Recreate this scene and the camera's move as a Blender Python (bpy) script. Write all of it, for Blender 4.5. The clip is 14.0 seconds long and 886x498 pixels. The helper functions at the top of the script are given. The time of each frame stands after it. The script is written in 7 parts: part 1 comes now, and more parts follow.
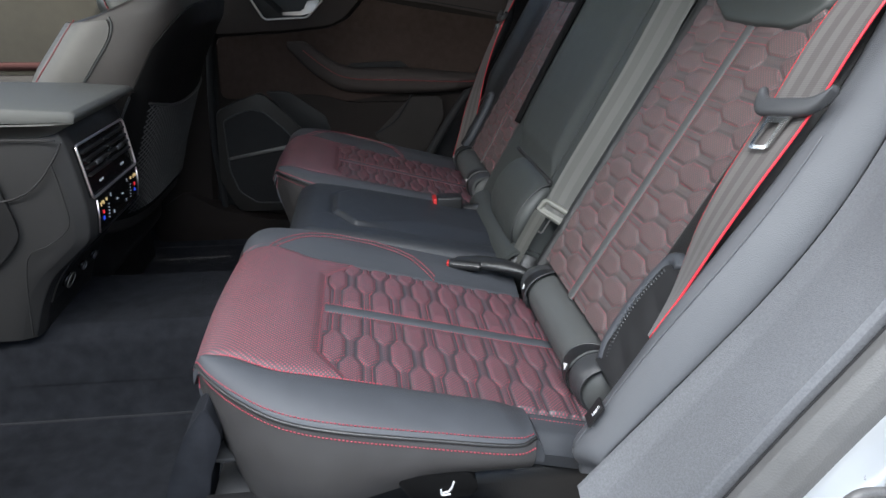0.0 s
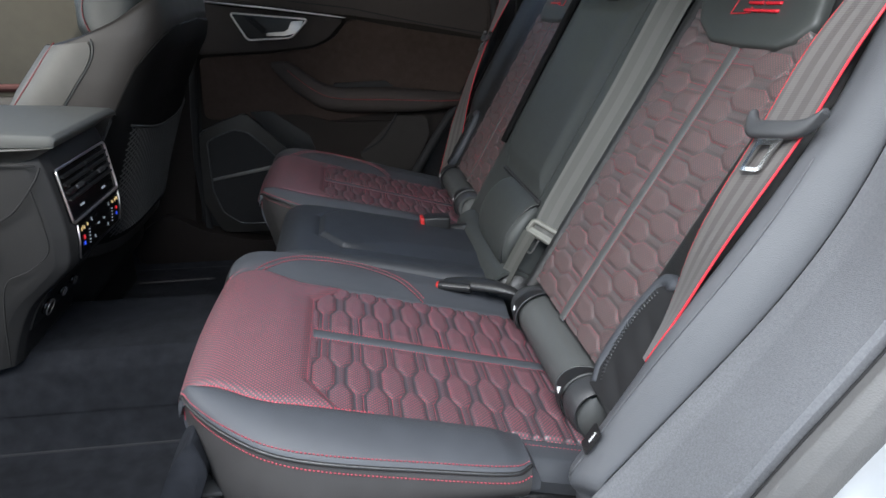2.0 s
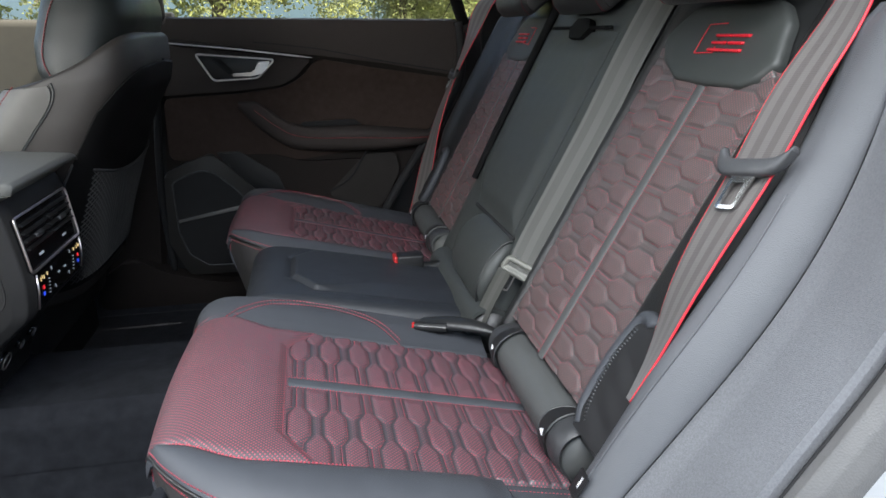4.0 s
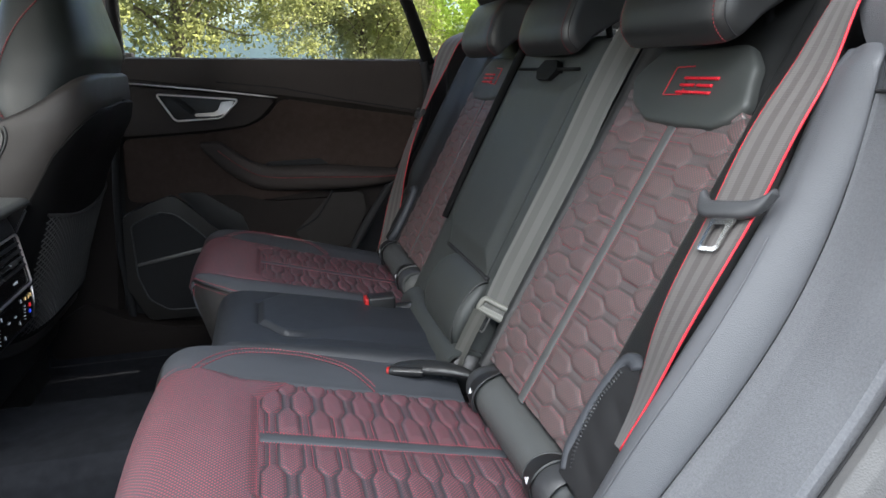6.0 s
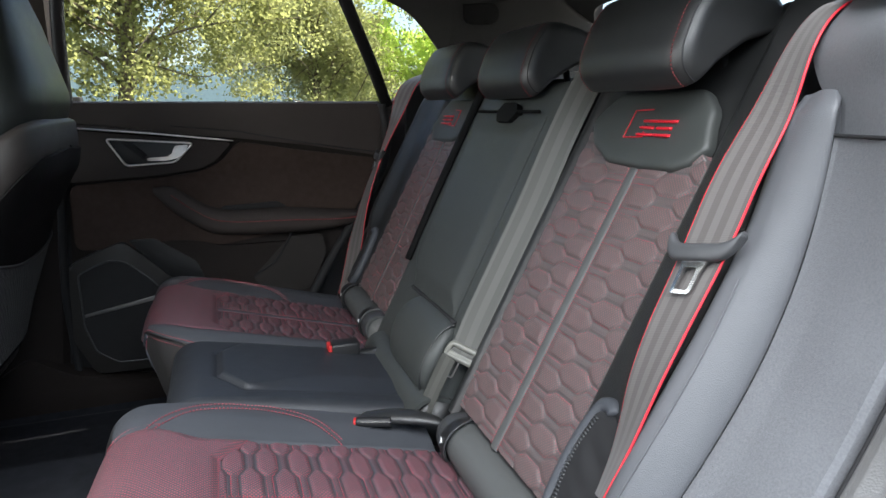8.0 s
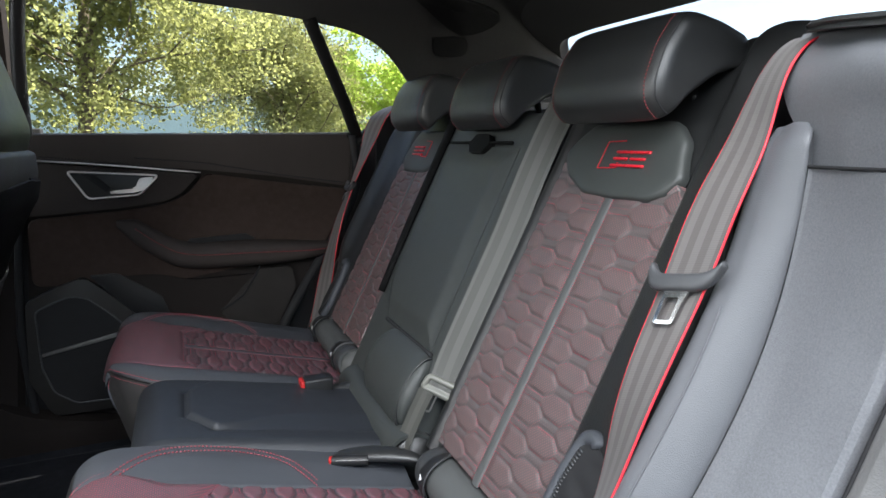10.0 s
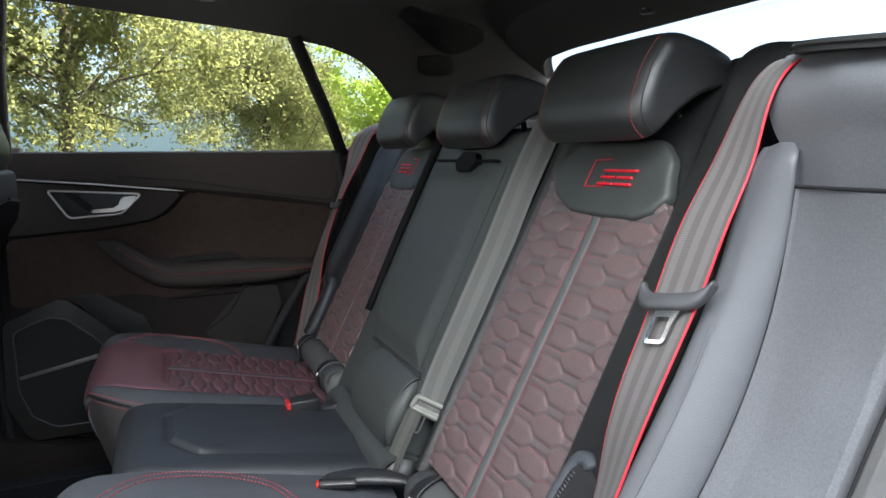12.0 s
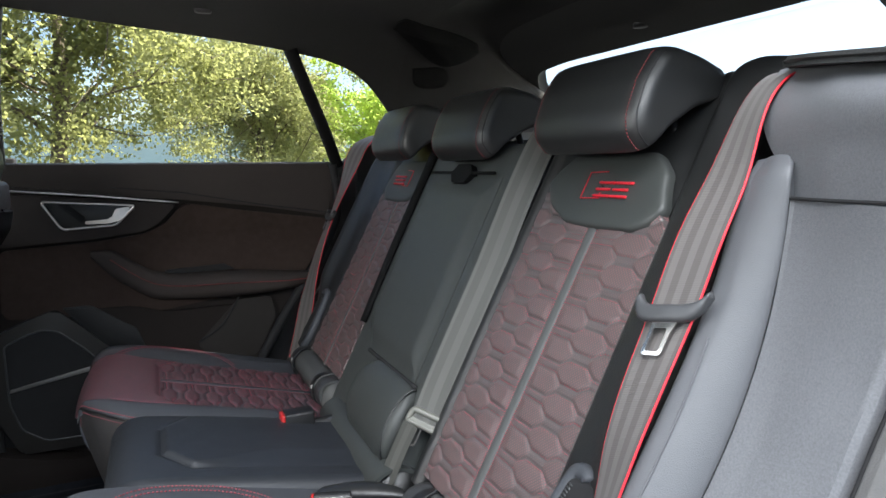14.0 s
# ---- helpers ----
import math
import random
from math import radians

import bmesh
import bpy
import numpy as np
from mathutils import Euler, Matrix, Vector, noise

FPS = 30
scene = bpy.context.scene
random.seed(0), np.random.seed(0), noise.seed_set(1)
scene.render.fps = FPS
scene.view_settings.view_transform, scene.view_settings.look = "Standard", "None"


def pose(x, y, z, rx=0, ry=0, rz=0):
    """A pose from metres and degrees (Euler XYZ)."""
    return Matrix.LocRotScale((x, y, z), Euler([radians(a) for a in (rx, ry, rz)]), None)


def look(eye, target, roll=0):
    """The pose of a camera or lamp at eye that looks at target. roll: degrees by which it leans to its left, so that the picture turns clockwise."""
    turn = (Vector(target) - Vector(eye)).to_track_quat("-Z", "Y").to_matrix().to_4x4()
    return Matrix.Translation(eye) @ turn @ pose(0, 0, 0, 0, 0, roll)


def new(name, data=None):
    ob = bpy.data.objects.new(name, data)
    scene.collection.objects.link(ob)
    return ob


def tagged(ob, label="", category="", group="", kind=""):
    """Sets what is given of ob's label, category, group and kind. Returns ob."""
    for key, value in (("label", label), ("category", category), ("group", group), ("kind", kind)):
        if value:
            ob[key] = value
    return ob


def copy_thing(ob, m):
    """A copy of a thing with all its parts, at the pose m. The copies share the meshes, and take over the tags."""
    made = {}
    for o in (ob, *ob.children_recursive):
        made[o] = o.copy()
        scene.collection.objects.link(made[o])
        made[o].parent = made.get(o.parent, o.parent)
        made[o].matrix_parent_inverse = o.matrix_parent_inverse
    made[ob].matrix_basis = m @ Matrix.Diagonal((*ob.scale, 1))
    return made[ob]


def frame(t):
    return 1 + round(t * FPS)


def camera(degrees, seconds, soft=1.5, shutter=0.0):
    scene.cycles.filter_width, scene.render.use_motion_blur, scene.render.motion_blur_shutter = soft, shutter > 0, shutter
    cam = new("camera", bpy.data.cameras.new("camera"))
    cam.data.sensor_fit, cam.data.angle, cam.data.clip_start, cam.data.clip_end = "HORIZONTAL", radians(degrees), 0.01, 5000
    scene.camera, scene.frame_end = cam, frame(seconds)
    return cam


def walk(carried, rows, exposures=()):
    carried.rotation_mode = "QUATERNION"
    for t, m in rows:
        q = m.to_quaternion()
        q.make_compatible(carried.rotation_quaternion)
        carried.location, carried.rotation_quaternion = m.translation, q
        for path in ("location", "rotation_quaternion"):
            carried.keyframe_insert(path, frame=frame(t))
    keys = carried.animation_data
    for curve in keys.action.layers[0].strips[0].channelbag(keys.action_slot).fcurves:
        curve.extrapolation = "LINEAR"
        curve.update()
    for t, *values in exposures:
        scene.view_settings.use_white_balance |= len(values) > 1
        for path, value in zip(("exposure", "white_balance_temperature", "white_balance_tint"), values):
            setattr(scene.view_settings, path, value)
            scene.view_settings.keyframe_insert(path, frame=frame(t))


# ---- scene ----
cam = camera(71.0, 14.0)
PATH = [
    (0, (-0.302, -0.416, 0.757), (-0.065, 1.401, -0.044), 0.7),
    (0.5, (-0.303, -0.413, 0.758), (-0.06, 1.405, -0.039), 0.7),
    (1, (-0.305, -0.41, 0.758), (-0.051, 1.411, -0.028), 0.7),
    (1.5, (-0.306, -0.407, 0.759), (-0.038, 1.419, -0.013), 0.7),
    (2, (-0.308, -0.402, 0.762), (-0.019, 1.428, 0.008), 0.6),
    (2.5, (-0.309, -0.399, 0.764), (0.003, 1.437, 0.033), 0.6),
    (3, (-0.311, -0.395, 0.766), (0.029, 1.446, 0.06), 0.4),
    (5.5, (-0.323, -0.369, 0.774), (0.156, 1.484, 0.194), 0.1),
    (6, (-0.328, -0.362, 0.776), (0.188, 1.489, 0.224), 0.1),
    (6.5, (-0.33, -0.356, 0.778), (0.221, 1.494, 0.253), -0.0),
    (7, (-0.332, -0.35, 0.78), (0.257, 1.496, 0.286), -0.1),
    (7.5, (-0.334, -0.345, 0.782), (0.289, 1.497, 0.315), -0.2),
    (8, (-0.336, -0.341, 0.784), (0.32, 1.497, 0.345), -0.3),
    (8.5, (-0.34, -0.337, 0.784), (0.347, 1.496, 0.372), -0.3),
    (11, (-0.347, -0.324, 0.789), (0.445, 1.485, 0.469), -0.5),
    (11.5, (-0.348, -0.323, 0.79), (0.453, 1.483, 0.481), -0.5),
    (12, (-0.348, -0.32, 0.791), (0.462, 1.483, 0.491), -0.6),
    (12.5, (-0.35, -0.32, 0.791), (0.467, 1.482, 0.501), -0.5),
    (13, (-0.351, -0.319, 0.791), (0.473, 1.482, 0.512), -0.5),
    (13.5, (-0.351, -0.318, 0.792), (0.477, 1.482, 0.519), -0.5),
    (14, (-0.352, -0.319, 0.791), (0.48, 1.481, 0.528), -0.5),
]
walk(cam, [(t, look(eye, target, roll)) for t, eye, target, roll in PATH], [(0.0, 2.02), (5.5, 2.05), (8.5, 2.12), (14.0, 2.14)])

# ---- daylight ----
world = bpy.data.worlds.new("world")
scene.world = world
world.use_nodes = True
wn = world.node_tree
sky = wn.nodes.new("ShaderNodeTexSky")
sky.sky_type, sky.sun_disc = "NISHITA", False
SUN_UP, SUN_TURN = 60.0, 88.0
sky.sun_elevation, sky.sun_rotation = radians(SUN_UP), radians(SUN_TURN)
sky.dust_density, sky.ozone_density = 1.4, 1.0
wn.nodes["Background"].inputs["Strength"].default_value = 0.064
wn.links.new(sky.outputs["Color"], wn.nodes["Background"].inputs["Color"])
sun = new("sun", bpy.data.lights.new("sun", "SUN"))
sun.data.energy, sun.data.angle, sun.data.color = 5.0, radians(0.5), (1.0, 0.94, 0.84)
sun_way = Vector((math.sin(radians(SUN_TURN)) * math.cos(radians(SUN_UP)), math.cos(radians(SUN_TURN)) * math.cos(radians(SUN_UP)), math.sin(radians(SUN_UP))))
sun.matrix_world = look(sun_way * 30, (0, 0, 0))

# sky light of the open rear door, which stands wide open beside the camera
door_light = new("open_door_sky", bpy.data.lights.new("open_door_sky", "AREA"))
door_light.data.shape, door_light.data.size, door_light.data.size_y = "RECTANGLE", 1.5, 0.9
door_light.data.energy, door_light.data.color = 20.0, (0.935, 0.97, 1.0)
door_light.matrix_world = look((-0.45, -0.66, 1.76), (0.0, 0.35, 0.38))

# sky light of the windscreen
screen_light = new("windscreen_sky", bpy.data.lights.new("windscreen_sky", "AREA"))
screen_light.data.shape, screen_light.data.size, screen_light.data.size_y = "RECTANGLE", 1.2, 0.4
screen_light.data.energy, screen_light.data.color = 2.0, (0.92, 0.97, 1.0)
screen_light.matrix_world = look((-1.85, 0.75, 1.02), (0.1, 0.85, 0.75))

# sky light of the front door's window on the camera's side
front_light = new("front_window_sky", bpy.data.lights.new("front_window_sky", "AREA"))
front_light.data.shape, front_light.data.size, front_light.data.size_y = "RECTANGLE", 0.75, 0.3
front_light.data.energy, front_light.data.color = 4.0, (1.0, 0.98, 0.93)
front_light.matrix_world = look((-1.40, 0.05, 0.97), (-1.05, 1.0, 0.60))

# ---- materials ----
def material(name, color, rough=0.5, metal=0.0, spread=0.12, scale=40.0, bump=0.0, bump_scale=600.0, spec=0.5, coat=0.0, sheen=0.0, coarse=4.0):
    """A surface with two scales of uneven colour, uneven gloss and a fine grain."""
    m = bpy.data.materials.new(name)
    m.use_nodes = True
    nt = m.node_tree
    b = nt.nodes["Principled BSDF"]
    b.inputs["Metallic"].default_value = metal
    b.inputs["Specular IOR Level"].default_value = spec
    b.inputs["Coat Weight"].default_value = coat
    b.inputs["Sheen Weight"].default_value = sheen
    co = nt.nodes.new("ShaderNodeTexCoord")
    fine, wide = nt.nodes.new("ShaderNodeTexNoise"), nt.nodes.new("ShaderNodeTexNoise")
    fine.inputs["Scale"].default_value, wide.inputs["Scale"].default_value = scale, coarse
    fine.inputs["Detail"].default_value = 5.0
    add = nt.nodes.new("ShaderNodeMath")
    add.operation = "ADD"
    for n, s in ((fine, 0), (wide, 1)):
        nt.links.new(co.outputs["Object"], n.inputs["Vector"])
        nt.links.new(n.outputs["Fac"], add.inputs[s])
    ramp = nt.nodes.new("ShaderNodeValToRGB")
    ramp.color_ramp.elements[0].color = (*[c * (1 - spread) for c in color], 1)
    ramp.color_ramp.elements[1].color = (*[min(1, c * (1 + spread)) for c in color], 1)
    half = nt.nodes.new("ShaderNodeMath")
    half.operation, half.inputs[1].default_value = "MULTIPLY", 0.5
    nt.links.new(add.outputs[0], half.inputs[0])
    ramp.color_ramp.elements[0].position, ramp.color_ramp.elements[1].position = 0.35, 0.65
    nt.links.new(half.outputs[0], ramp.inputs["Fac"])
    nt.links.new(ramp.outputs["Color"], b.inputs["Base Color"])
    rr = nt.nodes.new("ShaderNodeMapRange")
    rr.inputs["To Min"].default_value, rr.inputs["To Max"].default_value = max(0.02, rough - 0.07), min(1, rough + 0.07)
    nt.links.new(fine.outputs["Fac"], rr.inputs["Value"])
    nt.links.new(rr.outputs["Result"], b.inputs["Roughness"])
    if bump:
        g = nt.nodes.new("ShaderNodeTexVoronoi")
        g.inputs["Scale"].default_value = bump_scale
        nt.links.new(co.outputs["Object"], g.inputs["Vector"])
        bp = nt.nodes.new("ShaderNodeBump")
        bp.inputs["Strength"].default_value, bp.inputs["Distance"].default_value = bump, 0.001
        nt.links.new(g.outputs["Distance"], bp.inputs["Height"])
        nt.links.new(bp.outputs["Normal"], b.inputs["Normal"])
    return m


def perforated(name, leather, dot, pitch, size, rough, spec=0.5, plain=None):
    """Leather with rows of punched holes that show a red backing; the UV map is in metres."""
    m = bpy.data.materials.new(name)
    m.use_nodes = True
    nt = m.node_tree
    b = nt.nodes["Principled BSDF"]
    b.inputs["Roughness"].default_value = rough
    b.inputs["Specular IOR Level"].default_value = spec
    uv = nt.nodes.new("ShaderNodeUVMap")
    vor = nt.nodes.new("ShaderNodeTexVoronoi")
    vor.inputs["Scale"].default_value, vor.inputs["Randomness"].default_value = 1.0 / pitch, 0.06
    turn = nt.nodes.new("ShaderNodeMapping")
    turn.inputs["Rotation"].default_value = (0, 0, radians(45))
    nt.links.new(uv.outputs["UV"], turn.inputs["Vector"])
    nt.links.new(turn.outputs["Vector"], vor.inputs["Vector"])
    hole = nt.nodes.new("ShaderNodeMapRange")
    hole.inputs["From Min"].default_value, hole.inputs["From Max"].default_value = size - 0.07, size + 0.07
    nt.links.new(vor.outputs["Distance"], hole.inputs["Value"])
    noi = nt.nodes.new("ShaderNodeTexNoise")
    noi.inputs["Scale"].default_value = 30.0
    nt.links.new(uv.outputs["UV"], noi.inputs["Vector"])
    shade = nt.nodes.new("ShaderNodeMix")
    shade.data_type = "RGBA"
    shade.inputs["A"].default_value, shade.inputs["B"].default_value = (*[c * 0.85 for c in leather], 1), (*[c * 1.15 for c in leather], 1)
    nt.links.new(noi.outputs["Fac"], shade.inputs["Factor"])
    mix = nt.nodes.new("ShaderNodeMix")
    mix.data_type = "RGBA"
    mix.inputs["A"].default_value = (*dot, 1)
    nt.links.new(hole.outputs["Result"], mix.inputs["Factor"])
    nt.links.new(shade.outputs["Result"], mix.inputs["B"])
    if plain:
        # plain black leather insets between the punched hexagons
        inset = nt.nodes.new("ShaderNodeAttribute")
        inset.attribute_name = "punched"
        both = nt.nodes.new("ShaderNodeMix")
        both.data_type = "RGBA"
        both.inputs["A"].default_value = (*plain, 1)
        nt.links.new(inset.outputs["Fac"], both.inputs["Factor"])
        nt.links.new(mix.outputs["Result"], both.inputs["B"])
        mix = both
    nt.links.new(mix.outputs["Result"], b.inputs["Base Color"])
    bp = nt.nodes.new("ShaderNodeBump")
    bp.inputs["Strength"].default_value, bp.inputs["Distance"].default_value = 0.35, 0.0006
    nt.links.new(hole.outputs["Result"], bp.inputs["Height"])
    nt.links.new(bp.outputs["Normal"], b.inputs["Normal"])
    return m


def webbing(name, base, stripe, bands, ribs=900.0):
    """Woven belt: u across in metres from the middle, v along; two paler bands and a fine rib."""
    m = bpy.data.materials.new(name)
    m.use_nodes = True
    nt = m.node_tree
    b = nt.nodes["Principled BSDF"]
    b.inputs["Roughness"].default_value = 0.55
    b.inputs["Sheen Weight"].default_value = 0.15
    uv = nt.nodes.new("ShaderNodeUVMap")
    sep = nt.nodes.new("ShaderNodeSeparateXYZ")
    nt.links.new(uv.outputs["UV"], sep.inputs["Vector"])
    wave = nt.nodes.new("ShaderNodeMath")
    wave.operation, wave.inputs[1].default_value = "MULTIPLY", bands
    nt.links.new(sep.outputs["X"], wave.inputs[0])
    cosn = nt.nodes.new("ShaderNodeMath")
    cosn.operation = "COSINE"
    nt.links.new(wave.outputs[0], cosn.inputs[0])
    step = nt.nodes.new("ShaderNodeMapRange")
    step.inputs["From Min"].default_value, step.inputs["From Max"].default_value = -0.1, 0.15
    nt.links.new(cosn.outputs[0], step.inputs["Value"])
    mix = nt.nodes.new("ShaderNodeMix")
    mix.data_type = "RGBA"
    mix.inputs["A"].default_value, mix.inputs["B"].default_value = (*base, 1), (*stripe, 1)
    nt.links.new(step.outputs["Result"], mix.inputs["Factor"])
    nt.links.new(mix.outputs["Result"], b.inputs["Base Color"])
    rib = nt.nodes.new("ShaderNodeMath")
    rib.operation, rib.inputs[1].default_value = "MULTIPLY", 2 * math.pi / 0.0018
    nt.links.new(sep.outputs["Y"], rib.inputs[0])
    rs = nt.nodes.new("ShaderNodeMath")
    rs.operation = "SINE"
    nt.links.new(rib.outputs[0], rs.inputs[0])
    bp = nt.nodes.new("ShaderNodeBump")
    bp.inputs["Strength"].default_value, bp.inputs["Distance"].default_value = 0.22, 0.0003
    nt.links.new(rs.outputs[0], bp.inputs["Height"])
    nt.links.new(bp.outputs["Normal"], b.inputs["Normal"])
    return m


def glowing(name, color, strength):
    m = bpy.data.materials.new(name)
    m.use_nodes = True
    b = m.node_tree.nodes["Principled BSDF"]
    b.inputs["Base Color"].default_value = (*color, 1)
    b.inputs["Emission Color"].default_value = (*color, 1)
    b.inputs["Emission Strength"].default_value = strength
    return m


# lit copy of the seats' black leather: skylight put into a bluish grey
LEATHER_SKYLIT = material("black leather greyed by skylight", (0.049, 0.053, 0.061), 0.56, spread=0.08, bump=0.18, bump_scale=1300, spec=0.45)
LEATHER_SOFT = material("black leather", (0.0125, 0.0130, 0.0132), 0.44, spread=0.08, bump=0.2, bump_scale=900, spec=0.7)
# lighter copy of the same leather, the window's greenish sheen in its colour
LEATHER_LIT = material("black leather with painted green sheen", (0.037, 0.0405, 0.0385), 0.5, spread=0.08, bump=0.2, bump_scale=900, spec=0.55)
ROLL = material("grey vinyl of the roll", (0.072, 0.075, 0.074), 0.5, spread=0.06, bump=0.2, bump_scale=900, spec=0.35)
RED_PERF = perforated("red perforated leather", (0.062, 0.055, 0.062), (0.35, 0.058, 0.084), 0.0036, 0.262, 0.46, spec=0.8)
QUILT_SEAT = perforated("quilted red and black leather", (0.059, 0.053, 0.060), (0.34, 0.058, 0.084), 0.0036, 0.257, 0.46, spec=0.8, plain=(0.042, 0.039, 0.045))
QUILT_BACK = perforated("quilted dark red leather", (0.070, 0.064, 0.062), (0.21, 0.085, 0.088), 0.0034, 0.28, 0.44, spec=0.8, plain=(0.074, 0.067, 0.066))
STITCH = material("red thread", (0.33, 0.048, 0.068), 0.5, spread=0.15, scale=300)
STITCH_FINE = material("fine red thread", (0.42, 0.05, 0.075), 0.55, spread=0.15, scale=300)
STITCH_DARK = material("black thread", (0.012, 0.012, 0.013), 0.6)
RED_EDGE = material("red belt edging", (0.6, 0.02, 0.035), 0.45, spread=0.1, scale=300)
LOGO_RED = material("red embroidery", (0.6, 0.015, 0.03), 0.38, spread=0.2, scale=500, bump=0.4, bump_scale=800)
WEB = webbing("grey belt webbing", (0.066, 0.058, 0.055), (0.095, 0.087, 0.083), 2 * math.pi / 0.0155)
WEB_CENTRE = webbing("olive grey belt webbing", (0.044, 0.044, 0.038), (0.066, 0.066, 0.058), 2 * math.pi / 0.024)
TRIM = material("grey grained trim", (0.122, 0.125, 0.133), 0.5, spread=0.25, scale=520, bump=0.3, bump_scale=1000)
# shaded copy of the same leather for the middle cushion
CUSHION_DARK = material("blue black leather", (0.021, 0.0235, 0.028), 0.45, spread=0.08, bump=0.2, bump_scale=900, spec=0.5)
PAD = material("smooth grey vinyl", (0.082, 0.085, 0.092), 0.5, spread=0.05, bump=0.2, bump_scale=900)
BLACK = material("black plastic", (0.010, 0.010, 0.0105), 0.45, spread=0.1, bump=0.2, bump_scale=700)
BLACK_GLOSS = material("gloss black", (0.006, 0.006, 0.007), 0.12, spread=0.05)
BLACK_MATT = material("matt black foam", (0.008, 0.008, 0.009), 0.8)
SUEDE = material("black suede", (0.046, 0.0330, 0.0282), 0.95, spec=0.05, spread=0.18, scale=60, sheen=0.03)
DOOR_SKIN = material("dark door vinyl", (0.019, 0.0155, 0.0140), 0.8, spec=0.15, spread=0.1, bump=0.2)
CARPET = material("blue black carpet", (0.0180, 0.0195, 0.0235), 0.95, spread=0.32, scale=38, bump=1.0, bump_scale=1400, spec=0.05)
HEADLINER = material("black headliner cloth", (0.0052, 0.0049, 0.0046), 0.9, spread=0.12, scale=200, bump=0.3)
HANDLE = material("satin aluminium", (0.55, 0.51, 0.48), 0.38, metal=1.0, spread=0.06, scale=90)
# daylight from the front is put into this lighter seat leather
FRONT_LEATHER_LIT = material("front seat leather lightened by daylight", (0.080, 0.078, 0.072), 0.46, spread=0.1, bump=0.25, bump_scale=900, spec=0.4)
DOOR_RED = material("dull red door cloth", (0.030, 0.012, 0.012), 0.8, spread=0.1, spec=0.15)
DOOR_OLIVE = material("olive grey door vinyl", (0.058, 0.055, 0.045), 0.7, spread=0.1, bump=0.3, bump_scale=700, spec=0.2)
DOOR_GREY = material("grey brown door vinyl", (0.027, 0.0240, 0.0222), 0.7, spread=0.1, bump=0.3, bump_scale=700, spec=0.2)
SKIRT = material("brown grey skirt leather", (0.046, 0.044, 0.044), 0.5, spread=0.1, bump=0.2, bump_scale=1100, spec=0.45)
SHELL = material("black seat shell", (0.005, 0.005, 0.0052), 0.7, spread=0.1, bump=0.2, bump_scale=900, spec=0.1)
LID = material("grey soft vinyl lid", (0.105, 0.108, 0.104), 0.6, spread=0.06, bump=0.3, bump_scale=900, spec=0.3)
CHROME = material("brushed aluminium", (0.80, 0.75, 0.72), 0.32, metal=1.0, spread=0.06, scale=90)
STEEL = material("polished steel", (0.50, 0.50, 0.50), 0.25, metal=1.0, spread=0.05)
RUBBER = material("grey rubber seal", (0.10, 0.098, 0.096), 0.45, spread=0.1, bump=0.2)
SILVER = material("silver car paint", (0.42, 0.435, 0.45), 0.3, metal=0.35, spread=0.04, coat=0.8)
NET = material("black elastic net", (0.012, 0.012, 0.012), 0.6)
WHITE_INK = material("white print", (0.75, 0.75, 0.75), 0.5)
RED_PLASTIC = material("red plastic button", (0.42, 0.02, 0.02), 0.3)
AMBER_LAMP, RED_LAMP, BLUE_LAMP, WHITE_LAMP = glowing("amber symbols", (0.8, 0.58, 0.25), 0.10), glowing("red symbols", (0.8, 0.03, 0.04), 0.10), glowing("blue symbols", (0.03, 0.08, 0.8), 0.12), glowing("white symbols", (0.5, 0.55, 0.6), 0.04)

BLACK_SLIDE = material("dark grey plastic", (0.05, 0.051, 0.054), 0.4, spread=0.08, bump=0.15, bump_scale=1800)
PAD_DARK = material("dark grey vinyl", (0.036, 0.037, 0.039), 0.42, spread=0.06, bump=0.25, bump_scale=900)
CONSOLE = material("dark console plastic", (0.0175, 0.0175, 0.018), 0.55, spread=0.08, bump=0.3, bump_scale=900, spec=0.35)
LEATHER_DOOR = material("dark door leather", (0.040, 0.0330, 0.0305), 0.7, spread=0.08, bump=0.25, bump_scale=900, spec=0.2)
STITCH_DIM = material("dark red thread", (0.17, 0.02, 0.023), 0.6)
STEEL_DULL = material("dull aluminium", (0.30, 0.29, 0.28), 0.4, metal=0.8)
TRIM_DARK = material("dark grained trim", (0.022, 0.0225, 0.022), 0.55, spread=0.06, bump=0.5, bump_scale=520)
HEADLINER_GREY = material("grey lining", (0.014, 0.014, 0.013), 0.8, spread=0.1, scale=150)


# ---- making meshes ----
def thing(name, base, label, category, group="", kind=""):
    ob = new(name)
    ob.location = base
    ob.empty_display_size = 0.05
    return tagged(ob, label, category, group, kind)


def attach(ob, parent):
    """Hangs ob, whose mesh is in world metres, under a thing or a part."""
    if parent is None:
        return ob
    ob.parent = parent
    ob.matrix_parent_inverse = Matrix.Translation(-parent.location) if parent.parent is None else Matrix.Identity(4)
    return ob


def mesh_part(name, verts, faces, mat, parent, label="", uv=None, smooth=True):
    me = bpy.data.meshes.new(name)
    me.from_pydata([tuple(map(float, v)) for v in verts], [], faces)
    if uv is not None:
        layer = me.uv_layers.new(name="UVMap")
        idx = np.empty(len(me.loops), dtype=np.int32)
        me.loops.foreach_get("vertex_index", idx)
        layer.data.foreach_set("uv", np.asarray(uv, dtype=np.float32)[idx].ravel())
    me.materials.append(mat)
    if smooth:
        me.polygons.foreach_set("use_smooth", [True] * len(me.polygons))
    me.update()
    ob = attach(new(name, me), parent)
    return tagged(ob, label) if label else ob


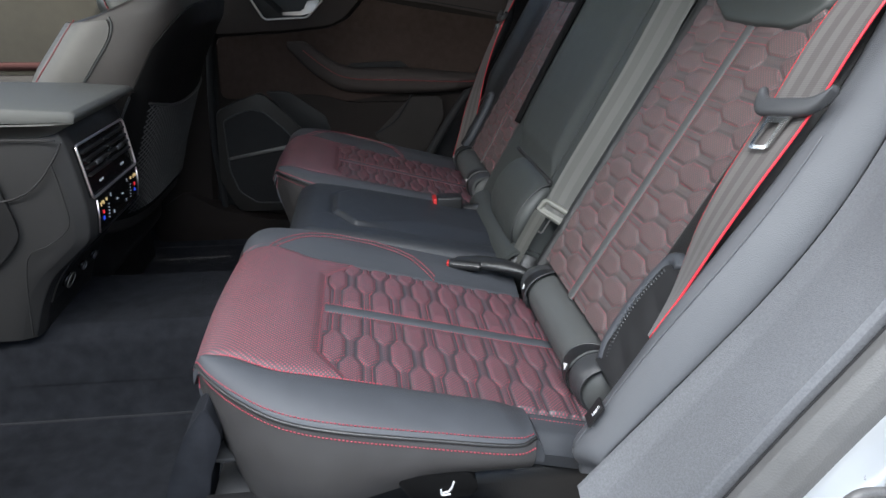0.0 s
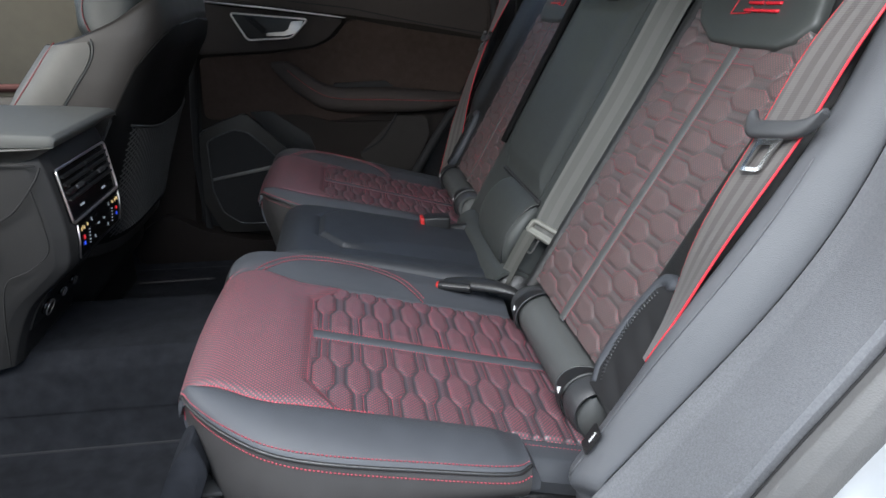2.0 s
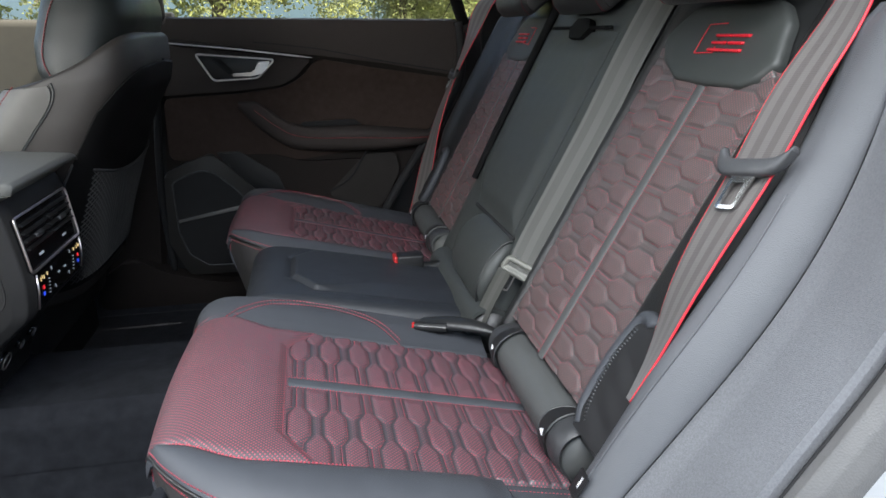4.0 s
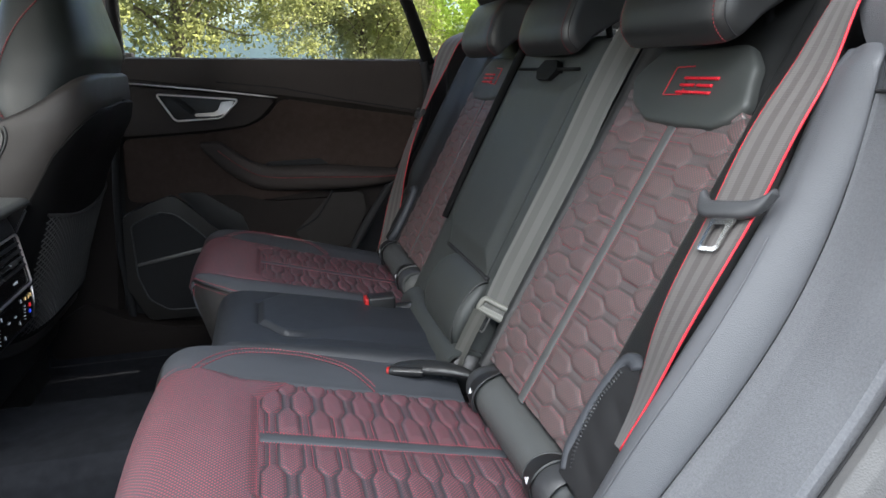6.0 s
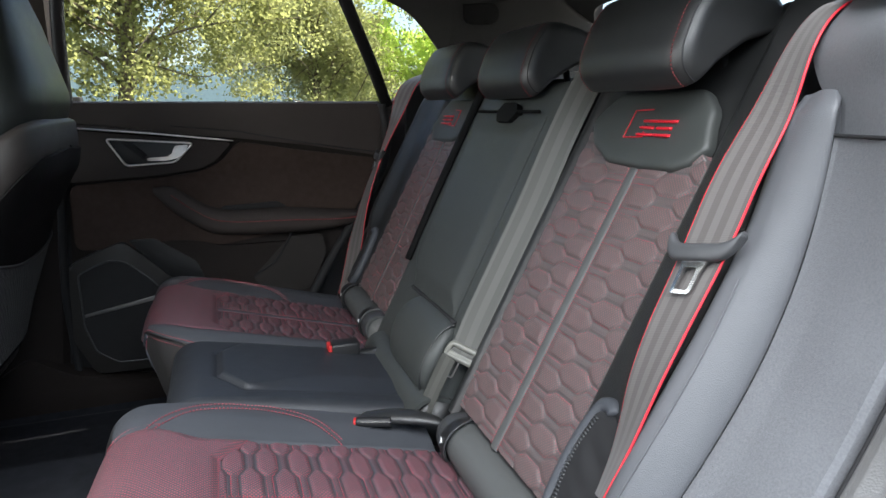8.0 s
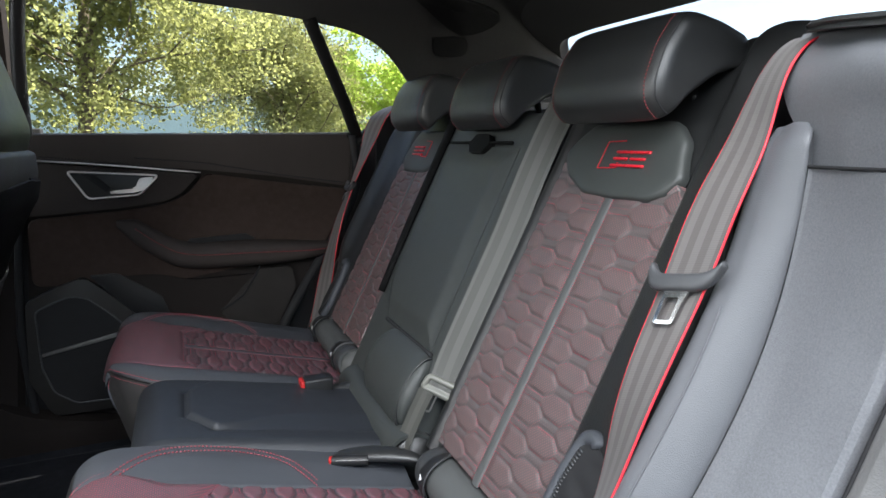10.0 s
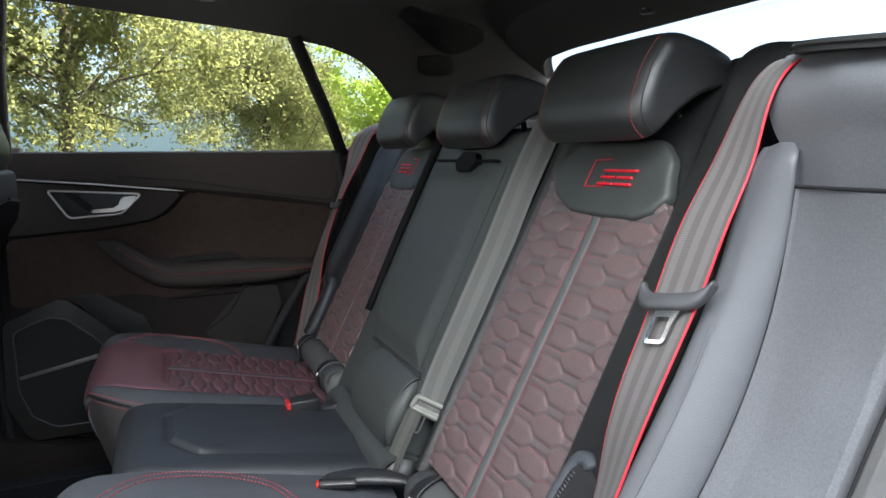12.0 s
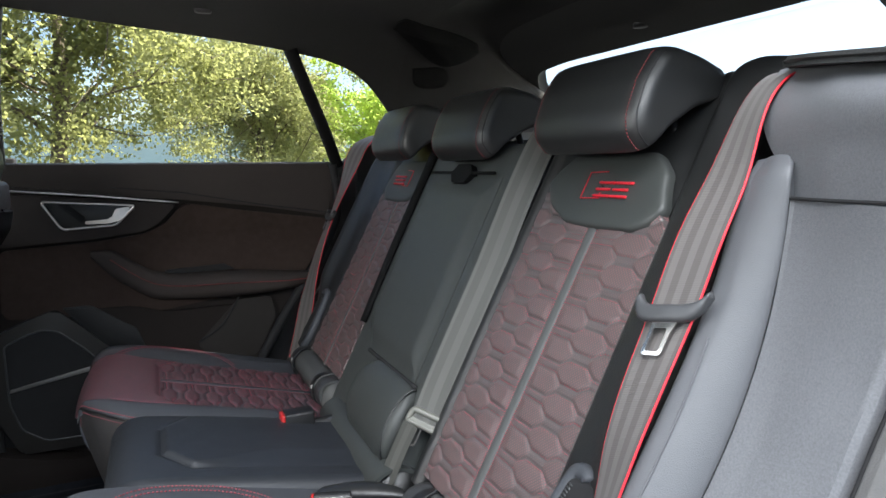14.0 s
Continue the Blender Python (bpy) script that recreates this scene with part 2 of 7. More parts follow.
def part(name, bm, mat, parent, label="", smooth=True):
    me = bpy.data.meshes.new(name)
    bmesh.ops.recalc_face_normals(bm, faces=bm.faces)
    bm.to_mesh(me)
    bm.free()
    me.materials.append(mat)
    if smooth:
        me.polygons.foreach_set("use_smooth", [True] * len(me.polygons))
        me.set_sharp_from_angle(angle=radians(35))
    ob = attach(new(name, me), parent)
    return tagged(ob, label) if label else ob


def grid_normals(P):
    du, dv = np.gradient(P, axis=0), np.gradient(P, axis=1)
    n = np.cross(du, dv)
    return n / (np.linalg.norm(n, axis=2, keepdims=True) + 1e-12)


def sheet(name, P, mat, parent, label="", uv=None, thick=0.006):
    """A skin over the grid of points P (rows, columns, 3), with a thickness away from its normal side."""
    P = np.asarray(P, float)
    r, c = P.shape[:2]
    n = grid_normals(P)
    verts = np.concatenate([P.reshape(-1, 3), (P - n * thick).reshape(-1, 3)])
    k = r * c
    faces = []
    for i in range(r - 1):
        for j in range(c - 1):
            a = i * c + j
            faces.append((a, a + c, a + c + 1, a + 1))
            faces.append((k + a, k + a + 1, k + a + c + 1, k + a + c))
    rim = [i * c for i in range(r)] + [(r - 1) * c + j for j in range(1, c)] + [i * c + c - 1 for i in range(r - 2, -1, -1)] + [j for j in range(c - 2, 0, -1)]
    for a, b in zip(rim, rim[1:] + rim[:1]):
        faces.append((a, k + a, k + b, b))
    if uv is not None:
        flat = np.asarray(uv, float).reshape(-1, 2)
        uv = np.concatenate([flat, flat])
    ob = mesh_part(name, verts, faces, mat, parent, label, uv)
    ob.data.set_sharp_from_angle(angle=radians(50))
    return ob


def spline(points, n):
    """n points evenly along a smooth curve through the given ones."""
    p = np.asarray(points, float)
    q = np.vstack([2 * p[0] - p[1], p, 2 * p[-1] - p[-2]])
    out = []
    for i in range(1, len(q) - 2):
        t = np.linspace(0, 1, 24, endpoint=i == len(q) - 3)[:, None]
        a, b, c, d = q[i - 1], q[i], q[i + 1], q[i + 2]
        out.append(0.5 * (2 * b + (c - a) * t + (2 * a - 5 * b + 4 * c - d) * t**2 + (3 * b - a - 3 * c + d) * t**3))
    out = np.vstack(out)
    s = np.r_[0, np.cumsum(np.linalg.norm(np.diff(out, axis=0), axis=1))]
    at = np.linspace(0, s[-1], n)
    return np.stack([np.interp(at, s, out[:, k]) for k in range(out.shape[1])], 1)


def frames_along(path):
    t = np.gradient(path, axis=0)
    t /= np.linalg.norm(t, axis=1, keepdims=True) + 1e-12
    up = np.array([0, 0, 1.0]) if abs(t[0][2]) < 0.9 else np.array([1.0, 0, 0])
    a = np.cross(t[0], up)
    a /= np.linalg.norm(a)
    sides = []
    for v in t:
        a = a - v * (a @ v)
        a /= np.linalg.norm(a) + 1e-12
        sides.append(a)
    sides = np.array(sides)
    return t, sides, np.cross(t, sides)


def tube(name, path, radius, mat, parent, label="", around=10, closed=False, flat=1.0):
    """A round bar along a path; radius may be a list."""
    path = np.asarray(path, float)
    t, a, b = frames_along(path)
    r = np.broadcast_to(np.asarray(radius, float), (len(path),))
    ang = np.linspace(0, 2 * math.pi, around, endpoint=False)
    v = path[:, None] + r[:, None, None] * (np.cos(ang)[None, :, None] * a[:, None] + flat * np.sin(ang)[None, :, None] * b[:, None])
    n = len(path)
    faces = []
    for i in range(n if closed else n - 1):
        for j in range(around):
            k, i2 = (j + 1) % around, (i + 1) % n
            faces.append((i * around + j, i * around + k, i2 * around + k, i2 * around + j))
    if not closed:
        faces.append(tuple(range(around - 1, -1, -1)))
        faces.append(tuple((n - 1) * around + j for j in range(around)))
    return mesh_part(name, v.reshape(-1, 3), faces, mat, parent, label)


def stitches(name, paths, mat, parent, label="", pitch=0.0048, length=0.0034, width=0.0011, height=0.0011, lift=0.0004):
    """Separate thread stitches along paths of (points, normals), joined in one mesh."""
    verts, faces = [], []
    for path, nrm in paths:
        path = np.asarray(path, float)
        nrm = np.broadcast_to(np.asarray(nrm, float), path.shape)
        s = np.r_[0, np.cumsum(np.linalg.norm(np.diff(path, axis=0), axis=1))]
        for at in np.arange(pitch / 2, s[-1], pitch):
            p0 = np.array([np.interp(at - length / 2, s, path[:, k]) for k in range(3)])
            p1 = np.array([np.interp(at + length / 2, s, path[:, k]) for k in range(3)])
            n = np.array([np.interp(at, s, nrm[:, k]) for k in range(3)])
            n /= np.linalg.norm(n) + 1e-12
            t = p1 - p0
            if np.linalg.norm(t) < 1e-6:
                continue
            side = np.cross(t, n)
            side *= width / 2 / (np.linalg.norm(side) + 1e-12)
            base = len(verts)
            t = t / np.linalg.norm(t)
            for p, e in ((p0, -1), (p1, 1)):
                verts += [p - side - n * 0.0006, p + side - n * 0.0006, p + side * 0.8 + n * (height * 0.75 + lift) - t * e * 0.0005, p - side * 0.8 + n * (height * 0.75 + lift) - t * e * 0.0005]
            b = base
            faces += [(b, b + 4, b + 5, b + 1), (b + 1, b + 5, b + 6, b + 2), (b + 2, b + 6, b + 7, b + 3), (b + 3, b + 7, b + 4, b), (b, b + 1, b + 2, b + 3), (b + 7, b + 6, b + 5, b + 4)]
    ob = mesh_part(name, verts, faces, mat, parent, label)
    ob["kind"] = "stuff"
    return ob


def rounded_box(lo, hi, bevel=0.01, seg=3):
    bm = bmesh.new()
    bmesh.ops.create_cube(bm, size=1)
    for v in bm.verts:
        for k in range(3):
            v.co[k] = lo[k] if v.co[k] < 0 else hi[k]
    if bevel:
        bmesh.ops.bevel(bm, geom=bm.edges[:], offset=bevel, segments=seg, affect="EDGES", profile=0.5)
    return bm


def plate(outline, depth, axis="y", at=0.0, bevel=0.003, seg=2):
    """A polygon in the plane across an axis, given depth along it, with rounded rims. Outline pairs are (x, z) for y, (y, z) for x, (x, y) for z."""
    bm = bmesh.new()
    def place(a, b, d):
        return {"y": (a, at + d, b), "x": (at + d, a, b), "z": (a, b, at + d)}[axis]
    bot = [bm.verts.new(place(a, b, 0)) for a, b in outline]
    top = [bm.verts.new(place(a, b, depth)) for a, b in outline]
    f1, f2 = bm.faces.new(bot), bm.faces.new(top)
    n = len(outline)
    for i in range(n):
        bm.faces.new((bot[i], bot[(i + 1) % n], top[(i + 1) % n], top[i]))
    if bevel:
        bmesh.ops.bevel(bm, geom=[e for f in (f1, f2) for e in f.edges], offset=bevel, segments=seg, affect="EDGES", profile=0.5)
    return bm


def rounded(outline, radius, n=6):
    """Rounds the corners of a 2D polygon."""
    p = [np.array(q, float) for q in outline]
    out = []
    for i, c in enumerate(p):
        a, b = p[i - 1] - c, p[(i + 1) % len(p)] - c
        la, lb = np.linalg.norm(a), np.linalg.norm(b)
        r = min(radius, la * 0.45, lb * 0.45)
        s, e = c + a / la * r, c + b / lb * r
        for t in np.linspace(0, 1, n):
            out.append(tuple((1 - t) ** 2 * s + 2 * t * (1 - t) * c + t**2 * e))
    return out


def smooth(a, b, x):
    t = np.clip((np.asarray(x, float) - a) / (b - a), 0, 1)
    return t * t * (3 - 2 * t)


MIRROR = Matrix.Translation((0, 1.5, 0)) @ Matrix.Diagonal((1, -1, 1, 1))


def mirrored(ob):
    """The same thing on the other side of the car."""
    return copy_thing(ob, MIRROR @ Matrix.Translation(ob.location))


# ---- rear outer seat: cushion ----
# width of a column, pitch along it, half width of a hexagon and of the plain band beside it in pitches, on the cushion and on the backrest
SEAT_HEX, BACK_HEX = (0.054, 0.0435, 0.350, 0.055), (0.0512, 0.0446, 0.365, 0.038)

# share of a column that a hexagon's slanted sides take on each side of its border
SLANT = 0.16


def half_width(a, hexes):
    """Half the width, in pitches, of the even chain of the quilting: wide in every second column, a neck between."""
    w = hexes[0]
    c = np.floor(a / w)
    f = a / w - c
    here = np.where(c % 2 == 0, hexes[2], 0.5 - hexes[2])
    there = 0.5 - here
    k = 0.5 * np.clip((f - 1 + SLANT) / SLANT, 0, 1) + 0.5 * np.clip((SLANT - f) / SLANT, 0, 1) * (c > 0)
    return here + (there - here) * k


def quilt(a, s, hexes):
    """Height, 0 to 1, of softly padded chains of hexagons with plain sunken bands between; a is the distance from the middle strip, s runs along it."""
    a_in = a
    a = np.maximum(a, 0)
    t = np.mod(s / hexes[1] + 0.5, 1.0) - 0.5
    hw = half_width(a, hexes)
    even = np.abs(t) < hw
    d = np.abs(np.abs(t) - hw)
    c = a / hexes[0]
    f = np.mod(c, 1.0)
    rim = np.minimum(np.where(c < 0.5, 0.5, f), 1 - f)
    end = np.where(even == (np.floor(c) % 2 == 0), SLANT + rim, SLANT - rim)
    wide = end > 0
    in_d = np.clip((d - hexes[3]) / 0.17, 0, 1)
    pad = np.sqrt(np.clip(1 - (1 - in_d) ** 2, 0, 1)) * (0.45 + 0.55 * np.sqrt(np.clip(1 - (1 - np.clip(end / 0.24, 0, 1)) ** 2, 0, 1)))
    rib = 0.45 * smooth(0.0, 0.03, d - hexes[3])
    pad = np.where(wide, pad, rib)
    band = 0.16 * (1 - smooth(0.0, 0.02, hexes[3] * 0.5 - np.abs(d - hexes[3] * 0.5)))
    return np.where(d > hexes[3], 0.16 + 0.84 * pad, 0.16 - band) * smooth(-0.004, 0.015, a_in)


def punched(ob, a, s, hexes):
    """Marks the hexagons of a quilted panel, whose leather is punched, apart from the plain insets."""
    a = np.maximum(a, 0)
    t = np.mod(s / hexes[1] + 0.5, 1.0) - 0.5
    hw = half_width(a, hexes)
    c = a / hexes[0]
    rim = np.minimum(np.where(c < 0.5, 0.5, np.mod(c, 1.0)), 1 - np.mod(c, 1.0))
    wide = np.where((np.abs(t) < hw) == (np.floor(c) % 2 == 0), SLANT + rim, SLANT - rim) > 0
    f = (np.clip(0.5 + (np.abs(np.abs(t) - hw) - hexes[3]) / 0.03, 0.0, 1) * np.where(wide, 1.0, 0.45)).ravel()
    at = ob.data.attributes.new("punched", "FLOAT", "POINT")
    at.data.foreach_set("value", np.concatenate([f, f]).astype(np.float32))


def quilt_lines(a0, a1, s0, s1, hexes):
    """The zigzag stitch lines round the hexagons, as lists of (a, s)."""
    out = []
    a = np.linspace(a0, a1, 90)
    o = half_width(a, hexes)
    for k in range(int(s0 / hexes[1]) - 2, int(s1 / hexes[1]) + 3):
        for sign, side in ((-1, 1), (1, 1)):
            s = (k + sign * (o + side * hexes[3])) * hexes[1]
            keep = (s > s0) & (s < s1)
            for run in np.split(np.arange(90), np.flatnonzero(np.diff(keep.astype(int))) + 1):
                if keep[run[0]] and len(run) > 5:
                    out.append((a[run], s[run]))
    return out


PROFILE = spline([(-0.03, 0.253), (-0.20, 0.296), (-0.365, 0.338), (-0.43, 0.351), (-0.475, 0.352), (-0.502, 0.332), (-0.508, 0.30), (-0.49, 0.245), (-0.455, 0.16)], 400)
P_LEN = np.r_[0, np.cumsum(np.linalg.norm(np.diff(PROFILE, axis=0), axis=1))]
TOP = int(np.argmin(PROFILE[:, 0]))


def u_of_x(x):
    """Distance along the cushion's profile, from its rear, at which the top has that x."""
    return np.interp(-np.asarray(x, float), -PROFILE[:TOP, 0], P_LEN[:TOP])


def cushion(u, y, off=0.0):
    u, y = np.broadcast_arrays(np.asarray(u, float), np.asarray(y, float))
    x, z = np.interp(u, P_LEN, PROFILE[:, 0]), np.interp(u, P_LEN, PROFILE[:, 1])
    dx, dz = np.interp(u + 0.002, P_LEN, PROFILE[:, 0]) - np.interp(u - 0.002, P_LEN, PROFILE[:, 0]), np.interp(u + 0.002, P_LEN, PROFILE[:, 1]) - np.interp(u - 0.002, P_LEN, PROFILE[:, 1])
    n = np.hypot(dx, dz) + 1e-9
    nx, nz = dz / n, -dx / n
    off = off + np.zeros_like(x)
    return np.stack([x + nx * off, y, z + nz * off], -1)


def strip_y(u):
    return 0.350 + 0 * u


U_NOSE = float(P_LEN[np.flatnonzero((PROFILE[:, 1] < 0.322) & (np.arange(400) > TOP - 40))[0]])


def build_cushion(seat):
    # quilted panel
    u0, u1 = u_of_x(-0.033), u_of_x(-0.372)
    u, y = np.meshgrid(np.linspace(u0, u1, 230), np.linspace(0.178, 0.498, 200), indexing="ij")
    a = np.abs(y - strip_y(u)) - 0.013
    edge = np.minimum(np.minimum(y - 0.178, 0.498 - y), u - u0)
    off = 0.0032 * quilt(a, u - 0.004, SEAT_HEX) * smooth(0, 0.005, edge) - 0.0025 * (1 - smooth(0, 0.005, edge))
    P = cushion(u, y, off)
    panel = sheet("quilted_panel", P, QUILT_SEAT, seat, "red and black quilted leather with hexagons", uv=np.stack([y, u], -1), thick=-0.006)
    punched(panel, a, u - 0.004, SEAT_HEX)
    paths = []
    for sign in (1, -1):
        for aa, ss in quilt_lines(0.0, 0.160, u0 + 0.002, u1 - 0.012, SEAT_HEX):
            yy, uu = 0.350 + sign * (aa + 0.013), ss + 0.004
            keep = (yy > 0.183) & (yy < 0.494)
            if keep.sum() > 4:
                paths.append((cushion(uu[keep], yy[keep], 0.0006), (0.22, 0, 0.97)))
        us = np.linspace(u0, u1, 60)
        paths.append((cushion(us, 0.350 + sign * 0.0120 + 0 * us, 0.0012), (0.22, 0, 0.97)))
    stitches("stitching", paths, STITCH_FINE, panel, "dotted red stitching", pitch=0.0042, length=0.0017, width=0.0008, height=0.0004)
    # middle strip
    u, w = np.meshgrid(np.linspace(u0 + 0.004, u_of_x(-0.369), 60), np.linspace(-1, 1, 11), indexing="ij")
    sheet("centre_strip", cushion(u, 0.350 + 0.0100 * w, 0.0032 * np.sqrt(np.maximum(0, 1 - w**2)) - 0.0004), LEATHER_SKYLIT, seat, "smooth black leather greyed by skylight strip", thick=-0.004)
    # red front section, with its cut corners reaching back beside the panel
    y = np.linspace(0.0, 1.0, 110)
    v = np.linspace(0.0, 1.0, 70)
    Y0, V = np.meshgrid(y, v, indexing="ij")
    reach = np.maximum(0, 0.040 * (1 - np.minimum(Y0, 1 - Y0) / 0.17))
    back = u_of_x(-0.366 + reach)
    U = back + (U_NOSE - back) * V
    yo = 0.177 + 0.034 * smooth(u_of_x(-0.40), u_of_x(-0.49), U)
    yi = 0.497 + 0.035 * smooth(0.3, 0.65, V)
    Y = yo + (yi - yo) * Y0
    edge = np.minimum(np.minimum(Y - yo, yi - Y), U - back)
    off = 0.005 * smooth(0, 0.016, edge) - 0.002 + 0.006 * np.sin(np.pi * np.clip(Y0, 0, 1)) * smooth(0.0, 0.3, V) - 0.014 * smooth(0.80, 1.0, V) * smooth(0.10, 0.0, Y0)
    P = cushion(U, Y, off)
    run = np.concatenate([np.zeros((1, P.shape[1])), np.cumsum(np.linalg.norm(np.diff(P, axis=0), axis=2), axis=0)])
    front = sheet("front_section", P, RED_PERF, seat, "dark red perforated leather front of cushion", uv=np.stack([run - run[55:56] + Y[55:56], U], -1), thick=-0.005)
    tube("corner_cord", P[0, 36:66] + (0, -0.0005, 0.0008), np.interp(np.arange(30), [0, 6, 22, 29], [0.0008, 0.0022, 0.0022, 0.0008]), STITCH, front, "thick red corded seam at the front corner", 8)
    rim = cushion(back[:, 0] + 0.003, Y[:, 0], 0.003)
    stitches("stitching", [(rim, (0.2, 0, 1)), (cushion(U[0, :40], Y[0, :40] + 0.004, 0.001), (0.2, 0, 1)), (cushion(U[-1, :40], Y[-1, :40] - 0.004, 0.001), (0.2, 0, 1))], STITCH, front, "red seam stitching")
    U, Y = np.meshgrid(np.linspace(U_NOSE - 0.004, P_LEN[-1], 30), np.linspace(0.220, 0.54, 30), indexing="ij")
    sheet("front_face", cushion(U, Y, -0.001), LEATHER_SKYLIT, seat, "black leather greyed by skylight front of the cushion", thick=-0.006)
    # outer bolster: top between the panel's seam and the piping
    pipe = spline([(-0.508, 0.222, 0.318), (-0.503, 0.211, 0.348), (-0.482, 0.176, 0.352), (-0.445, 0.138, 0.349), (-0.40, 0.112, 0.340), (-0.34, 0.101, 0.329), (-0.24, 0.097, 0.312), (-0.155, 0.096, 0.298), (-0.128, 0.108, 0.296)], 160)
    seam_x = np.interp(np.linspace(0, 1, 160), np.linspace(0, 1, 5), [-0.505, -0.47, -0.40, -0.28, -0.125])
    seam_u = np.where(seam_x < -0.5, u_of_x(-0.4995), u_of_x(np.maximum(seam_x, -0.4995)))
    seam = cushion(seam_u, 0.182 + 0.031 * smooth(-0.40, -0.49, seam_x), 0.0005)
    k = np.linspace(0, 1, 40)[None, :, None]
    P = seam[:, None] * (1 - k) + pipe[:, None] * k
    bulge = (np.sin(np.pi * k[..., 0] ** 0.8) ** 0.7) * 0.017 * smooth(0, 0.12, np.linspace(0, 1, 160))[:, None] * (0.35 + 0.65 * smooth(1.0, 0.93, np.linspace(0, 1, 160)))[:, None]
    P[..., 2] += bulge
    TAIL = P[-1].copy()
    bolster = sheet("outer_bolster", np.concatenate([(seam + (0, 0.012, -0.014))[:, None], P], 1), LEATHER_SKYLIT, seat, "smooth leather side bolster, skylight in its grey", thick=-0.006)
    tube("piping", pipe + (0, -0.001, 0), 0.0022, LEATHER_SOFT, bolster, "dark piping along the bolster", 8)
    up, down = np.array([0, -0.45, 0.9]), np.array([0, -1.0, 0.15])
    stitches("stitching", [(pipe + (P[:, 36] - pipe) * 0.85 + (0, 0, 0.0008), up), (P[2:115, 4] + (0, 0, 0.0006), (0, 0.3, 1))], STITCH, bolster, "bright red stitching", pitch=0.0042, length=0.0030, width=0.0012, height=0.0011)
    # side skirt below the piping, drawn in towards the frame
    k = np.linspace(0, 1, 26)[None, :, None]
    low = pipe.copy()
    f = np.linspace(0, 1, 160)
    low[:, 2] = np.interp(f, [0, 0.12, 0.3, 0.5, 0.72, 1.0], [0.15, 0.16, 0.20, 0.235, 0.262, 0.262])
    low[:, 0] = np.interp(f, [0, 0.3, 1.0], [-0.462, -0.41, -0.12])
    low[:, 1] = np.interp(f, [0, 0.15, 0.4, 1.0], [0.212, 0.15, 0.098, 0.10])
    low = spline(low[::14], 160)
    P = pipe[:, None] * (1 - k) + low[:, None] * k
    P[..., 1] -= 0.008 * np.sin(np.pi * k[..., 0]) 
    skirt = sheet("side_skirt", P, SKIRT, seat, "black leather greyed by skylight side of the cushion", thick=-0.008)
    fr = (0.0085 / np.linalg.norm(low - pipe, axis=1))[:, None]
    stitches("stitching", [(pipe * (1 - fr) + low * fr - np.concatenate([0 * fr, 0.008 * np.sin(np.pi * fr) + 0.0004, 0 * fr], 1), down)], STITCH, skirt, "bright red stitching", pitch=0.0042, length=0.0030, width=0.0012, height=0.0011)
    # rear end of the bolster
    k = np.linspace(0, 1, 20)
    end = [TAIL + np.array([0.012 * math.sin(math.pi * q * 0.6), 0, -0.036 * q]) for q in np.linspace(0, 1, 12)]
    sheet("bolster_end", np.array(end), LEATHER_SKYLIT, seat, "rounded rear end of the bolster", thick=-0.01)
    # leather tail between the bolster's end and the seat gap
    U, Y = np.meshgrid(np.linspace(u_of_x(-0.032), u_of_x(-0.135), 20), np.linspace(0.125, 0.179, 14), indexing="ij")
    sheet("cushion_tail", cushion(U, Y, -0.0035 - 0.014 * smooth(0.15, 0.125, Y)), LEATHER_SKYLIT, seat, "black leather greyed by skylight behind the bolster", thick=-0.02)
    stitches("tail_stitching", [(cushion(np.linspace(u_of_x(-0.035), u_of_x(-0.12), 20), 0.170, -0.0042), (0.2, 0, 1)), (cushion(np.linspace(u_of_x(-0.035), u_of_x(-0.12), 20), 0.154, -0.0050), (0.2, 0, 1))], STITCH, seat, "red stitching", pitch=0.005, length=0.0036, width=0.0012, height=0.001)
    # inner bolster with its arched double seam
    u, y = np.meshgrid(np.linspace(u_of_x(-0.05), u_of_x(-0.4995), 150), np.linspace(0.494, 0.612, 80), indexing="ij")
    x = np.interp(u, P_LEN, PROFILE[:, 0])
    arc = spline([(-0.505, 0.495), (-0.47, 0.512), (-0.44, 0.545), (-0.39, 0.580), (-0.31, 0.590), (-0.245, 0.568), (-0.205, 0.525), (-0.185, 0.488)], 200)
    arch = np.interp(x, arc[:, 0], arc[:, 1], right=0.47)
    def swell(x, y, arch):
        return 0.010 * smooth(0, 0.07, y - 0.494) + 0.0016 * smooth(0, 0.016, arch - y) * smooth(0, 0.03, y - 0.494) - 0.0012 * np.exp(-((arch - 0.003 - y) / 0.003) ** 2) * smooth(0, 0.02, y - 0.494) - 0.004 * (1 - smooth(0, 0.01, y - 0.494)) - 0.03 * smooth(0.594, 0.612, y)
    off = swell(x, y, arch)
    skin = cushion(u, y, off)
    inner = sheet("inner_bolster", skin, LEATHER_SKYLIT, seat, "smooth leather inner bolster, skylight in its grey", thick=-0.006)
    uf, yf = np.meshgrid(np.linspace(u_of_x(-0.4985), P_LEN[-1] - 0.02, 40), np.linspace(0.520, 0.612, 30), indexing="ij")
    sheet("inner_front", cushion(uf, yf, swell(-0.5, yf, 0.495)), LEATHER_SOFT, seat, "black leather front of the inner bolster", thick=-0.006)
    xs = np.linspace(-0.485, -0.195, 90)
    ya = np.interp(xs, arc[:, 0], arc[:, 1])
    us = u_of_x(xs)
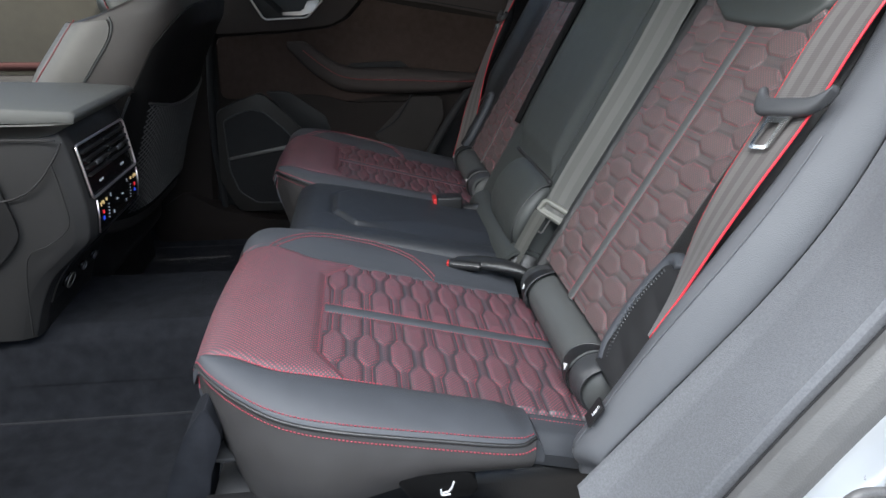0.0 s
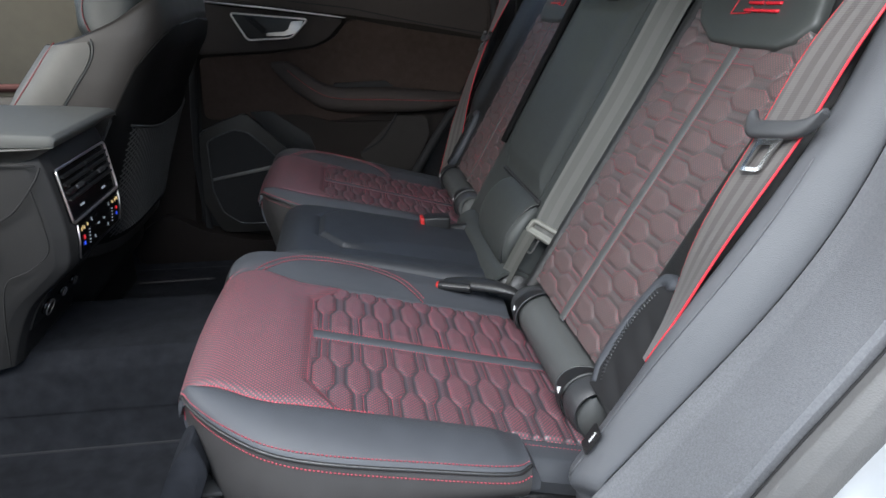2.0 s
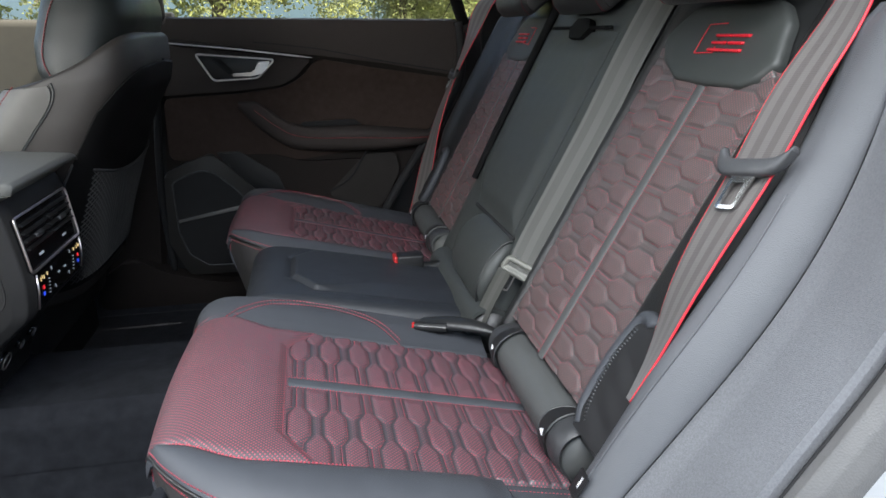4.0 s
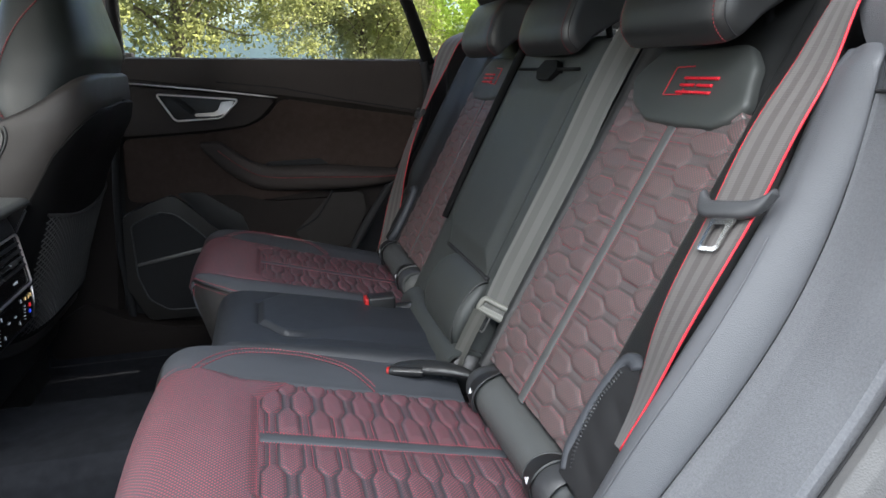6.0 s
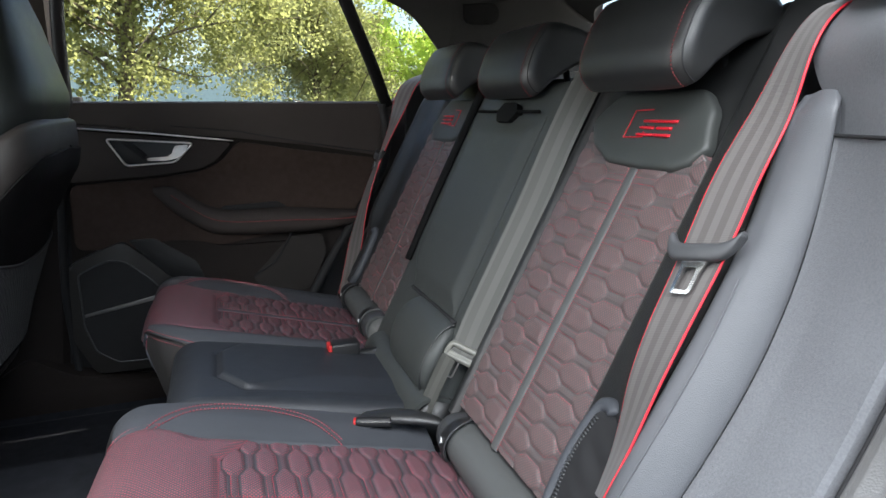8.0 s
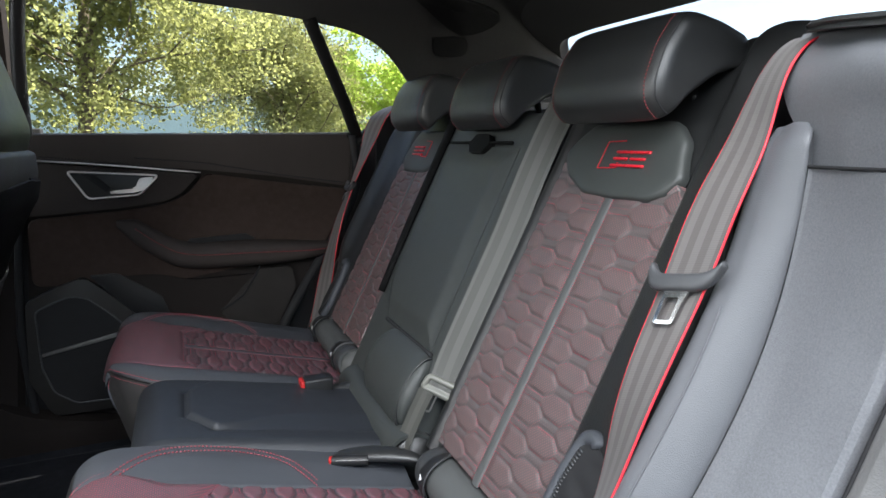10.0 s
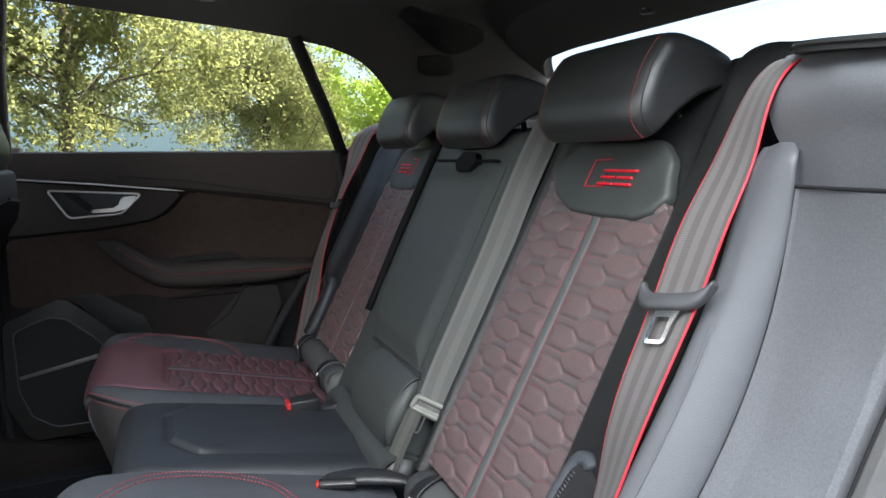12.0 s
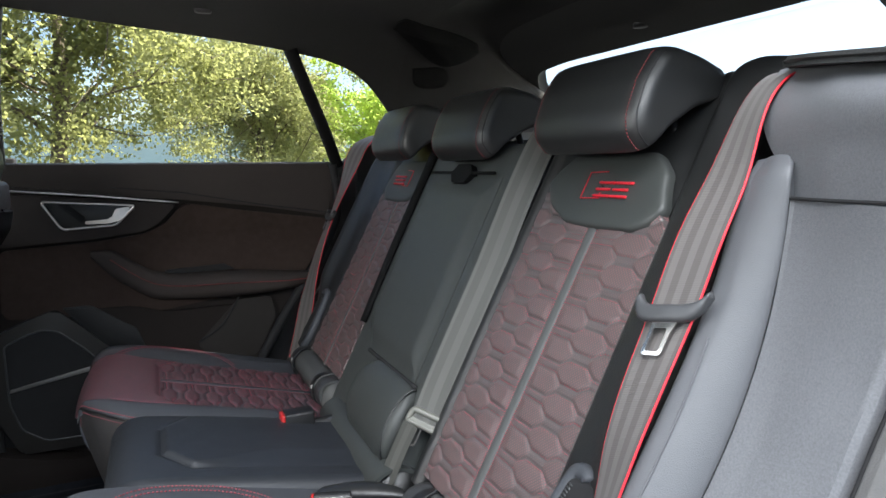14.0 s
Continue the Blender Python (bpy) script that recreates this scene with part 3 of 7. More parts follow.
    def lay(dy):
        iu = np.clip((us - u[0, 0]) / (u[1, 0] - u[0, 0]), 0, 148.99)
        iy = np.clip((ya + dy - 0.494) / (y[0, 1] - y[0, 0]), 0, 78.99)
        i, j = iu.astype(int), iy.astype(int)
        a, b = (iu - i)[:, None], (iy - j)[:, None]
        return skin[i, j] * (1 - a) * (1 - b) + skin[i + 1, j] * a * (1 - b) + skin[i, j + 1] * (1 - a) * b + skin[i + 1, j + 1] * a * b + np.array([0.0002, -0.0003, 0.0010])
    stitches("stitching", [(lay(0.0055), (0.2, -0.2, 1)), (lay(-0.0115), (0.2, -0.2, 1))], STITCH, inner, "red double stitching in an arch", pitch=0.0055, length=0.0034, width=0.0010, height=0.0009)
    # inner side of the cushion, seen over the footwell
    front = [cushion(uu, 0.612, -0.02) for uu in np.linspace(u_of_x(-0.40), P_LEN[-1] - 0.02, 30)]
    rows = [np.array([p + np.array([0.06 * q * (i / 29.0), 0.004 * q, -0.14 * q * (1 - i / 29.0)]) for q in np.linspace(0, 1, 8)]) for i, p in enumerate(front)]
    sheet("inner_skirt", np.array(rows), LEATHER_SOFT, seat, "black leather inner side of the cushion", thick=-0.006)
    edge = np.array([cushion(uu, 0.537, 0.006) for uu in np.linspace(u_of_x(-0.44), P_LEN[-1] - 0.03, 50)]).reshape(-1, 3)
    stitches("front_stitching", [(edge, (-1, 0.2, 0.3))], STITCH, seat, "red stitching down the front edge", pitch=0.005, length=0.004, width=0.0015, height=0.0015)
    # core and frame under the leather
    part("seat_base", rounded_box((-0.43, 0.13, 0.0), (0.0, 0.60, 0.232), 0.02), BLACK, seat, "black plastic base under the cushion")
    part("frame_rail", rounded_box((-0.50, 0.135, 0.185), (-0.40, 0.16, 0.205), 0.004), BLACK, seat, "black seat frame rail")
    lever = plate(rounded([(-0.285, 0.268), (-0.20, 0.268), (-0.19, 0.235), (-0.265, 0.23)], 0.012), 0.03, "y", 0.094, 0.004)
    lever = part("release_lever", lever, SHELL, seat, "black seat release lever")
    for name, line in (("seat_symbol", [(-0.2205, 0.2575), (-0.2225, 0.2500), (-0.2262, 0.2440), (-0.2330, 0.2425)]), ("seat_symbol", [(-0.2345, 0.2475), (-0.2335, 0.2400), (-0.2240, 0.2400)])):
        tube(name, spline([(a, 0.0928, b) for a, b in line], 16), 0.0011, WHITE_INK, lever, "white seat symbol", 6)



# ---- rear outer seat: backrest ----
UP = np.array([0.4613, 0.0, 0.8872])
OUT = np.array([-0.8872, 0.0, 0.4613])
ROLL_R = 0.055


def back(s, y, off=0.0, top=9.0):
    """Point of the backrest s metres up its slope, off metres proud of it; past top it rolls over backwards."""
    s, y, off, top = np.broadcast_arrays(*[np.asarray(q, float) for q in (s, y, off, top)])
    over = np.clip(s - top, 0, None)
    ang = over / ROLL_R
    flat = np.minimum(s, top)
    r = ROLL_R + off
    along = flat + r * np.sin(np.minimum(ang, 2.2)) * (over > 0)
    prou = np.where(over > 0, r * np.cos(np.minimum(ang, 2.2)) - ROLL_R, off)
    return np.array([0, 0, 0.33]) + along[..., None] * UP + prou[..., None] * OUT + np.stack([0 * y, y, 0 * y], -1)


def headrest(seat, yc, width, dx=0.0, dz=0.0):
    """A padded headrest on two posts, its sides stitched in red."""
    side = np.array(rounded([(0.181, 0.802), (0.158, 0.825), (0.156, 0.850), (0.172, 0.895), (0.198, 0.932), (0.226, 0.937), (0.272, 0.927), (0.318, 0.910), (0.323, 0.876), (0.262, 0.860), (0.213, 0.831)], 0.012, 7)) + (dx, dz)
    c = side.mean(0)
    w = np.sin(np.linspace(-1, 1, 45) * math.pi / 2)
    rows = []
    for q in w:
        k = max(0.0, 1 - abs(q) ** 9) ** (1 / 2.4)
        k = 0.60 + 0.40 * k
        pts = c + (side - c) * k
        pts = np.vstack([pts, pts[:1]])
        rows.append(np.stack([pts[:, 0] - 0.012 * (1 - abs(q) ** 2) * 0.3, np.full(len(pts), yc + q * width / 2), pts[:, 1]], 1))
    rows = np.array(rows)
    verts = rows.reshape(-1, 3)
    r, n = rows.shape[:2]
    faces = [(i * n + j, i * n + j + 1, (i + 1) * n + j + 1, (i + 1) * n + j) for i in range(r - 1) for j in range(n - 1)]
    faces += [tuple(range(n - 2, -1, -1)), tuple((r - 1) * n + j for j in range(n - 1))]
    pad = mesh_part("headrest", verts, faces, LEATHER_SOFT, seat, "black leather headrest")
    threads, seams = [], []
    for sign in (-1, 1):
        for q, seam in ((0.84, False), (0.94, True)):
            k = 0.60 + 0.40 * (1 - q ** 9) ** (1 / 2.4)
            ring = c + (side - c) * k * 1.004
            ring = ring[3:33]
            path = spline(np.stack([ring[:, 0] - 0.012 * (1 - q ** 2) * 0.3, np.full(len(ring), yc + sign * q * width / 2), ring[:, 1]], 1), 90)
            if seam:
                tube("side_seam", path, 0.0010, STITCH_DARK, pad, "dark seam round the side", 6)
            else:
                nrm = np.stack([path[:, 0] - c[0], 0 * path[:, 0], path[:, 2] - c[1]], 1)
                threads.append((path, nrm / np.linalg.norm(nrm, axis=1, keepdims=True)))
    stitches("stitching", threads, STITCH_DIM, pad, "dark red stitching", pitch=0.0046, length=0.0030, width=0.0013, height=0.0005)
    for sign in (-1, 1):
        part_y = yc + sign * 0.06
        tube("headrest_post", [(0.30 + dx, part_y, 0.74 + dz), (0.265 + dx, part_y, 0.86 + dz)], 0.006, BLACK, seat, "black headrest post", 12)


PAD_LINE = [(0.431, 0.4235), (0.353, 0.421), (0.290, 0.4225), (0.268, 0.433), (0.249, 0.4555), (0.263, 0.489), (0.268, 0.509), (0.298, 0.536), (0.468, 0.534), (0.500, 0.505), (0.513, 0.484), (0.487, 0.450)]


def build_back(seat):
    # padded body
    cut = spline([(0.150, -0.105), (0.128, -0.08), (0.118, -0.045), (0.126, -0.012), (0.155, 0.004), (0.195, 0.008), (0.225, 0.005), (0.240, 0.0005), (0.250, -0.009), (0.30, -0.010), (0.37, -0.009), (0.45, -0.009), (0.510, -0.006), (0.525, 0.002), (0.540, 0.0), (0.552, -0.014), (0.556, -0.05), (0.55, -0.105)], 110)
    tops = np.interp(cut[:, 0], [0.11, 0.16, 0.22, 0.27, 0.32, 0.45, 0.52, 0.56], [0.560, 0.606, 0.626, 0.632, 0.618, 0.580, 0.560, 0.530])
    s = np.concatenate([np.linspace(-0.03, 0.50, 40), np.linspace(0.51, 0.76, 50)])
    S, Y = np.meshgrid(s, cut[:, 0], indexing="ij")
    wing = 0.034 * np.exp(-(((Y - 0.142) / 0.036) ** 2)) * smooth(0.05, 0.20, S) * (1 - 0.6 * smooth(0.50, 0.62, S))
    O, T = cut[:, 1] + wing, np.broadcast_to(tops, S.shape)
    sheet("backrest", back(S, Y, O, T), LEATHER_SOFT, seat, "black leather backrest body", thick=0.008)
    part("back_shell", plate(rounded([(-0.02, 0.20), (0.13, 0.24), (0.38, 0.80), (0.30, 0.82)], 0.03), 0.40, "y", 0.14, 0.006), BLACK_MATT, seat, "black carpeted rear of the backrest")
    # quilted panel
    S, Y = np.meshgrid(np.linspace(-0.012, 0.47, 310), np.linspace(0.235, 0.517, 180), indexing="ij")
    strip = 0.369 + 0.009 * (1 - S / 0.42)
    a = np.abs(Y - strip) - 0.010
    edge = np.minimum(np.minimum(Y - 0.235 - 0.9 * np.maximum(0, S - 0.432), (0.517 - Y) * 0.6), S + 0.012)
    off = 0.0030 * quilt(a, S + 0.018, BACK_HEX) * smooth(0, 0.005, edge) - 0.010 * (1 - smooth(0, 0.005, edge))
    panel = sheet("quilted_panel", back(S, Y, off), QUILT_BACK, seat, "dark red and black quilted leather with hexagons", uv=np.stack([Y, S], -1), thick=0.006)
    punched(panel, a, S + 0.018, BACK_HEX)
    paths = []
    for sign in (1, -1):
        for aa, ss in quilt_lines(0.0, 0.150, 0.016, 0.435 + 0.018, BACK_HEX):
            sv = ss - 0.018
            yy = 0.369 + 0.009 * (1 - sv / 0.42) + sign * (aa + 0.010)
            keep = (yy > 0.239) & (yy < 0.513)
            if keep.sum() > 4:
                paths.append((back(sv[keep], yy[keep], 0.0006), OUT))
        sv = np.linspace(-0.01, 0.44, 80)
        paths.append((back(sv, 0.369 + 0.009 * (1 - sv / 0.42) + sign * 0.0105, 0.0012), OUT))
    stitches("stitching", paths, STITCH_FINE, panel, "dotted red stitching", pitch=0.0040, length=0.0015, width=0.0007, height=0.0004)
    S, W = np.meshgrid(np.linspace(-0.012, 0.44, 60), np.linspace(-1, 1, 11), indexing="ij")
    sheet("centre_strip", back(S, 0.369 + 0.009 * (1 - S / 0.42) + 0.0092 * W, 0.0028 * np.sqrt(np.maximum(0, 1 - W**2)) - 0.0004), ROLL, seat, "smooth black leather greyed by skylight strip", thick=0.004)
    # smooth pad over the panel
    line = np.array(rounded(PAD_LINE, 0.009, 7))
    line = np.vstack([line, line[:1]])
    mid = np.array([0.375, 0.482])
    r = np.array([0.02, 0.2, 0.4, 0.6, 0.75, 0.86, 0.93, 0.97, 0.99, 1.0, 1.0])
    lift = np.array([0.0095, 0.0095, 0.0094, 0.0092, 0.009, 0.0086, 0.0078, 0.006, 0.003, -0.002, -0.008])
    q = mid + r[:, None, None] * (line - mid)[None]
    sheet("logo_pad", back(q[..., 1], q[..., 0], lift[:, None]), LEATHER_LIT, seat, "smooth black leather greyed by skylight pad below the headrest", thick=0.006)
    # rolled edge and zip over the side airbag
    bead = spline([back(b, a, 0.011) for a, b in ((0.184, 0.134), (0.190, 0.139), (0.199, 0.139), (0.209, 0.130), (0.2185, 0.087), (0.2205, 0.040), (0.218, 0.008), (0.206, -0.014))], 60)
    tube("rolled_edge", bead, 0.0100, LEATHER_SKYLIT, seat, "rolled black leather greyed by skylight edge", 12)
    zipper = spline([back(b, a, 0.0175) for a, b in ((0.200, 0.124), (0.2095, 0.085), (0.210, 0.045), (0.204, 0.015), (0.192, -0.004))], 40)
    S, K = np.meshgrid(np.linspace(-0.02, 0.136, 50), np.linspace(0, 1, 24), indexing="ij")
    crease = 0.0016 * np.sin(S * 130 + 7 * K) * np.sin(S * 47 + 1.0) * np.sin(np.pi * K)
    flap = back(S, 0.211 - 0.075 * K, 0.013 + 0.002 * np.sin(np.pi * K) - 0.012 * K ** 2 + crease - 0.012 * smooth(0.125, 0.136, S))
    sheet("zip_flap", flap, BLACK_MATT, seat, "creased black leather flap beside the zip", thick=0.006)
    stitches("zip", [(zipper, OUT)], PAD_DARK, seat, "black zip teeth", pitch=0.0046, length=0.0028, width=0.007, height=0.0035)
    headrest(seat, 0.370, 0.230, dx=0.005)
    # roll between cushion and backrest, with fixing covers at its ends
    def around(A, Y, grow=0.0):
        return np.stack([-0.001 - (0.047 + grow) * np.cos(A - 0.5), Y + 0 * A, 0.274 + (0.043 + grow) * np.sin(A - 0.2)], -1)
    A, Y = np.meshgrid(np.linspace(-0.6, 2.6, 30), np.linspace(0.205, 0.500, 24), indexing="ij")
    sheet("lumbar_roll", around(A, Y), ROLL, seat, "dark grey vinyl roll in the seat gap", thick=0.006)
    for outer in (True, False):
        # cover sleeve, its dark recess with lip, and a small symbol, at each end of the roll
        y0, turn = (0.228, -1) if outer else (0.466, 1)
        A, W = np.meshgrid(np.linspace(-0.6, 2.6, 30), np.linspace(0, 1, 16), indexing="ij")
        grow = 0.0050 * smooth(0, 0.08, W) * (1 - W ** 4)
        cover = sheet("fixing_cover", around(A, y0 + turn * 0.034 * W, grow), PAD_DARK, seat, "dark grey child seat fixing cover", thick=0.003 * turn)
        arc = np.linspace(-0.3, 2.3, 40)
        # rim's highlight is put into a lighter vinyl than the cover's
        tube("cover_rim", around(arc, y0 - turn * (0.001 + 0.010 * np.exp(-(((arc - 0.3) / 0.35) ** 2))), 0.0050), 0.0022, ROLL, cover, "raised rim of the cover, lightened for its highlight", 8)
        A, W = np.meshgrid(np.linspace(-0.1, 2.0, 30), np.linspace(0, 1, 8), indexing="ij")
        # recess shade is a black sheet laid over the roll
        sheet("cover_recess", around(A, y0 - turn * 0.020 * W * np.sin(np.clip((A + 0.1) / 2.1, 0, 1) * math.pi) ** 0.5, 0.0068), BLACK, cover, "black sheet for the shaded recess of the cover", thick=0.001 * turn)
        tube("recess_lip", around(arc[3:36], y0 - turn * 0.021 * np.sin(np.linspace(0.05, math.pi - 0.05, 33)) ** 0.5, 0.0070), 0.0015, PAD_DARK, cover, "slim lip of the recess", 8)
        mark_at = around(np.array([0.58, 0.80, 0.69]), np.array([y0 - turn * 0.005, y0 - turn * 0.005, y0 - turn * 0.013]), 0.0082)
        mesh_part("fixing_symbol", np.concatenate([mark_at, mark_at + (-0.0012, 0, 0.0004)]), [(0, 1, 2), (5, 4, 3), (0, 3, 4, 1), (1, 4, 5, 2), (2, 5, 3, 0)], WHITE_INK, cover, "small white triangle", smooth=False)
    tube("roll_core", [(-0.001, 0.196, 0.272), (-0.001, 0.507, 0.272)], 0.041, ROLL, seat, "grey core of the roll", 24)


def logo(seat, far):
    """Embroidered badge drawn as plain slanted bars."""
    def bar(pts, r):
        return spline([back(s, (1.13 + (0.37 - y)) if far else y, 0.0100) for y, s in pts], max(6, len(pts) * 5))
    badge = thing("seat_badge", tuple(back(0.484, 1.13 if far else 0.37, 0.012)), "red embroidered badge on the seat's leather pad", "badge", "seat badges")
    for pts in ([(0.374, 0.5045), (0.411, 0.503)], [(0.411, 0.503), (0.412, 0.462)], [(0.412, 0.462), (0.372, 0.464)], [(0.372, 0.464), (0.374, 0.472)]):
        tube("badge_outline", bar([pts[0], tuple((np.array(pts[0]) + pts[1]) / 2), pts[1]], 1), 0.0009, LOGO_RED, badge, "thin red outline", 8)
    for y0, y1 in ((0.384, 0.354), (0.350, 0.319)):
        for k, lv in enumerate((0.4675, 0.4775, 0.4875)):
            sh = -0.16 * (lv - 0.464)
            a, b = y0 + sh, y1 + sh + (0.004 if k == 1 else 0.0)
            tube("badge_bar", bar([(a, lv), ((a + b) / 2, lv), (b, lv)], 1), 0.0040, LOGO_RED, badge, "thick red embroidered bar", 10, flat=0.55)
    return badge


near_cushion = thing("seat_cushion", (-0.2, 0.345, 0.0), "rear seat cushion in quilted red and black leather with red stitching", "seat cushion", "rear seat cushions")
build_cushion(near_cushion)
near_back = thing("rear_bench", (0.1, 0.37, 0.3), "upright rear bench section in quilted red and black leather with headrest", "car seat", "rear bench sections")
build_back(near_back)
far_cushion = copy_thing(near_cushion, Matrix.Translation((0, 0.765, 0)) @ Matrix.Translation(near_cushion.location))
far_back = mirrored(near_back)
logo(near_back, False)
logo(far_back, True)


# ---- rear middle seat ----
CUP = np.array([0.4443, 0.0, 0.8959])
COUT = np.array([-0.8959, 0.0, 0.4443])


def mid_back(s, y, off=0.0):
    s, y, off = np.broadcast_arrays(*[np.asarray(q, float) for q in (s, y, off)])
    return np.array([0.01, 0, 0.41]) + s[..., None] * CUP + off[..., None] * COUT + np.stack([0 * y, y, 0 * y], -1)


mid_seat = thing("centre_bench_seat", (-0.2, 0.75, 0.0), "rear middle seat in smooth black leather with folding armrest", "car seat", "rear seats")


def build_middle(seat):
    # cushion with a raised pad
    prof = spline([(-0.03, 0.284), (-0.20, 0.32), (-0.36, 0.352), (-0.415, 0.356), (-0.443, 0.335), (-0.447, 0.29), (-0.43, 0.18)], 140)
    y = np.linspace(0.585, 0.885, 110)
    U, Y = np.meshgrid(np.arange(140), y, indexing="ij")
    X, Z = prof[U, 0], prof[U, 1]
    e = np.minimum(Y - 0.585, 0.885 - Y)
    Z = Z - 0.045 * (1 - np.sqrt(np.clip(1 - (1 - np.clip(e / 0.03, 0, 1)) ** 2, 0, 1)))
    half = 0.103 - 0.052 * np.clip((-0.326 - X) / 0.042, 0, 1)
    inside = np.minimum((half - np.abs(Y - 0.745)) * np.where(X < -0.326, 0.75, 1.0), X + 0.368)
    soft = 0.011 + 0.05 * smooth(-0.33, -0.18, X) * (Y < 0.745)
    lift = 0.0065 * smooth(0, 1, (inside - 0.0005) / soft) - 0.0035 * np.exp(-(inside / 0.0045) ** 2) * (0.011 / soft)
    Z = Z + lift * (X > -0.40)
    sheet("cushion", np.stack([X, Y, Z], -1), CUSHION_DARK, seat, "smooth leather cushion with raised pad, shade in its colour", thick=-0.006)
    part("cushion_core", rounded_box((-0.42, 0.62, 0.12), (-0.05, 0.88, 0.262), 0.02), BLACK_MATT, seat, "black foam core")
    # rolled lower part of the backrest
    W, A = np.meshgrid(np.sin(np.linspace(-1, 1, 41) * math.pi / 2), np.linspace(-0.35, math.pi + 0.35, 40), indexing="ij")
    K = 0.35 + 0.65 * (1 - np.abs(W) ** 8) ** (1 / 2.6)
    Y = 0.694 + 0.104 * W + 0.010 * np.sin(A) * W
    sheet("lower_backrest", mid_back(-0.048 + 0.070 * K * np.cos(A), Y, -0.008 + 0.036 * K * np.sin(A)), LEATHER_LIT, seat, "black leather greyed by skylight roll below the armrest", thick=0.004)
    A = np.linspace(0.1, math.pi - 0.1, 40)
    tube("roll_piping", mid_back(-0.048 + 0.066 * np.cos(A), 0.597 + 0 * A, -0.006 + 0.030 * np.sin(A)), 0.0022, LEATHER_SOFT, seat, "dark piping at the roll's end", 8)
    # folded armrest
    S, Y = np.meshgrid(np.linspace(0.0, 1.0, 90), np.linspace(0.0, 1.0, 70), indexing="ij")
    e = np.minimum(np.minimum(Y * 0.31, (1 - Y) * 0.31), np.minimum(S, 1 - S) * 0.385)
    off = 0.009 * smooth(0.0, 0.045, e) - 0.003
    far_edge = 0.925 - 0.075 * (1 - smooth(0.0, 0.28, S)) ** 2
    S, Y = 0.0225 + 0.3825 * S, 0.612 + (far_edge - 0.612) * Y
    sheet("armrest", mid_back(S, Y, off), LEATHER_LIT, seat, "smooth leather folding armrest, window sheen in its colour", thick=0.01)
    # body beside and above the armrest
    cut = spline([(0.575, -0.09), (0.568, -0.04), (0.578, -0.010), (0.60, -0.004), (0.64, -0.006), (0.75, -0.008), (0.86, -0.006), (0.92, -0.005), (0.942, -0.010), (0.952, -0.04), (0.945, -0.09)], 60)
    s = np.linspace(-0.12, 0.52, 70)
    S, Y = np.meshgrid(s, cut[:, 0], indexing="ij")
    roll = 0.07 * smooth(0.44, 0.52, S) ** 2
    sheet("backrest", mid_back(S, Y, np.broadcast_to(cut[:, 1], S.shape) - roll), LEATHER_LIT, seat, "black leather with painted green sheen backrest around the armrest", thick=0.008)
    slot = rounded([(0.712, 0.408), (0.730, 0.427), (0.782, 0.427), (0.800, 0.408), (0.782, 0.388), (0.730, 0.388)], 0.004)
    bm = bmesh.new()
    f = bm.faces.new([bm.verts.new(mid_back(b, a, 0.0075)) for a, b in slot])
    g = bmesh.ops.extrude_face_region(bm, geom=[f])
    bmesh.ops.translate(bm, verts=[v for v in g["geom"] if isinstance(v, bmesh.types.BMVert)], vec=Vector(-COUT * 0.014))
    part("armrest_pull", bm, SHELL, seat, "black pull recess of the armrest", smooth=False)
    tube("armrest_gap", mid_back(np.full(12, 0.410), np.linspace(0.632, 0.900, 12), 0.0040), 0.0030, SHELL, seat, "black gap above the armrest", 8)
    tube("split_gap", mid_back(np.full(12, 0.0205), np.linspace(0.60, 0.845, 12), -0.002), 0.004, BLACK_MATT, seat, "black gap below the armrest", 8)
    # dark band of the gap's shade, painted by a black bar on the backrest
    tube("bench_gap", mid_back(np.linspace(0.06, 0.46, 20), np.interp(np.linspace(0, 1, 20), [0, 0.4, 1], [0.930, 0.940, 0.938]), 0.001), np.interp(np.linspace(0, 1, 20), [0, 0.4, 1], [0.0105, 0.012, 0.014]), SHELL, seat, "black bar for the shaded gap beside the far bench section", 10, flat=0.6)
    headrest(seat, 0.752, 0.226, dx=0.006, dz=-0.004)
    ang = np.linspace(-0.6, 2.6, 24)
    A, Y = np.meshgrid(ang, np.linspace(0.556, 0.90, 18), indexing="ij")
    tube("roll_core", [(-0.020, 0.5575, 0.266), (-0.020, 0.62, 0.266)], 0.046, LEATHER_SOFT, seat, "black end of the roll", 24)
    sheet("lumbar_roll", np.stack([-0.020 - 0.052 * np.cos(A - 0.5), Y, 0.268 + 0.05 * np.sin(A - 0.2)], -1), LEATHER_LIT, seat, "dark grey vinyl roll in the seat gap", thick=0.006)


build_middle(mid_seat)


# ---- belts and buckles ----
def ribbon(name, path, width_way, width, mat, parent, label="", thick=0.0014, cross=9, cup=0.0):
    """Webbing along a path; width_way gives the way across at each point."""
    path, ways = np.asarray(path, float), np.asarray(width_way, float)
    ways = ways / np.linalg.norm(ways, axis=1, keepdims=True)
    s = np.r_[0, np.cumsum(np.linalg.norm(np.diff(path, axis=0), axis=1))]
    w = np.linspace(-0.5, 0.5, cross)
    P = path[:, None] + w[None, :, None] * ways[:, None] * width
    uv = np.stack(np.broadcast_arrays(w[None, :] * width, s[:, None]), -1)
    return sheet(name, P, mat, parent, label, uv=uv, thick=thick), P


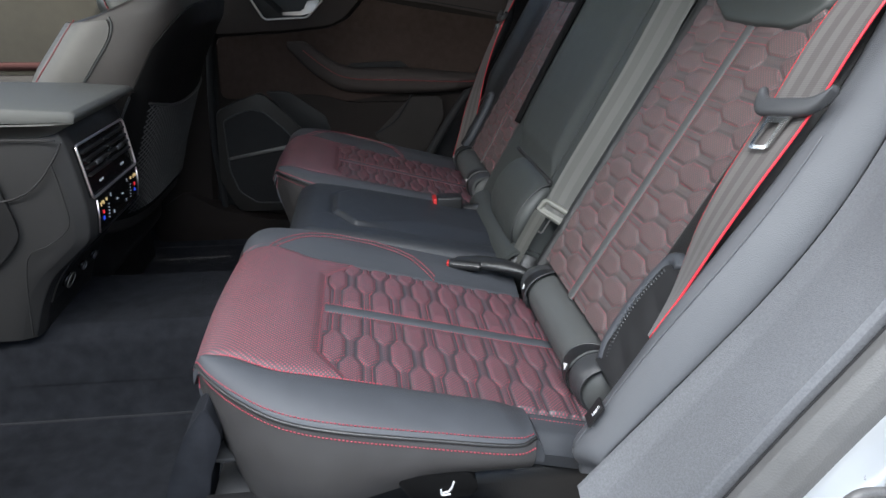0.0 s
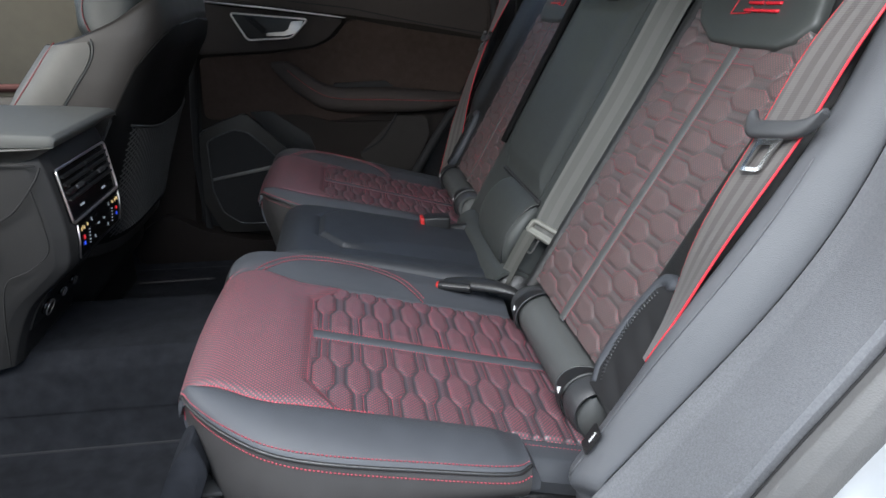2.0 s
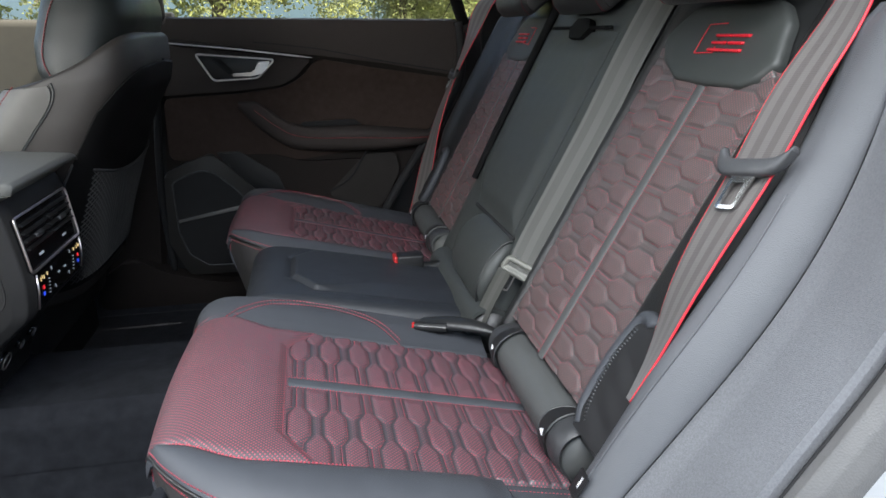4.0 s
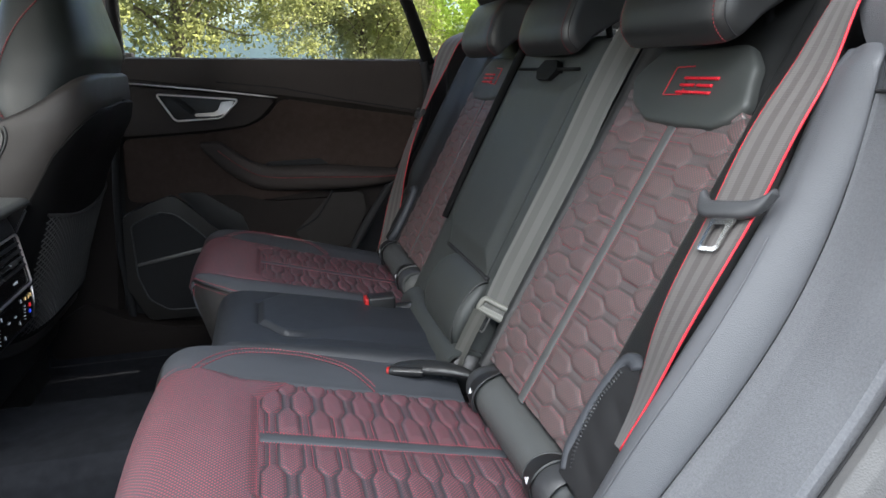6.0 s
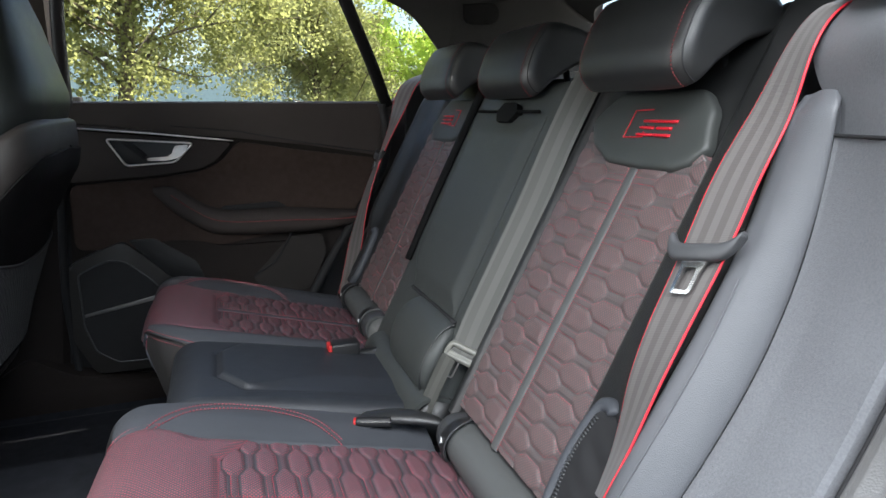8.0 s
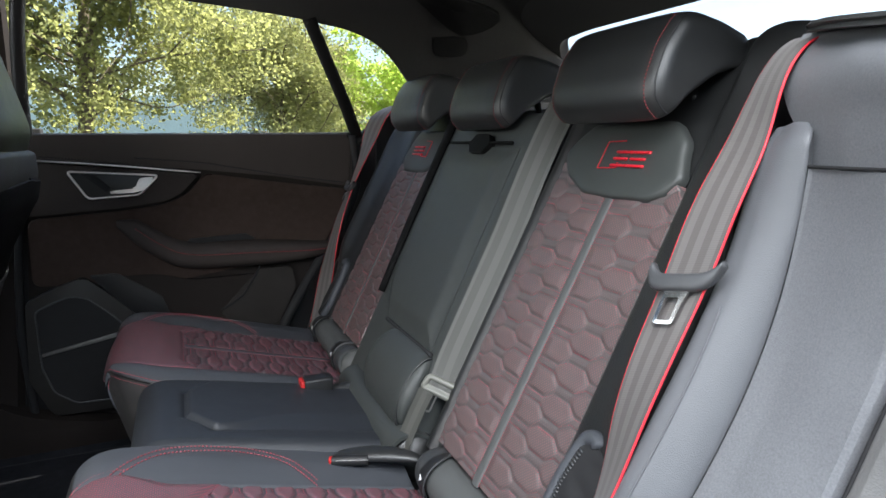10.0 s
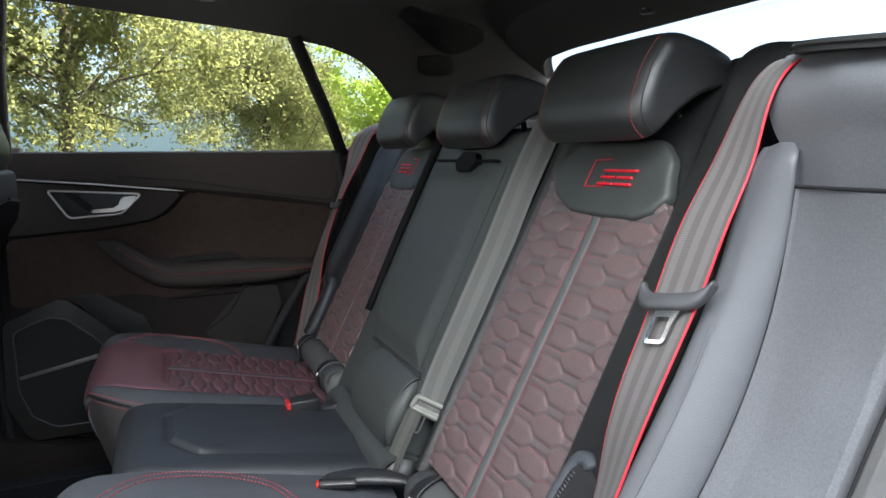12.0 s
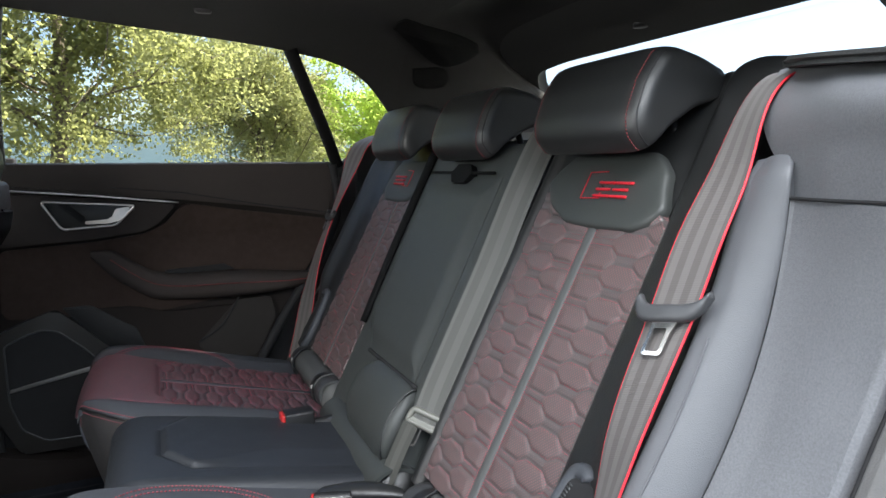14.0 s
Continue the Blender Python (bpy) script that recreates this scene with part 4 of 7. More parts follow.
def tongue_bar(belt, c, across, along, normal):
    """Slide bar, a flat crescent with upturned ends, and a steel tongue, lying on the webbing."""
    c, a, l, n = (np.asarray(q, float) for q in (c, across, along, normal))
    rows = []
    for f in np.linspace(-1, 1, 49):
        mid = c + a * 0.0375 * f + l * (-0.006 + 0.017 * abs(f) ** 5) + n * (0.007 - 0.004 * f * f)
        half = (0.0078 + 0.0012 * abs(f) ** 4) * (1 - abs(f) ** 24) ** 0.5 + 0.0012
        lean = a * 0.004 * np.sign(f) * abs(f) ** 4
        loop = []
        for t in np.linspace(0, 2 * math.pi, 19):
            ct, st = math.cos(t), math.sin(t)
            loop.append(mid + (l + lean * 20) * half * np.sign(ct) * abs(ct) ** 0.7 + n * 0.0060 * np.sign(st) * abs(st) ** 0.7)
        rows.append(loop)
    rows = np.array(rows)
    r, k = rows.shape[:2]
    faces = [(i * k + j, i * k + j + 1, (i + 1) * k + j + 1, (i + 1) * k + j) for i in range(r - 1) for j in range(k - 1)] + [tuple(range(k - 1)), tuple((r - 1) * k + j for j in range(k - 1))]
    bar = mesh_part("slide_bar", rows.reshape(-1, 3), faces, BLACK_SLIDE, belt, "dark grey plastic slide bar")
    o = c - l * 0.018 + n * 0.006
    outer = rounded([(-0.0105, 0.012), (-0.0115, -0.030), (0.0105, -0.030), (0.0115, -0.008), (0.017, 0.012)], 0.004, 4)
    inner = rounded([(-0.0068, -0.003), (-0.0078, -0.0262), (0.0068, -0.0262), (0.0076, -0.003)], 0.002, 5)
    bm = bmesh.new()
    # the plate round its window, as a ring of quads with thickness
    m = 40
    def around(pts):
        p = np.array(pts + pts[:1])
        s = np.r_[0, np.cumsum(np.linalg.norm(np.diff(p, axis=0), axis=1))]
        q = np.stack([np.interp(np.linspace(0, s[-1], 400), s, p[:, i]) for i in (0, 1)], 1)
        mid = np.array([-0.0005, -0.014])
        ang = np.arctan2(q[:, 1] - mid[1], q[:, 0] - mid[0])
        out = []
        for t in np.linspace(-math.pi, math.pi, m, endpoint=False):
            out.append(q[int(np.argmin(np.abs(np.angle(np.exp(1j * (ang - t))))))])
        return out
    rings = []
    for pts, h in ((around(outer), -0.0012), (around(outer), 0.0012), (around(inner), 0.0016), (around(inner), -0.0016)):
        rings.append([bm.verts.new(o + a * u + l * v + n * h) for u, v in pts])
    for i in range(4):
        for j in range(m):
            bm.faces.new((rings[i][j], rings[i][(j + 1) % m], rings[(i + 1) % 4][(j + 1) % m], rings[(i + 1) % 4][j]))
    part("steel_tongue", bm, STEEL, belt, "polished steel belt tongue")
    return bar



near_belt = thing("seat_belt", (0.07, 0.115, 0.65), "grey seat belt with bright red edges and steel tongue, hanging unbuckled", "seat belt", "outer seat belts")
BELT = spline([(0.262, 0.100, 0.862), (0.238, 0.105, 0.884), (0.207, 0.108, 0.880), (0.184, 0.1105, 0.857), (0.171, 0.1125, 0.829), (0.155, 0.114, 0.783), (0.118, 0.1125, 0.7245), (0.0885, 0.117, 0.645), (0.065, 0.117, 0.60), (0.045, 0.117, 0.5575), (0.0255, 0.117, 0.507), (0.0145, 0.1155, 0.470), (-0.010, 0.119, 0.41)], 90)
def ironed(r, w=6):
    """Takes small kinks out of a path, its ends kept."""
    r = np.asarray(r, float)
    ext = np.vstack([2 * r[0] - r[w:0:-1], r, 2 * r[-1] - r[-2:-w - 2:-1]])
    return np.stack([np.convolve(ext[:, k], np.ones(2 * w + 1) / (2 * w + 1), "valid") for k in range(3)], 1)


BELT = ironed(BELT, 5)
f = np.linspace(0, 1, 90)
WK = [0, 0.056, 0.109, 0.165, 0.218, 0.302, 0.419, 0.564, 0.651, 0.731, 0.823, 0.889, 1]
WAY = np.stack([np.interp(f, WK, k) for k in ([0.35, 0.40, 0.45, 0.50, 0.36, 0.05, -0.21, -0.24, -0.23, -0.22, 0.07, 0.28, 0.40], [0.90, 0.88, 0.87, 0.86, 0.93, 1.0, 0.97, 0.92, 0.92, 0.90, 0.92, 0.86, 0.80], [0.05, 0.07, 0.10, 0.10, 0.06, 0.0, -0.08, -0.15, -0.28, -0.30, -0.40, -0.43, -0.45])], 1)
WAY = ironed(WAY, 8)
_, edges = ribbon("webbing", BELT, WAY, 0.047, WEB, near_belt, "grey striped webbing", thick=0.0014)
for col in (0, -1):
    tube("red_edge", edges[:, col] + (edges[:, col] - BELT) * 0.02, 0.0013, RED_EDGE, near_belt, "bright red woven edge", 8)
i = int(np.argmin(np.abs(BELT[:, 2] - 0.655)))
al = BELT[i - 2] - BELT[i + 2]
al /= np.linalg.norm(al)
wy = WAY[i] / np.linalg.norm(WAY[i])
nn = np.cross(al, wy)
nn *= -np.sign(nn[0]) / np.linalg.norm(nn)
tongue_bar(near_belt, BELT[i] + nn * 0.002, -wy, al, nn)
# the other outer belt hangs straighter and turns its face towards the door's foot
far_belt = thing("seat_belt", (0.07, 1.385, 0.65), "dark grey seat belt with red edges hanging along the far backrest", "seat belt", "outer seat belts")
inboard = spline([(0.245, 1.37, 0.880), (0.215, 1.37, 0.872), (0.192, 1.37, 0.848), (0.146, 1.37, 0.755), (0.098, 1.37, 0.662), (0.064, 1.37, 0.576), (0.040, 1.37, 0.482), (0.030, 1.37, 0.414), (0.018, 1.37, 0.354), (-0.002, 1.37, 0.265)], 80)
outboard = spline([(0.225, 1.414, 0.880), (0.185, 1.406, 0.866), (0.152, 1.392, 0.833), (0.130, 1.412, 0.742), (0.098, 1.416, 0.656), (0.055, 1.414, 0.564), (0.022, 1.412, 0.471), (-0.001, 1.405, 0.410), (-0.013, 1.405, 0.359), (-0.037, 1.401, 0.261)], 80)
inboard, outboard = ironed(inboard, 4), ironed(outboard, 4)
_, edges = ribbon("webbing", (inboard + outboard) / 2, outboard - inboard, 0.046, WEB, far_belt, "grey striped webbing", thick=0.0014)
for col in (0, -1):
    tube("red_edge", edges[:, col], 0.0015, RED_EDGE, far_belt, "bright red woven edge", 8)
i = int(np.argmin(np.abs(inboard[:, 2] - 0.655)))
al = inboard[i - 2] - inboard[i + 2]
al /= np.linalg.norm(al)
wy = outboard[i] - inboard[i]
wy = wy - al * wy.dot(al)
wy /= np.linalg.norm(wy)
nn = np.cross(al, wy)
nn *= -np.sign(nn[0]) / np.linalg.norm(nn)
tongue_bar(far_belt, (inboard[i] + outboard[i]) / 2 + nn * 0.002, wy, al, nn)

CLIP_GREY = material("olive grey plastic", (0.14, 0.14, 0.122), 0.4, spread=0.06)
mid_belt = thing("middle_seat_belt", (0.1, 0.565, 0.55), "olive grey middle seat belt clipped beside the armrest", "seat belt")
path = spline([(0.290, 0.556, 0.80), (0.276, 0.556, 0.862), (0.242, 0.556, 0.838), (0.193, 0.557, 0.7475), (0.1375, 0.558, 0.626), (0.091, 0.557, 0.535), (0.044, 0.555, 0.444), (0.016, 0.548, 0.388)], 60)
ribbon("webbing", path, np.tile([-0.70, 0.62, 0.33], (60, 1)), 0.047, WEB_CENTRE, mid_belt, "olive grey striped webbing", thick=0.0014)
clip_c, clip_w, clip_l = np.array([0.017, 0.548, 0.391]), np.array([-0.70, 0.62, 0.33]) / 0.992, np.array([0.44, -0.02, 0.90])
ring = [clip_c + clip_w * a + clip_l * b for a, b in rounded([(-0.029, -0.011), (0.029, -0.011), (0.026, 0.010), (-0.026, 0.010)], 0.006, 5)]
tube("belt_clip", ring, 0.0052, CLIP_GREY, mid_belt, "olive grey plastic loop clip", 12, closed=True)
part("clip_bar", rounded_box((-0.0275, -0.0125, -0.0035), (0.0275, -0.002, 0.0035), 0.002, 2), CLIP_GREY, mid_belt, "olive grey cross bar of the clip").data.transform(Matrix((clip_w, clip_l, np.cross(clip_w, clip_l))).transposed().to_4x4())
bpy.data.objects["clip_bar"].data.transform(Matrix.Translation(clip_c))
tongue_c = clip_c - clip_l * 0.030 + clip_w * 0.012
tube("steel_tongue", [tongue_c + clip_w * a + clip_l * b for a, b in rounded([(-0.009, -0.014), (0.009, -0.014), (0.010, 0.018), (-0.010, 0.018)], 0.004, 4)], 0.0017, STEEL_DULL, mid_belt, "polished steel belt tongue", 8, closed=True)
ribbon("lower_webbing", spline([(-0.010, 0.545, 0.392), (-0.028, 0.556, 0.345), (-0.050, 0.566, 0.285)], 14), np.tile([-0.3, 1, 0.1], (14, 1)), 0.034, WEB_CENTRE, mid_belt, "short webbing below the tongue")


def buckle(y, turn, label, tall=0.0):
    """A belt buckle with a red release button, on a short sleeve."""
    b = thing("belt_buckle", (-0.11, y, 0.29), label, "belt buckle", "belt buckles")
    part("buckle_body", rounded_box((-0.156, y - 0.018, 0.285), (-0.100, y + 0.018, 0.312 + tall), 0.005), BLACK, b, "black plastic buckle body")
    part("release_button", rounded_box((-0.1625, y - 0.0155, 0.288), (-0.1540, y + 0.0155, 0.310 + tall), 0.003), RED_PLASTIC, b, "red release button")
    tube("buckle_sleeve", spline([(-0.112, y, 0.293), (-0.06, y + turn * 0.006, 0.294), (-0.025, y + turn * 0.02, 0.300)], 14), np.linspace(0.014, 0.010, 14), LEATHER_SOFT, b, "dark flexible sleeve", 10, flat=1.3)
    part("steel_line", rounded_box((-0.146, y - 0.0136, 0.292), (-0.108, y - 0.0126, 0.294), 0), STEEL, b, "thin steel line")
    return b


near_buckle = thing("belt_buckle", (-0.11, 0.545, 0.29), "black belt buckle with red button tucked in a leather pouch", "belt buckle", "belt buckles")
way = spline([(-0.156, 0.570, 0.297), (-0.120, 0.557, 0.301), (-0.085, 0.538, 0.304), (-0.050, 0.517, 0.302), (-0.030, 0.505, 0.296)], 40)
tube("pouch", way, np.interp(np.linspace(0, 1, 40), [0, 0.06, 0.35, 0.62, 0.85, 1.0], [0.008, 0.0150, 0.0185, 0.0175, 0.0120, 0.007]), LEATHER_SOFT, near_buckle, "dark leather pouch over the buckle", 20, flat=0.55)
slot = spline([(-0.1625, 0.5585, 0.299), (-0.140, 0.5485, 0.300), (-0.112, 0.535, 0.3015)], 20)
body = tube("buckle_body", slot, 0.0085, BLACK, near_buckle, "black plastic buckle body", 14, flat=0.95)
tube("release_button", [slot[0] + (-0.0035, 0.0016, -0.0004), slot[0] + (0.004, -0.0018, 0.0004)], 0.0072, RED_PLASTIC, body, "red release button", 14, flat=0.95)
tube("steel_line", slot[2:] + (-0.002, -0.0078, 0.0035), 0.0008, STEEL_DULL, body, "thin steel line", 6)
buckle(0.832, 1, "black belt buckle with red button on the middle seat", 0.020)
strap = spline([(-0.104, 0.834, 0.292), (-0.070, 0.828, 0.295), (-0.040, 0.838, 0.300), (-0.014, 0.862, 0.312), (0.010, 0.900, 0.344), (0.030, 0.928, 0.366), (0.048, 0.942, 0.384), (0.075, 0.950, 0.40)], 40)
ribbon("buckle_strap", strap, np.tile([0.30, -0.35, -0.75], (40, 1)), 0.021, LEATHER_SKYLIT, None, "", thick=0.004)
tagged(bpy.data.objects["buckle_strap"], "grey buckle strap rising into the backrest gap", "strap")


# ---- side trim beside the near door opening ----
def rail(points, n=70):
    return spline(points, n)


PAD_IN = rail([(-0.109, 0.10, 0.262), (-0.088, 0.10, 0.297), (-0.051, 0.10, 0.354), (-0.023, 0.10, 0.413), (0.012, 0.10, 0.478), (0.048, 0.10, 0.535), (0.098, 0.10, 0.618), (0.128, 0.10, 0.681), (0.150, 0.104, 0.729), (0.161, 0.108, 0.776), (0.160, 0.097, 0.796)])
PAD_RIDGE = rail([(-0.118, 0.083, 0.262), (-0.098, 0.082, 0.297), (-0.062, 0.082, 0.354), (-0.034, 0.082, 0.413), (0.008, 0.082, 0.478), (0.048, 0.082, 0.535), (0.096, 0.082, 0.618), (0.124, 0.082, 0.681), (0.141, 0.083, 0.729), (0.152, 0.086, 0.776), (0.157, 0.086, 0.799)])
PAD_OUT = rail([(-0.100, 0.05, 0.280), (-0.082, 0.05, 0.304), (-0.0345, 0.05, 0.365), (0.0128, 0.05, 0.427), (0.0673, 0.05, 0.499), (0.0856, 0.05, 0.527), (0.1127, 0.05, 0.580), (0.1332, 0.05, 0.629), (0.1454, 0.05, 0.674), (0.1515, 0.05, 0.714), (0.155, 0.05, 0.750), (0.156, 0.05, 0.772), (0.157, 0.051, 0.788), (0.156, 0.060, 0.799)])
SEAL = rail([(-0.10, -0.05, 0.22), (-0.06, -0.05, 0.29), (-0.020, -0.05, 0.358), (0.026, -0.05, 0.436), (0.057, -0.05, 0.485), (0.086, -0.05, 0.533), (0.104, -0.055, 0.585), (0.115, -0.062, 0.63), (0.121, -0.075, 0.70), (0.115, -0.086, 0.76), (0.104, -0.096, 0.845)])


def loft(rails, n=8, bulge=0.0):
    rows = []
    for a, b in zip(rails[:-1], rails[1:]):
        for k in np.linspace(0, 1, n, endpoint=False):
            rows.append(a * (1 - k) + b * k)
    rows.append(rails[-1])
    return np.array(rows)


def even(r, w=9):
    """Irons small waves out of a rail, its ends kept."""
    ext = np.vstack([2 * r[0] - r[w:0:-1], r, 2 * r[-1] - r[-2:-w - 2:-1]])
    return np.stack([np.convolve(ext[:, i], np.ones(2 * w + 1) / (2 * w + 1), "valid") for i in range(3)], 1)


def smooth_loft(rails, n=50):
    """Like loft, with a rounded section through all rails."""
    R = np.array(rails)
    return np.stack([spline(R[:, j], n) for j in range(R.shape[1])], 1)


keep = smooth(0.78, 0.88, np.linspace(0, 1, 70))[:, None]
PAD_IN, PAD_RIDGE, PAD_OUT = even(PAD_IN), even(PAD_RIDGE), even(PAD_OUT) * (1 - keep) + PAD_OUT * keep
side_pad = thing("side_bolster", (0.0, 0.07, 0.45), "smooth grey padded side bolster beside the seat, with small airbag tag", "side bolster")
P = smooth_loft([PAD_IN + (0.03, 0.0, -0.01), PAD_IN, PAD_RIDGE, PAD_RIDGE * 0.55 + PAD_OUT * 0.45 + (-0.0045, -0.001, 0.003), PAD_RIDGE * 0.2 + PAD_OUT * 0.8 + (-0.0040, -0.002, 0.003), PAD_OUT + (-0.0012, -0.0005, 0.001), PAD_OUT + (0.005, 0.004, -0.003), PAD_OUT + (0.02, 0.003, -0.008)], 60)
along = np.linspace(0, 1, P.shape[1])
P += (smooth(0.10, 0.0, along) ** 2)[None, :, None] * np.array([0.034, 0.0, 0.004]) + (smooth(0.95, 1.0, along) ** 2)[None, :, None] * np.array([0.012, 0.0, -0.003])
sheet("pad", P, PAD, side_pad, "smooth grey vinyl", thick=0.008)
ridge_row = P[int(np.argmin(np.abs(P - PAD_RIDGE[None]).mean((1, 2))))]
tube("pad_seam", ridge_row[5:50] + (-0.0006, -0.0004, 0.0004), 0.0011, PAD, side_pad, "fine raised seam", 6)


def tag_plate(dy0, dy1, z0, z1, off, mat, name, parent, label):
    rows = []
    for z in np.linspace(z0, z1, 6):
        i = int(np.argmin(np.abs(PAD_RIDGE[:, 2] - z)))
        rows.append([PAD_RIDGE[i] + np.array([-off + (y - 0.08) * 0.15, y - 0.082, off * 0.7]) for y in (dy0, (dy0 + dy1) / 2, dy1)])
    return sheet(name, np.array(rows), mat, parent, label, thick=-0.003)


tag = tag_plate(0.073, 0.091, 0.334, 0.355, 0.004, BLACK, "airbag_tag", side_pad, "black cloth tag")


def lettering(text, size, m, mat, parent, label):
    cu = bpy.data.curves.new("lettering", "FONT")
    cu.body, cu.size, cu.extrude, cu.align_x, cu.align_y = text, size, 0.0003, "CENTER", "CENTER"
    tmp = bpy.data.objects.new("tmp", cu)
    me = bpy.data.meshes.new_from_object(tmp)
    bpy.data.objects.remove(tmp)
    me.transform(m)
    me.materials.append(mat)
    ob = attach(new("lettering", me), parent)
    return tagged(ob, label)


i = int(np.argmin(np.abs(PAD_RIDGE[:, 2] - 0.345)))
up_way = Vector(PAD_RIDGE[i + 3] - PAD_RIDGE[i - 3]).normalized()
out_way = Vector((-0.80, -0.35, 0.5))
out_way = (out_way - up_way * out_way.dot(up_way)).normalized()
third = up_way.cross(out_way).normalized()
tm = Matrix((up_way, -third, out_way)).transposed().to_4x4()
tm.translation = Vector(PAD_RIDGE[i]) + out_way * 0.0092
lettering("AIRBAG", 0.0036, tm, WHITE_INK, side_pad, "white lettering AIRBAG")

quarter = thing("trim", (0.1, 0.0, 0.5), "grey grained side trim beside the door opening", "trim", kind="structure")
LOW_IN = rail([(-0.100, 0.05, 0.280), (-0.082, 0.05, 0.304), (-0.0345, 0.05, 0.365), (0.0128, 0.05, 0.427), (0.0673, 0.05, 0.499), (0.0856, 0.05, 0.527), (0.1127, 0.05, 0.580), (0.1332, 0.05, 0.629), (0.1454, 0.05, 0.674), (0.1515, 0.05, 0.714), (0.1555, 0.05, 0.7595)])
LOW_IN = even(LOW_IN)
LOW_OUT = SEAL[SEAL[:, 2] < 0.762]
LOW_OUT = spline(LOW_OUT[::3], 70)
P = loft([LOW_IN + (0.022, 0.006, -0.012), LOW_IN + (0.004, 0.0035, -0.002), LOW_IN + (0.0005, -0.0005, 0.0), LOW_IN + (0.0005, -0.0045, 0.0), LOW_IN * 0.75 + LOW_OUT * 0.25 + (0.001, 0, 0.0), LOW_IN * 0.4 + LOW_OUT * 0.6 + (-0.0025, 0, 0.0015), LOW_IN * 0.04 + LOW_OUT * 0.96 + (-0.004, 0, 0.0025), LOW_OUT, LOW_OUT + (0.016, -0.004, -0.008)], 10)
sheet("lower_trim", P, TRIM, quarter, "grey grained lower panel", thick=0.008)
TOPS = [spline([(0.170, 0.060, 0.7605), (0.172, 0.070, 0.785), (0.176, 0.088, 0.806), (0.181, 0.102, 0.832), (0.190, 0.106, 0.856), (0.212, 0.110, 0.882)], 40), spline([(0.146, 0.010, 0.7620), (0.146, 0.012, 0.80), (0.148, 0.016, 0.848), (0.200, 0.030, 0.886)], 40), spline([(0.114, -0.087, 0.7640), (0.108, -0.090, 0.80), (0.104, -0.095, 0.836), (0.155, -0.096, 0.872)], 40), spline([(0.130, -0.093, 0.7640), (0.124, -0.096, 0.80), (0.120, -0.101, 0.834), (0.17, -0.102, 0.868)], 40)]
sheet("upper_trim", loft(TOPS, 10), TRIM, quarter, "grey grained upper panel", thick=0.008)
tube("panel_gap", spline([(0.160, 0.06, 0.7605), (0.139, 0.0, 0.7612), (0.116, -0.083, 0.7625)], 20), 0.0016, BLACK_MATT, quarter, "dark gap between panels", 8)
lip = [spline([(0.200, 0.092, 0.880), (0.168, 0.04, 0.874), (0.124, -0.10, 0.857)], 30), spline([(0.188, 0.090, 0.886), (0.158, 0.04, 0.880), (0.114, -0.10, 0.862)], 30), spline([(0.26, 0.11, 0.896), (0.23, 0.05, 0.886), (0.2, -0.10, 0.866)], 30)]
sheet("shelf_edge", loft(lip, 6), TRIM_DARK, quarter, "dark grey shelf edge above the belt", thick=-0.006)
seal = new("door_seal")
tagged(seal, "grey rubber door seal along the body opening", "door seal", kind="structure")
seal_band = loft([SEAL + (0.008, -0.004, -0.004), SEAL + (-0.001, -0.010, -0.001), SEAL + (-0.003, -0.018, -0.002), SEAL + (0.001, -0.029, -0.006), SEAL + (0.010, -0.037, -0.011), SEAL + (0.024, -0.040, -0.017)], 6)
sheet("rubber_band", seal_band, RUBBER, seal, "broad grey rubber", thick=0.005)
tube("seal_bead", SEAL + (0.002, -0.0075, -0.002), 0.0022, BLACK_MATT, seal, "dark gap beside the trim", 8)

body_edge = thing("body_panel", (0.1, -0.1, 0.4), "silver painted body flange of the door opening", "body panel", kind="structure")
P = loft([SEAL + (0.020, -0.034, -0.013), SEAL + (0.018, -0.070, -0.014), SEAL + (0.045, -0.105, -0.03), SEAL + (0.14, -0.125, -0.06)], 6)
sheet("door_jamb", P, SILVER, body_edge, "silver paint", thick=0.004)
striker = thing("door_striker", (0.03, -0.13, 0.43), "steel door striker loop on the body", "striker")
tube("striker_loop", spline([(0.052, -0.128, 0.412), (0.020, -0.134, 0.420), (0.012, -0.136, 0.430), (0.022, -0.136, 0.440), (0.055, -0.134, 0.436)], 24), 0.0040, RUBBER, striker, "dull steel loop", 10)
part("striker_plate", rounded_box((0.052, -0.150, 0.398), (0.060, -0.122, 0.452), 0.003), SILVER, striker, "painted base plate")

# ---- floor ----
ground_floor = thing("floor", (-0.8, 0.75, 0.0), "dark carpeted car floor with raised tunnel", "floor", kind="structure")
ys = np.array([-0.06, -0.03, 0.0, 0.03, 0.06, 0.10, 0.3, 0.50, 0.56, 0.59, 0.605, 0.62, 0.65, 0.75, 0.85, 0.88, 0.895, 0.91, 0.94, 1.0, 1.2, 1.40, 1.44, 1.47, 1.50, 1.53, 1.56])
zs = np.array([0.02, 0.05, 0.055, 0.05, 0.01, -0.012, -0.012, -0.012, -0.006, 0.02, 0.08, 0.135, 0.158, 0.160, 0.158, 0.135, 0.08, 0.02, -0.006, -0.012, -0.012, -0.012, 0.01, 0.05, 0.055, 0.05, 0.02])
fine = np.linspace(-0.06, 1.56, 160)
prof_z = np.interp(fine, ys, zs)
xs = np.linspace(-2.2, -0.40, 60)
X, Y = np.meshgrid(xs, fine, indexing="ij")
Z = np.broadcast_to(prof_z, X.shape) + 0.0
sheet("carpet", np.stack([X, Y, Z], -1), CARPET, ground_floor, "blue black cut pile carpet", thick=0.03)
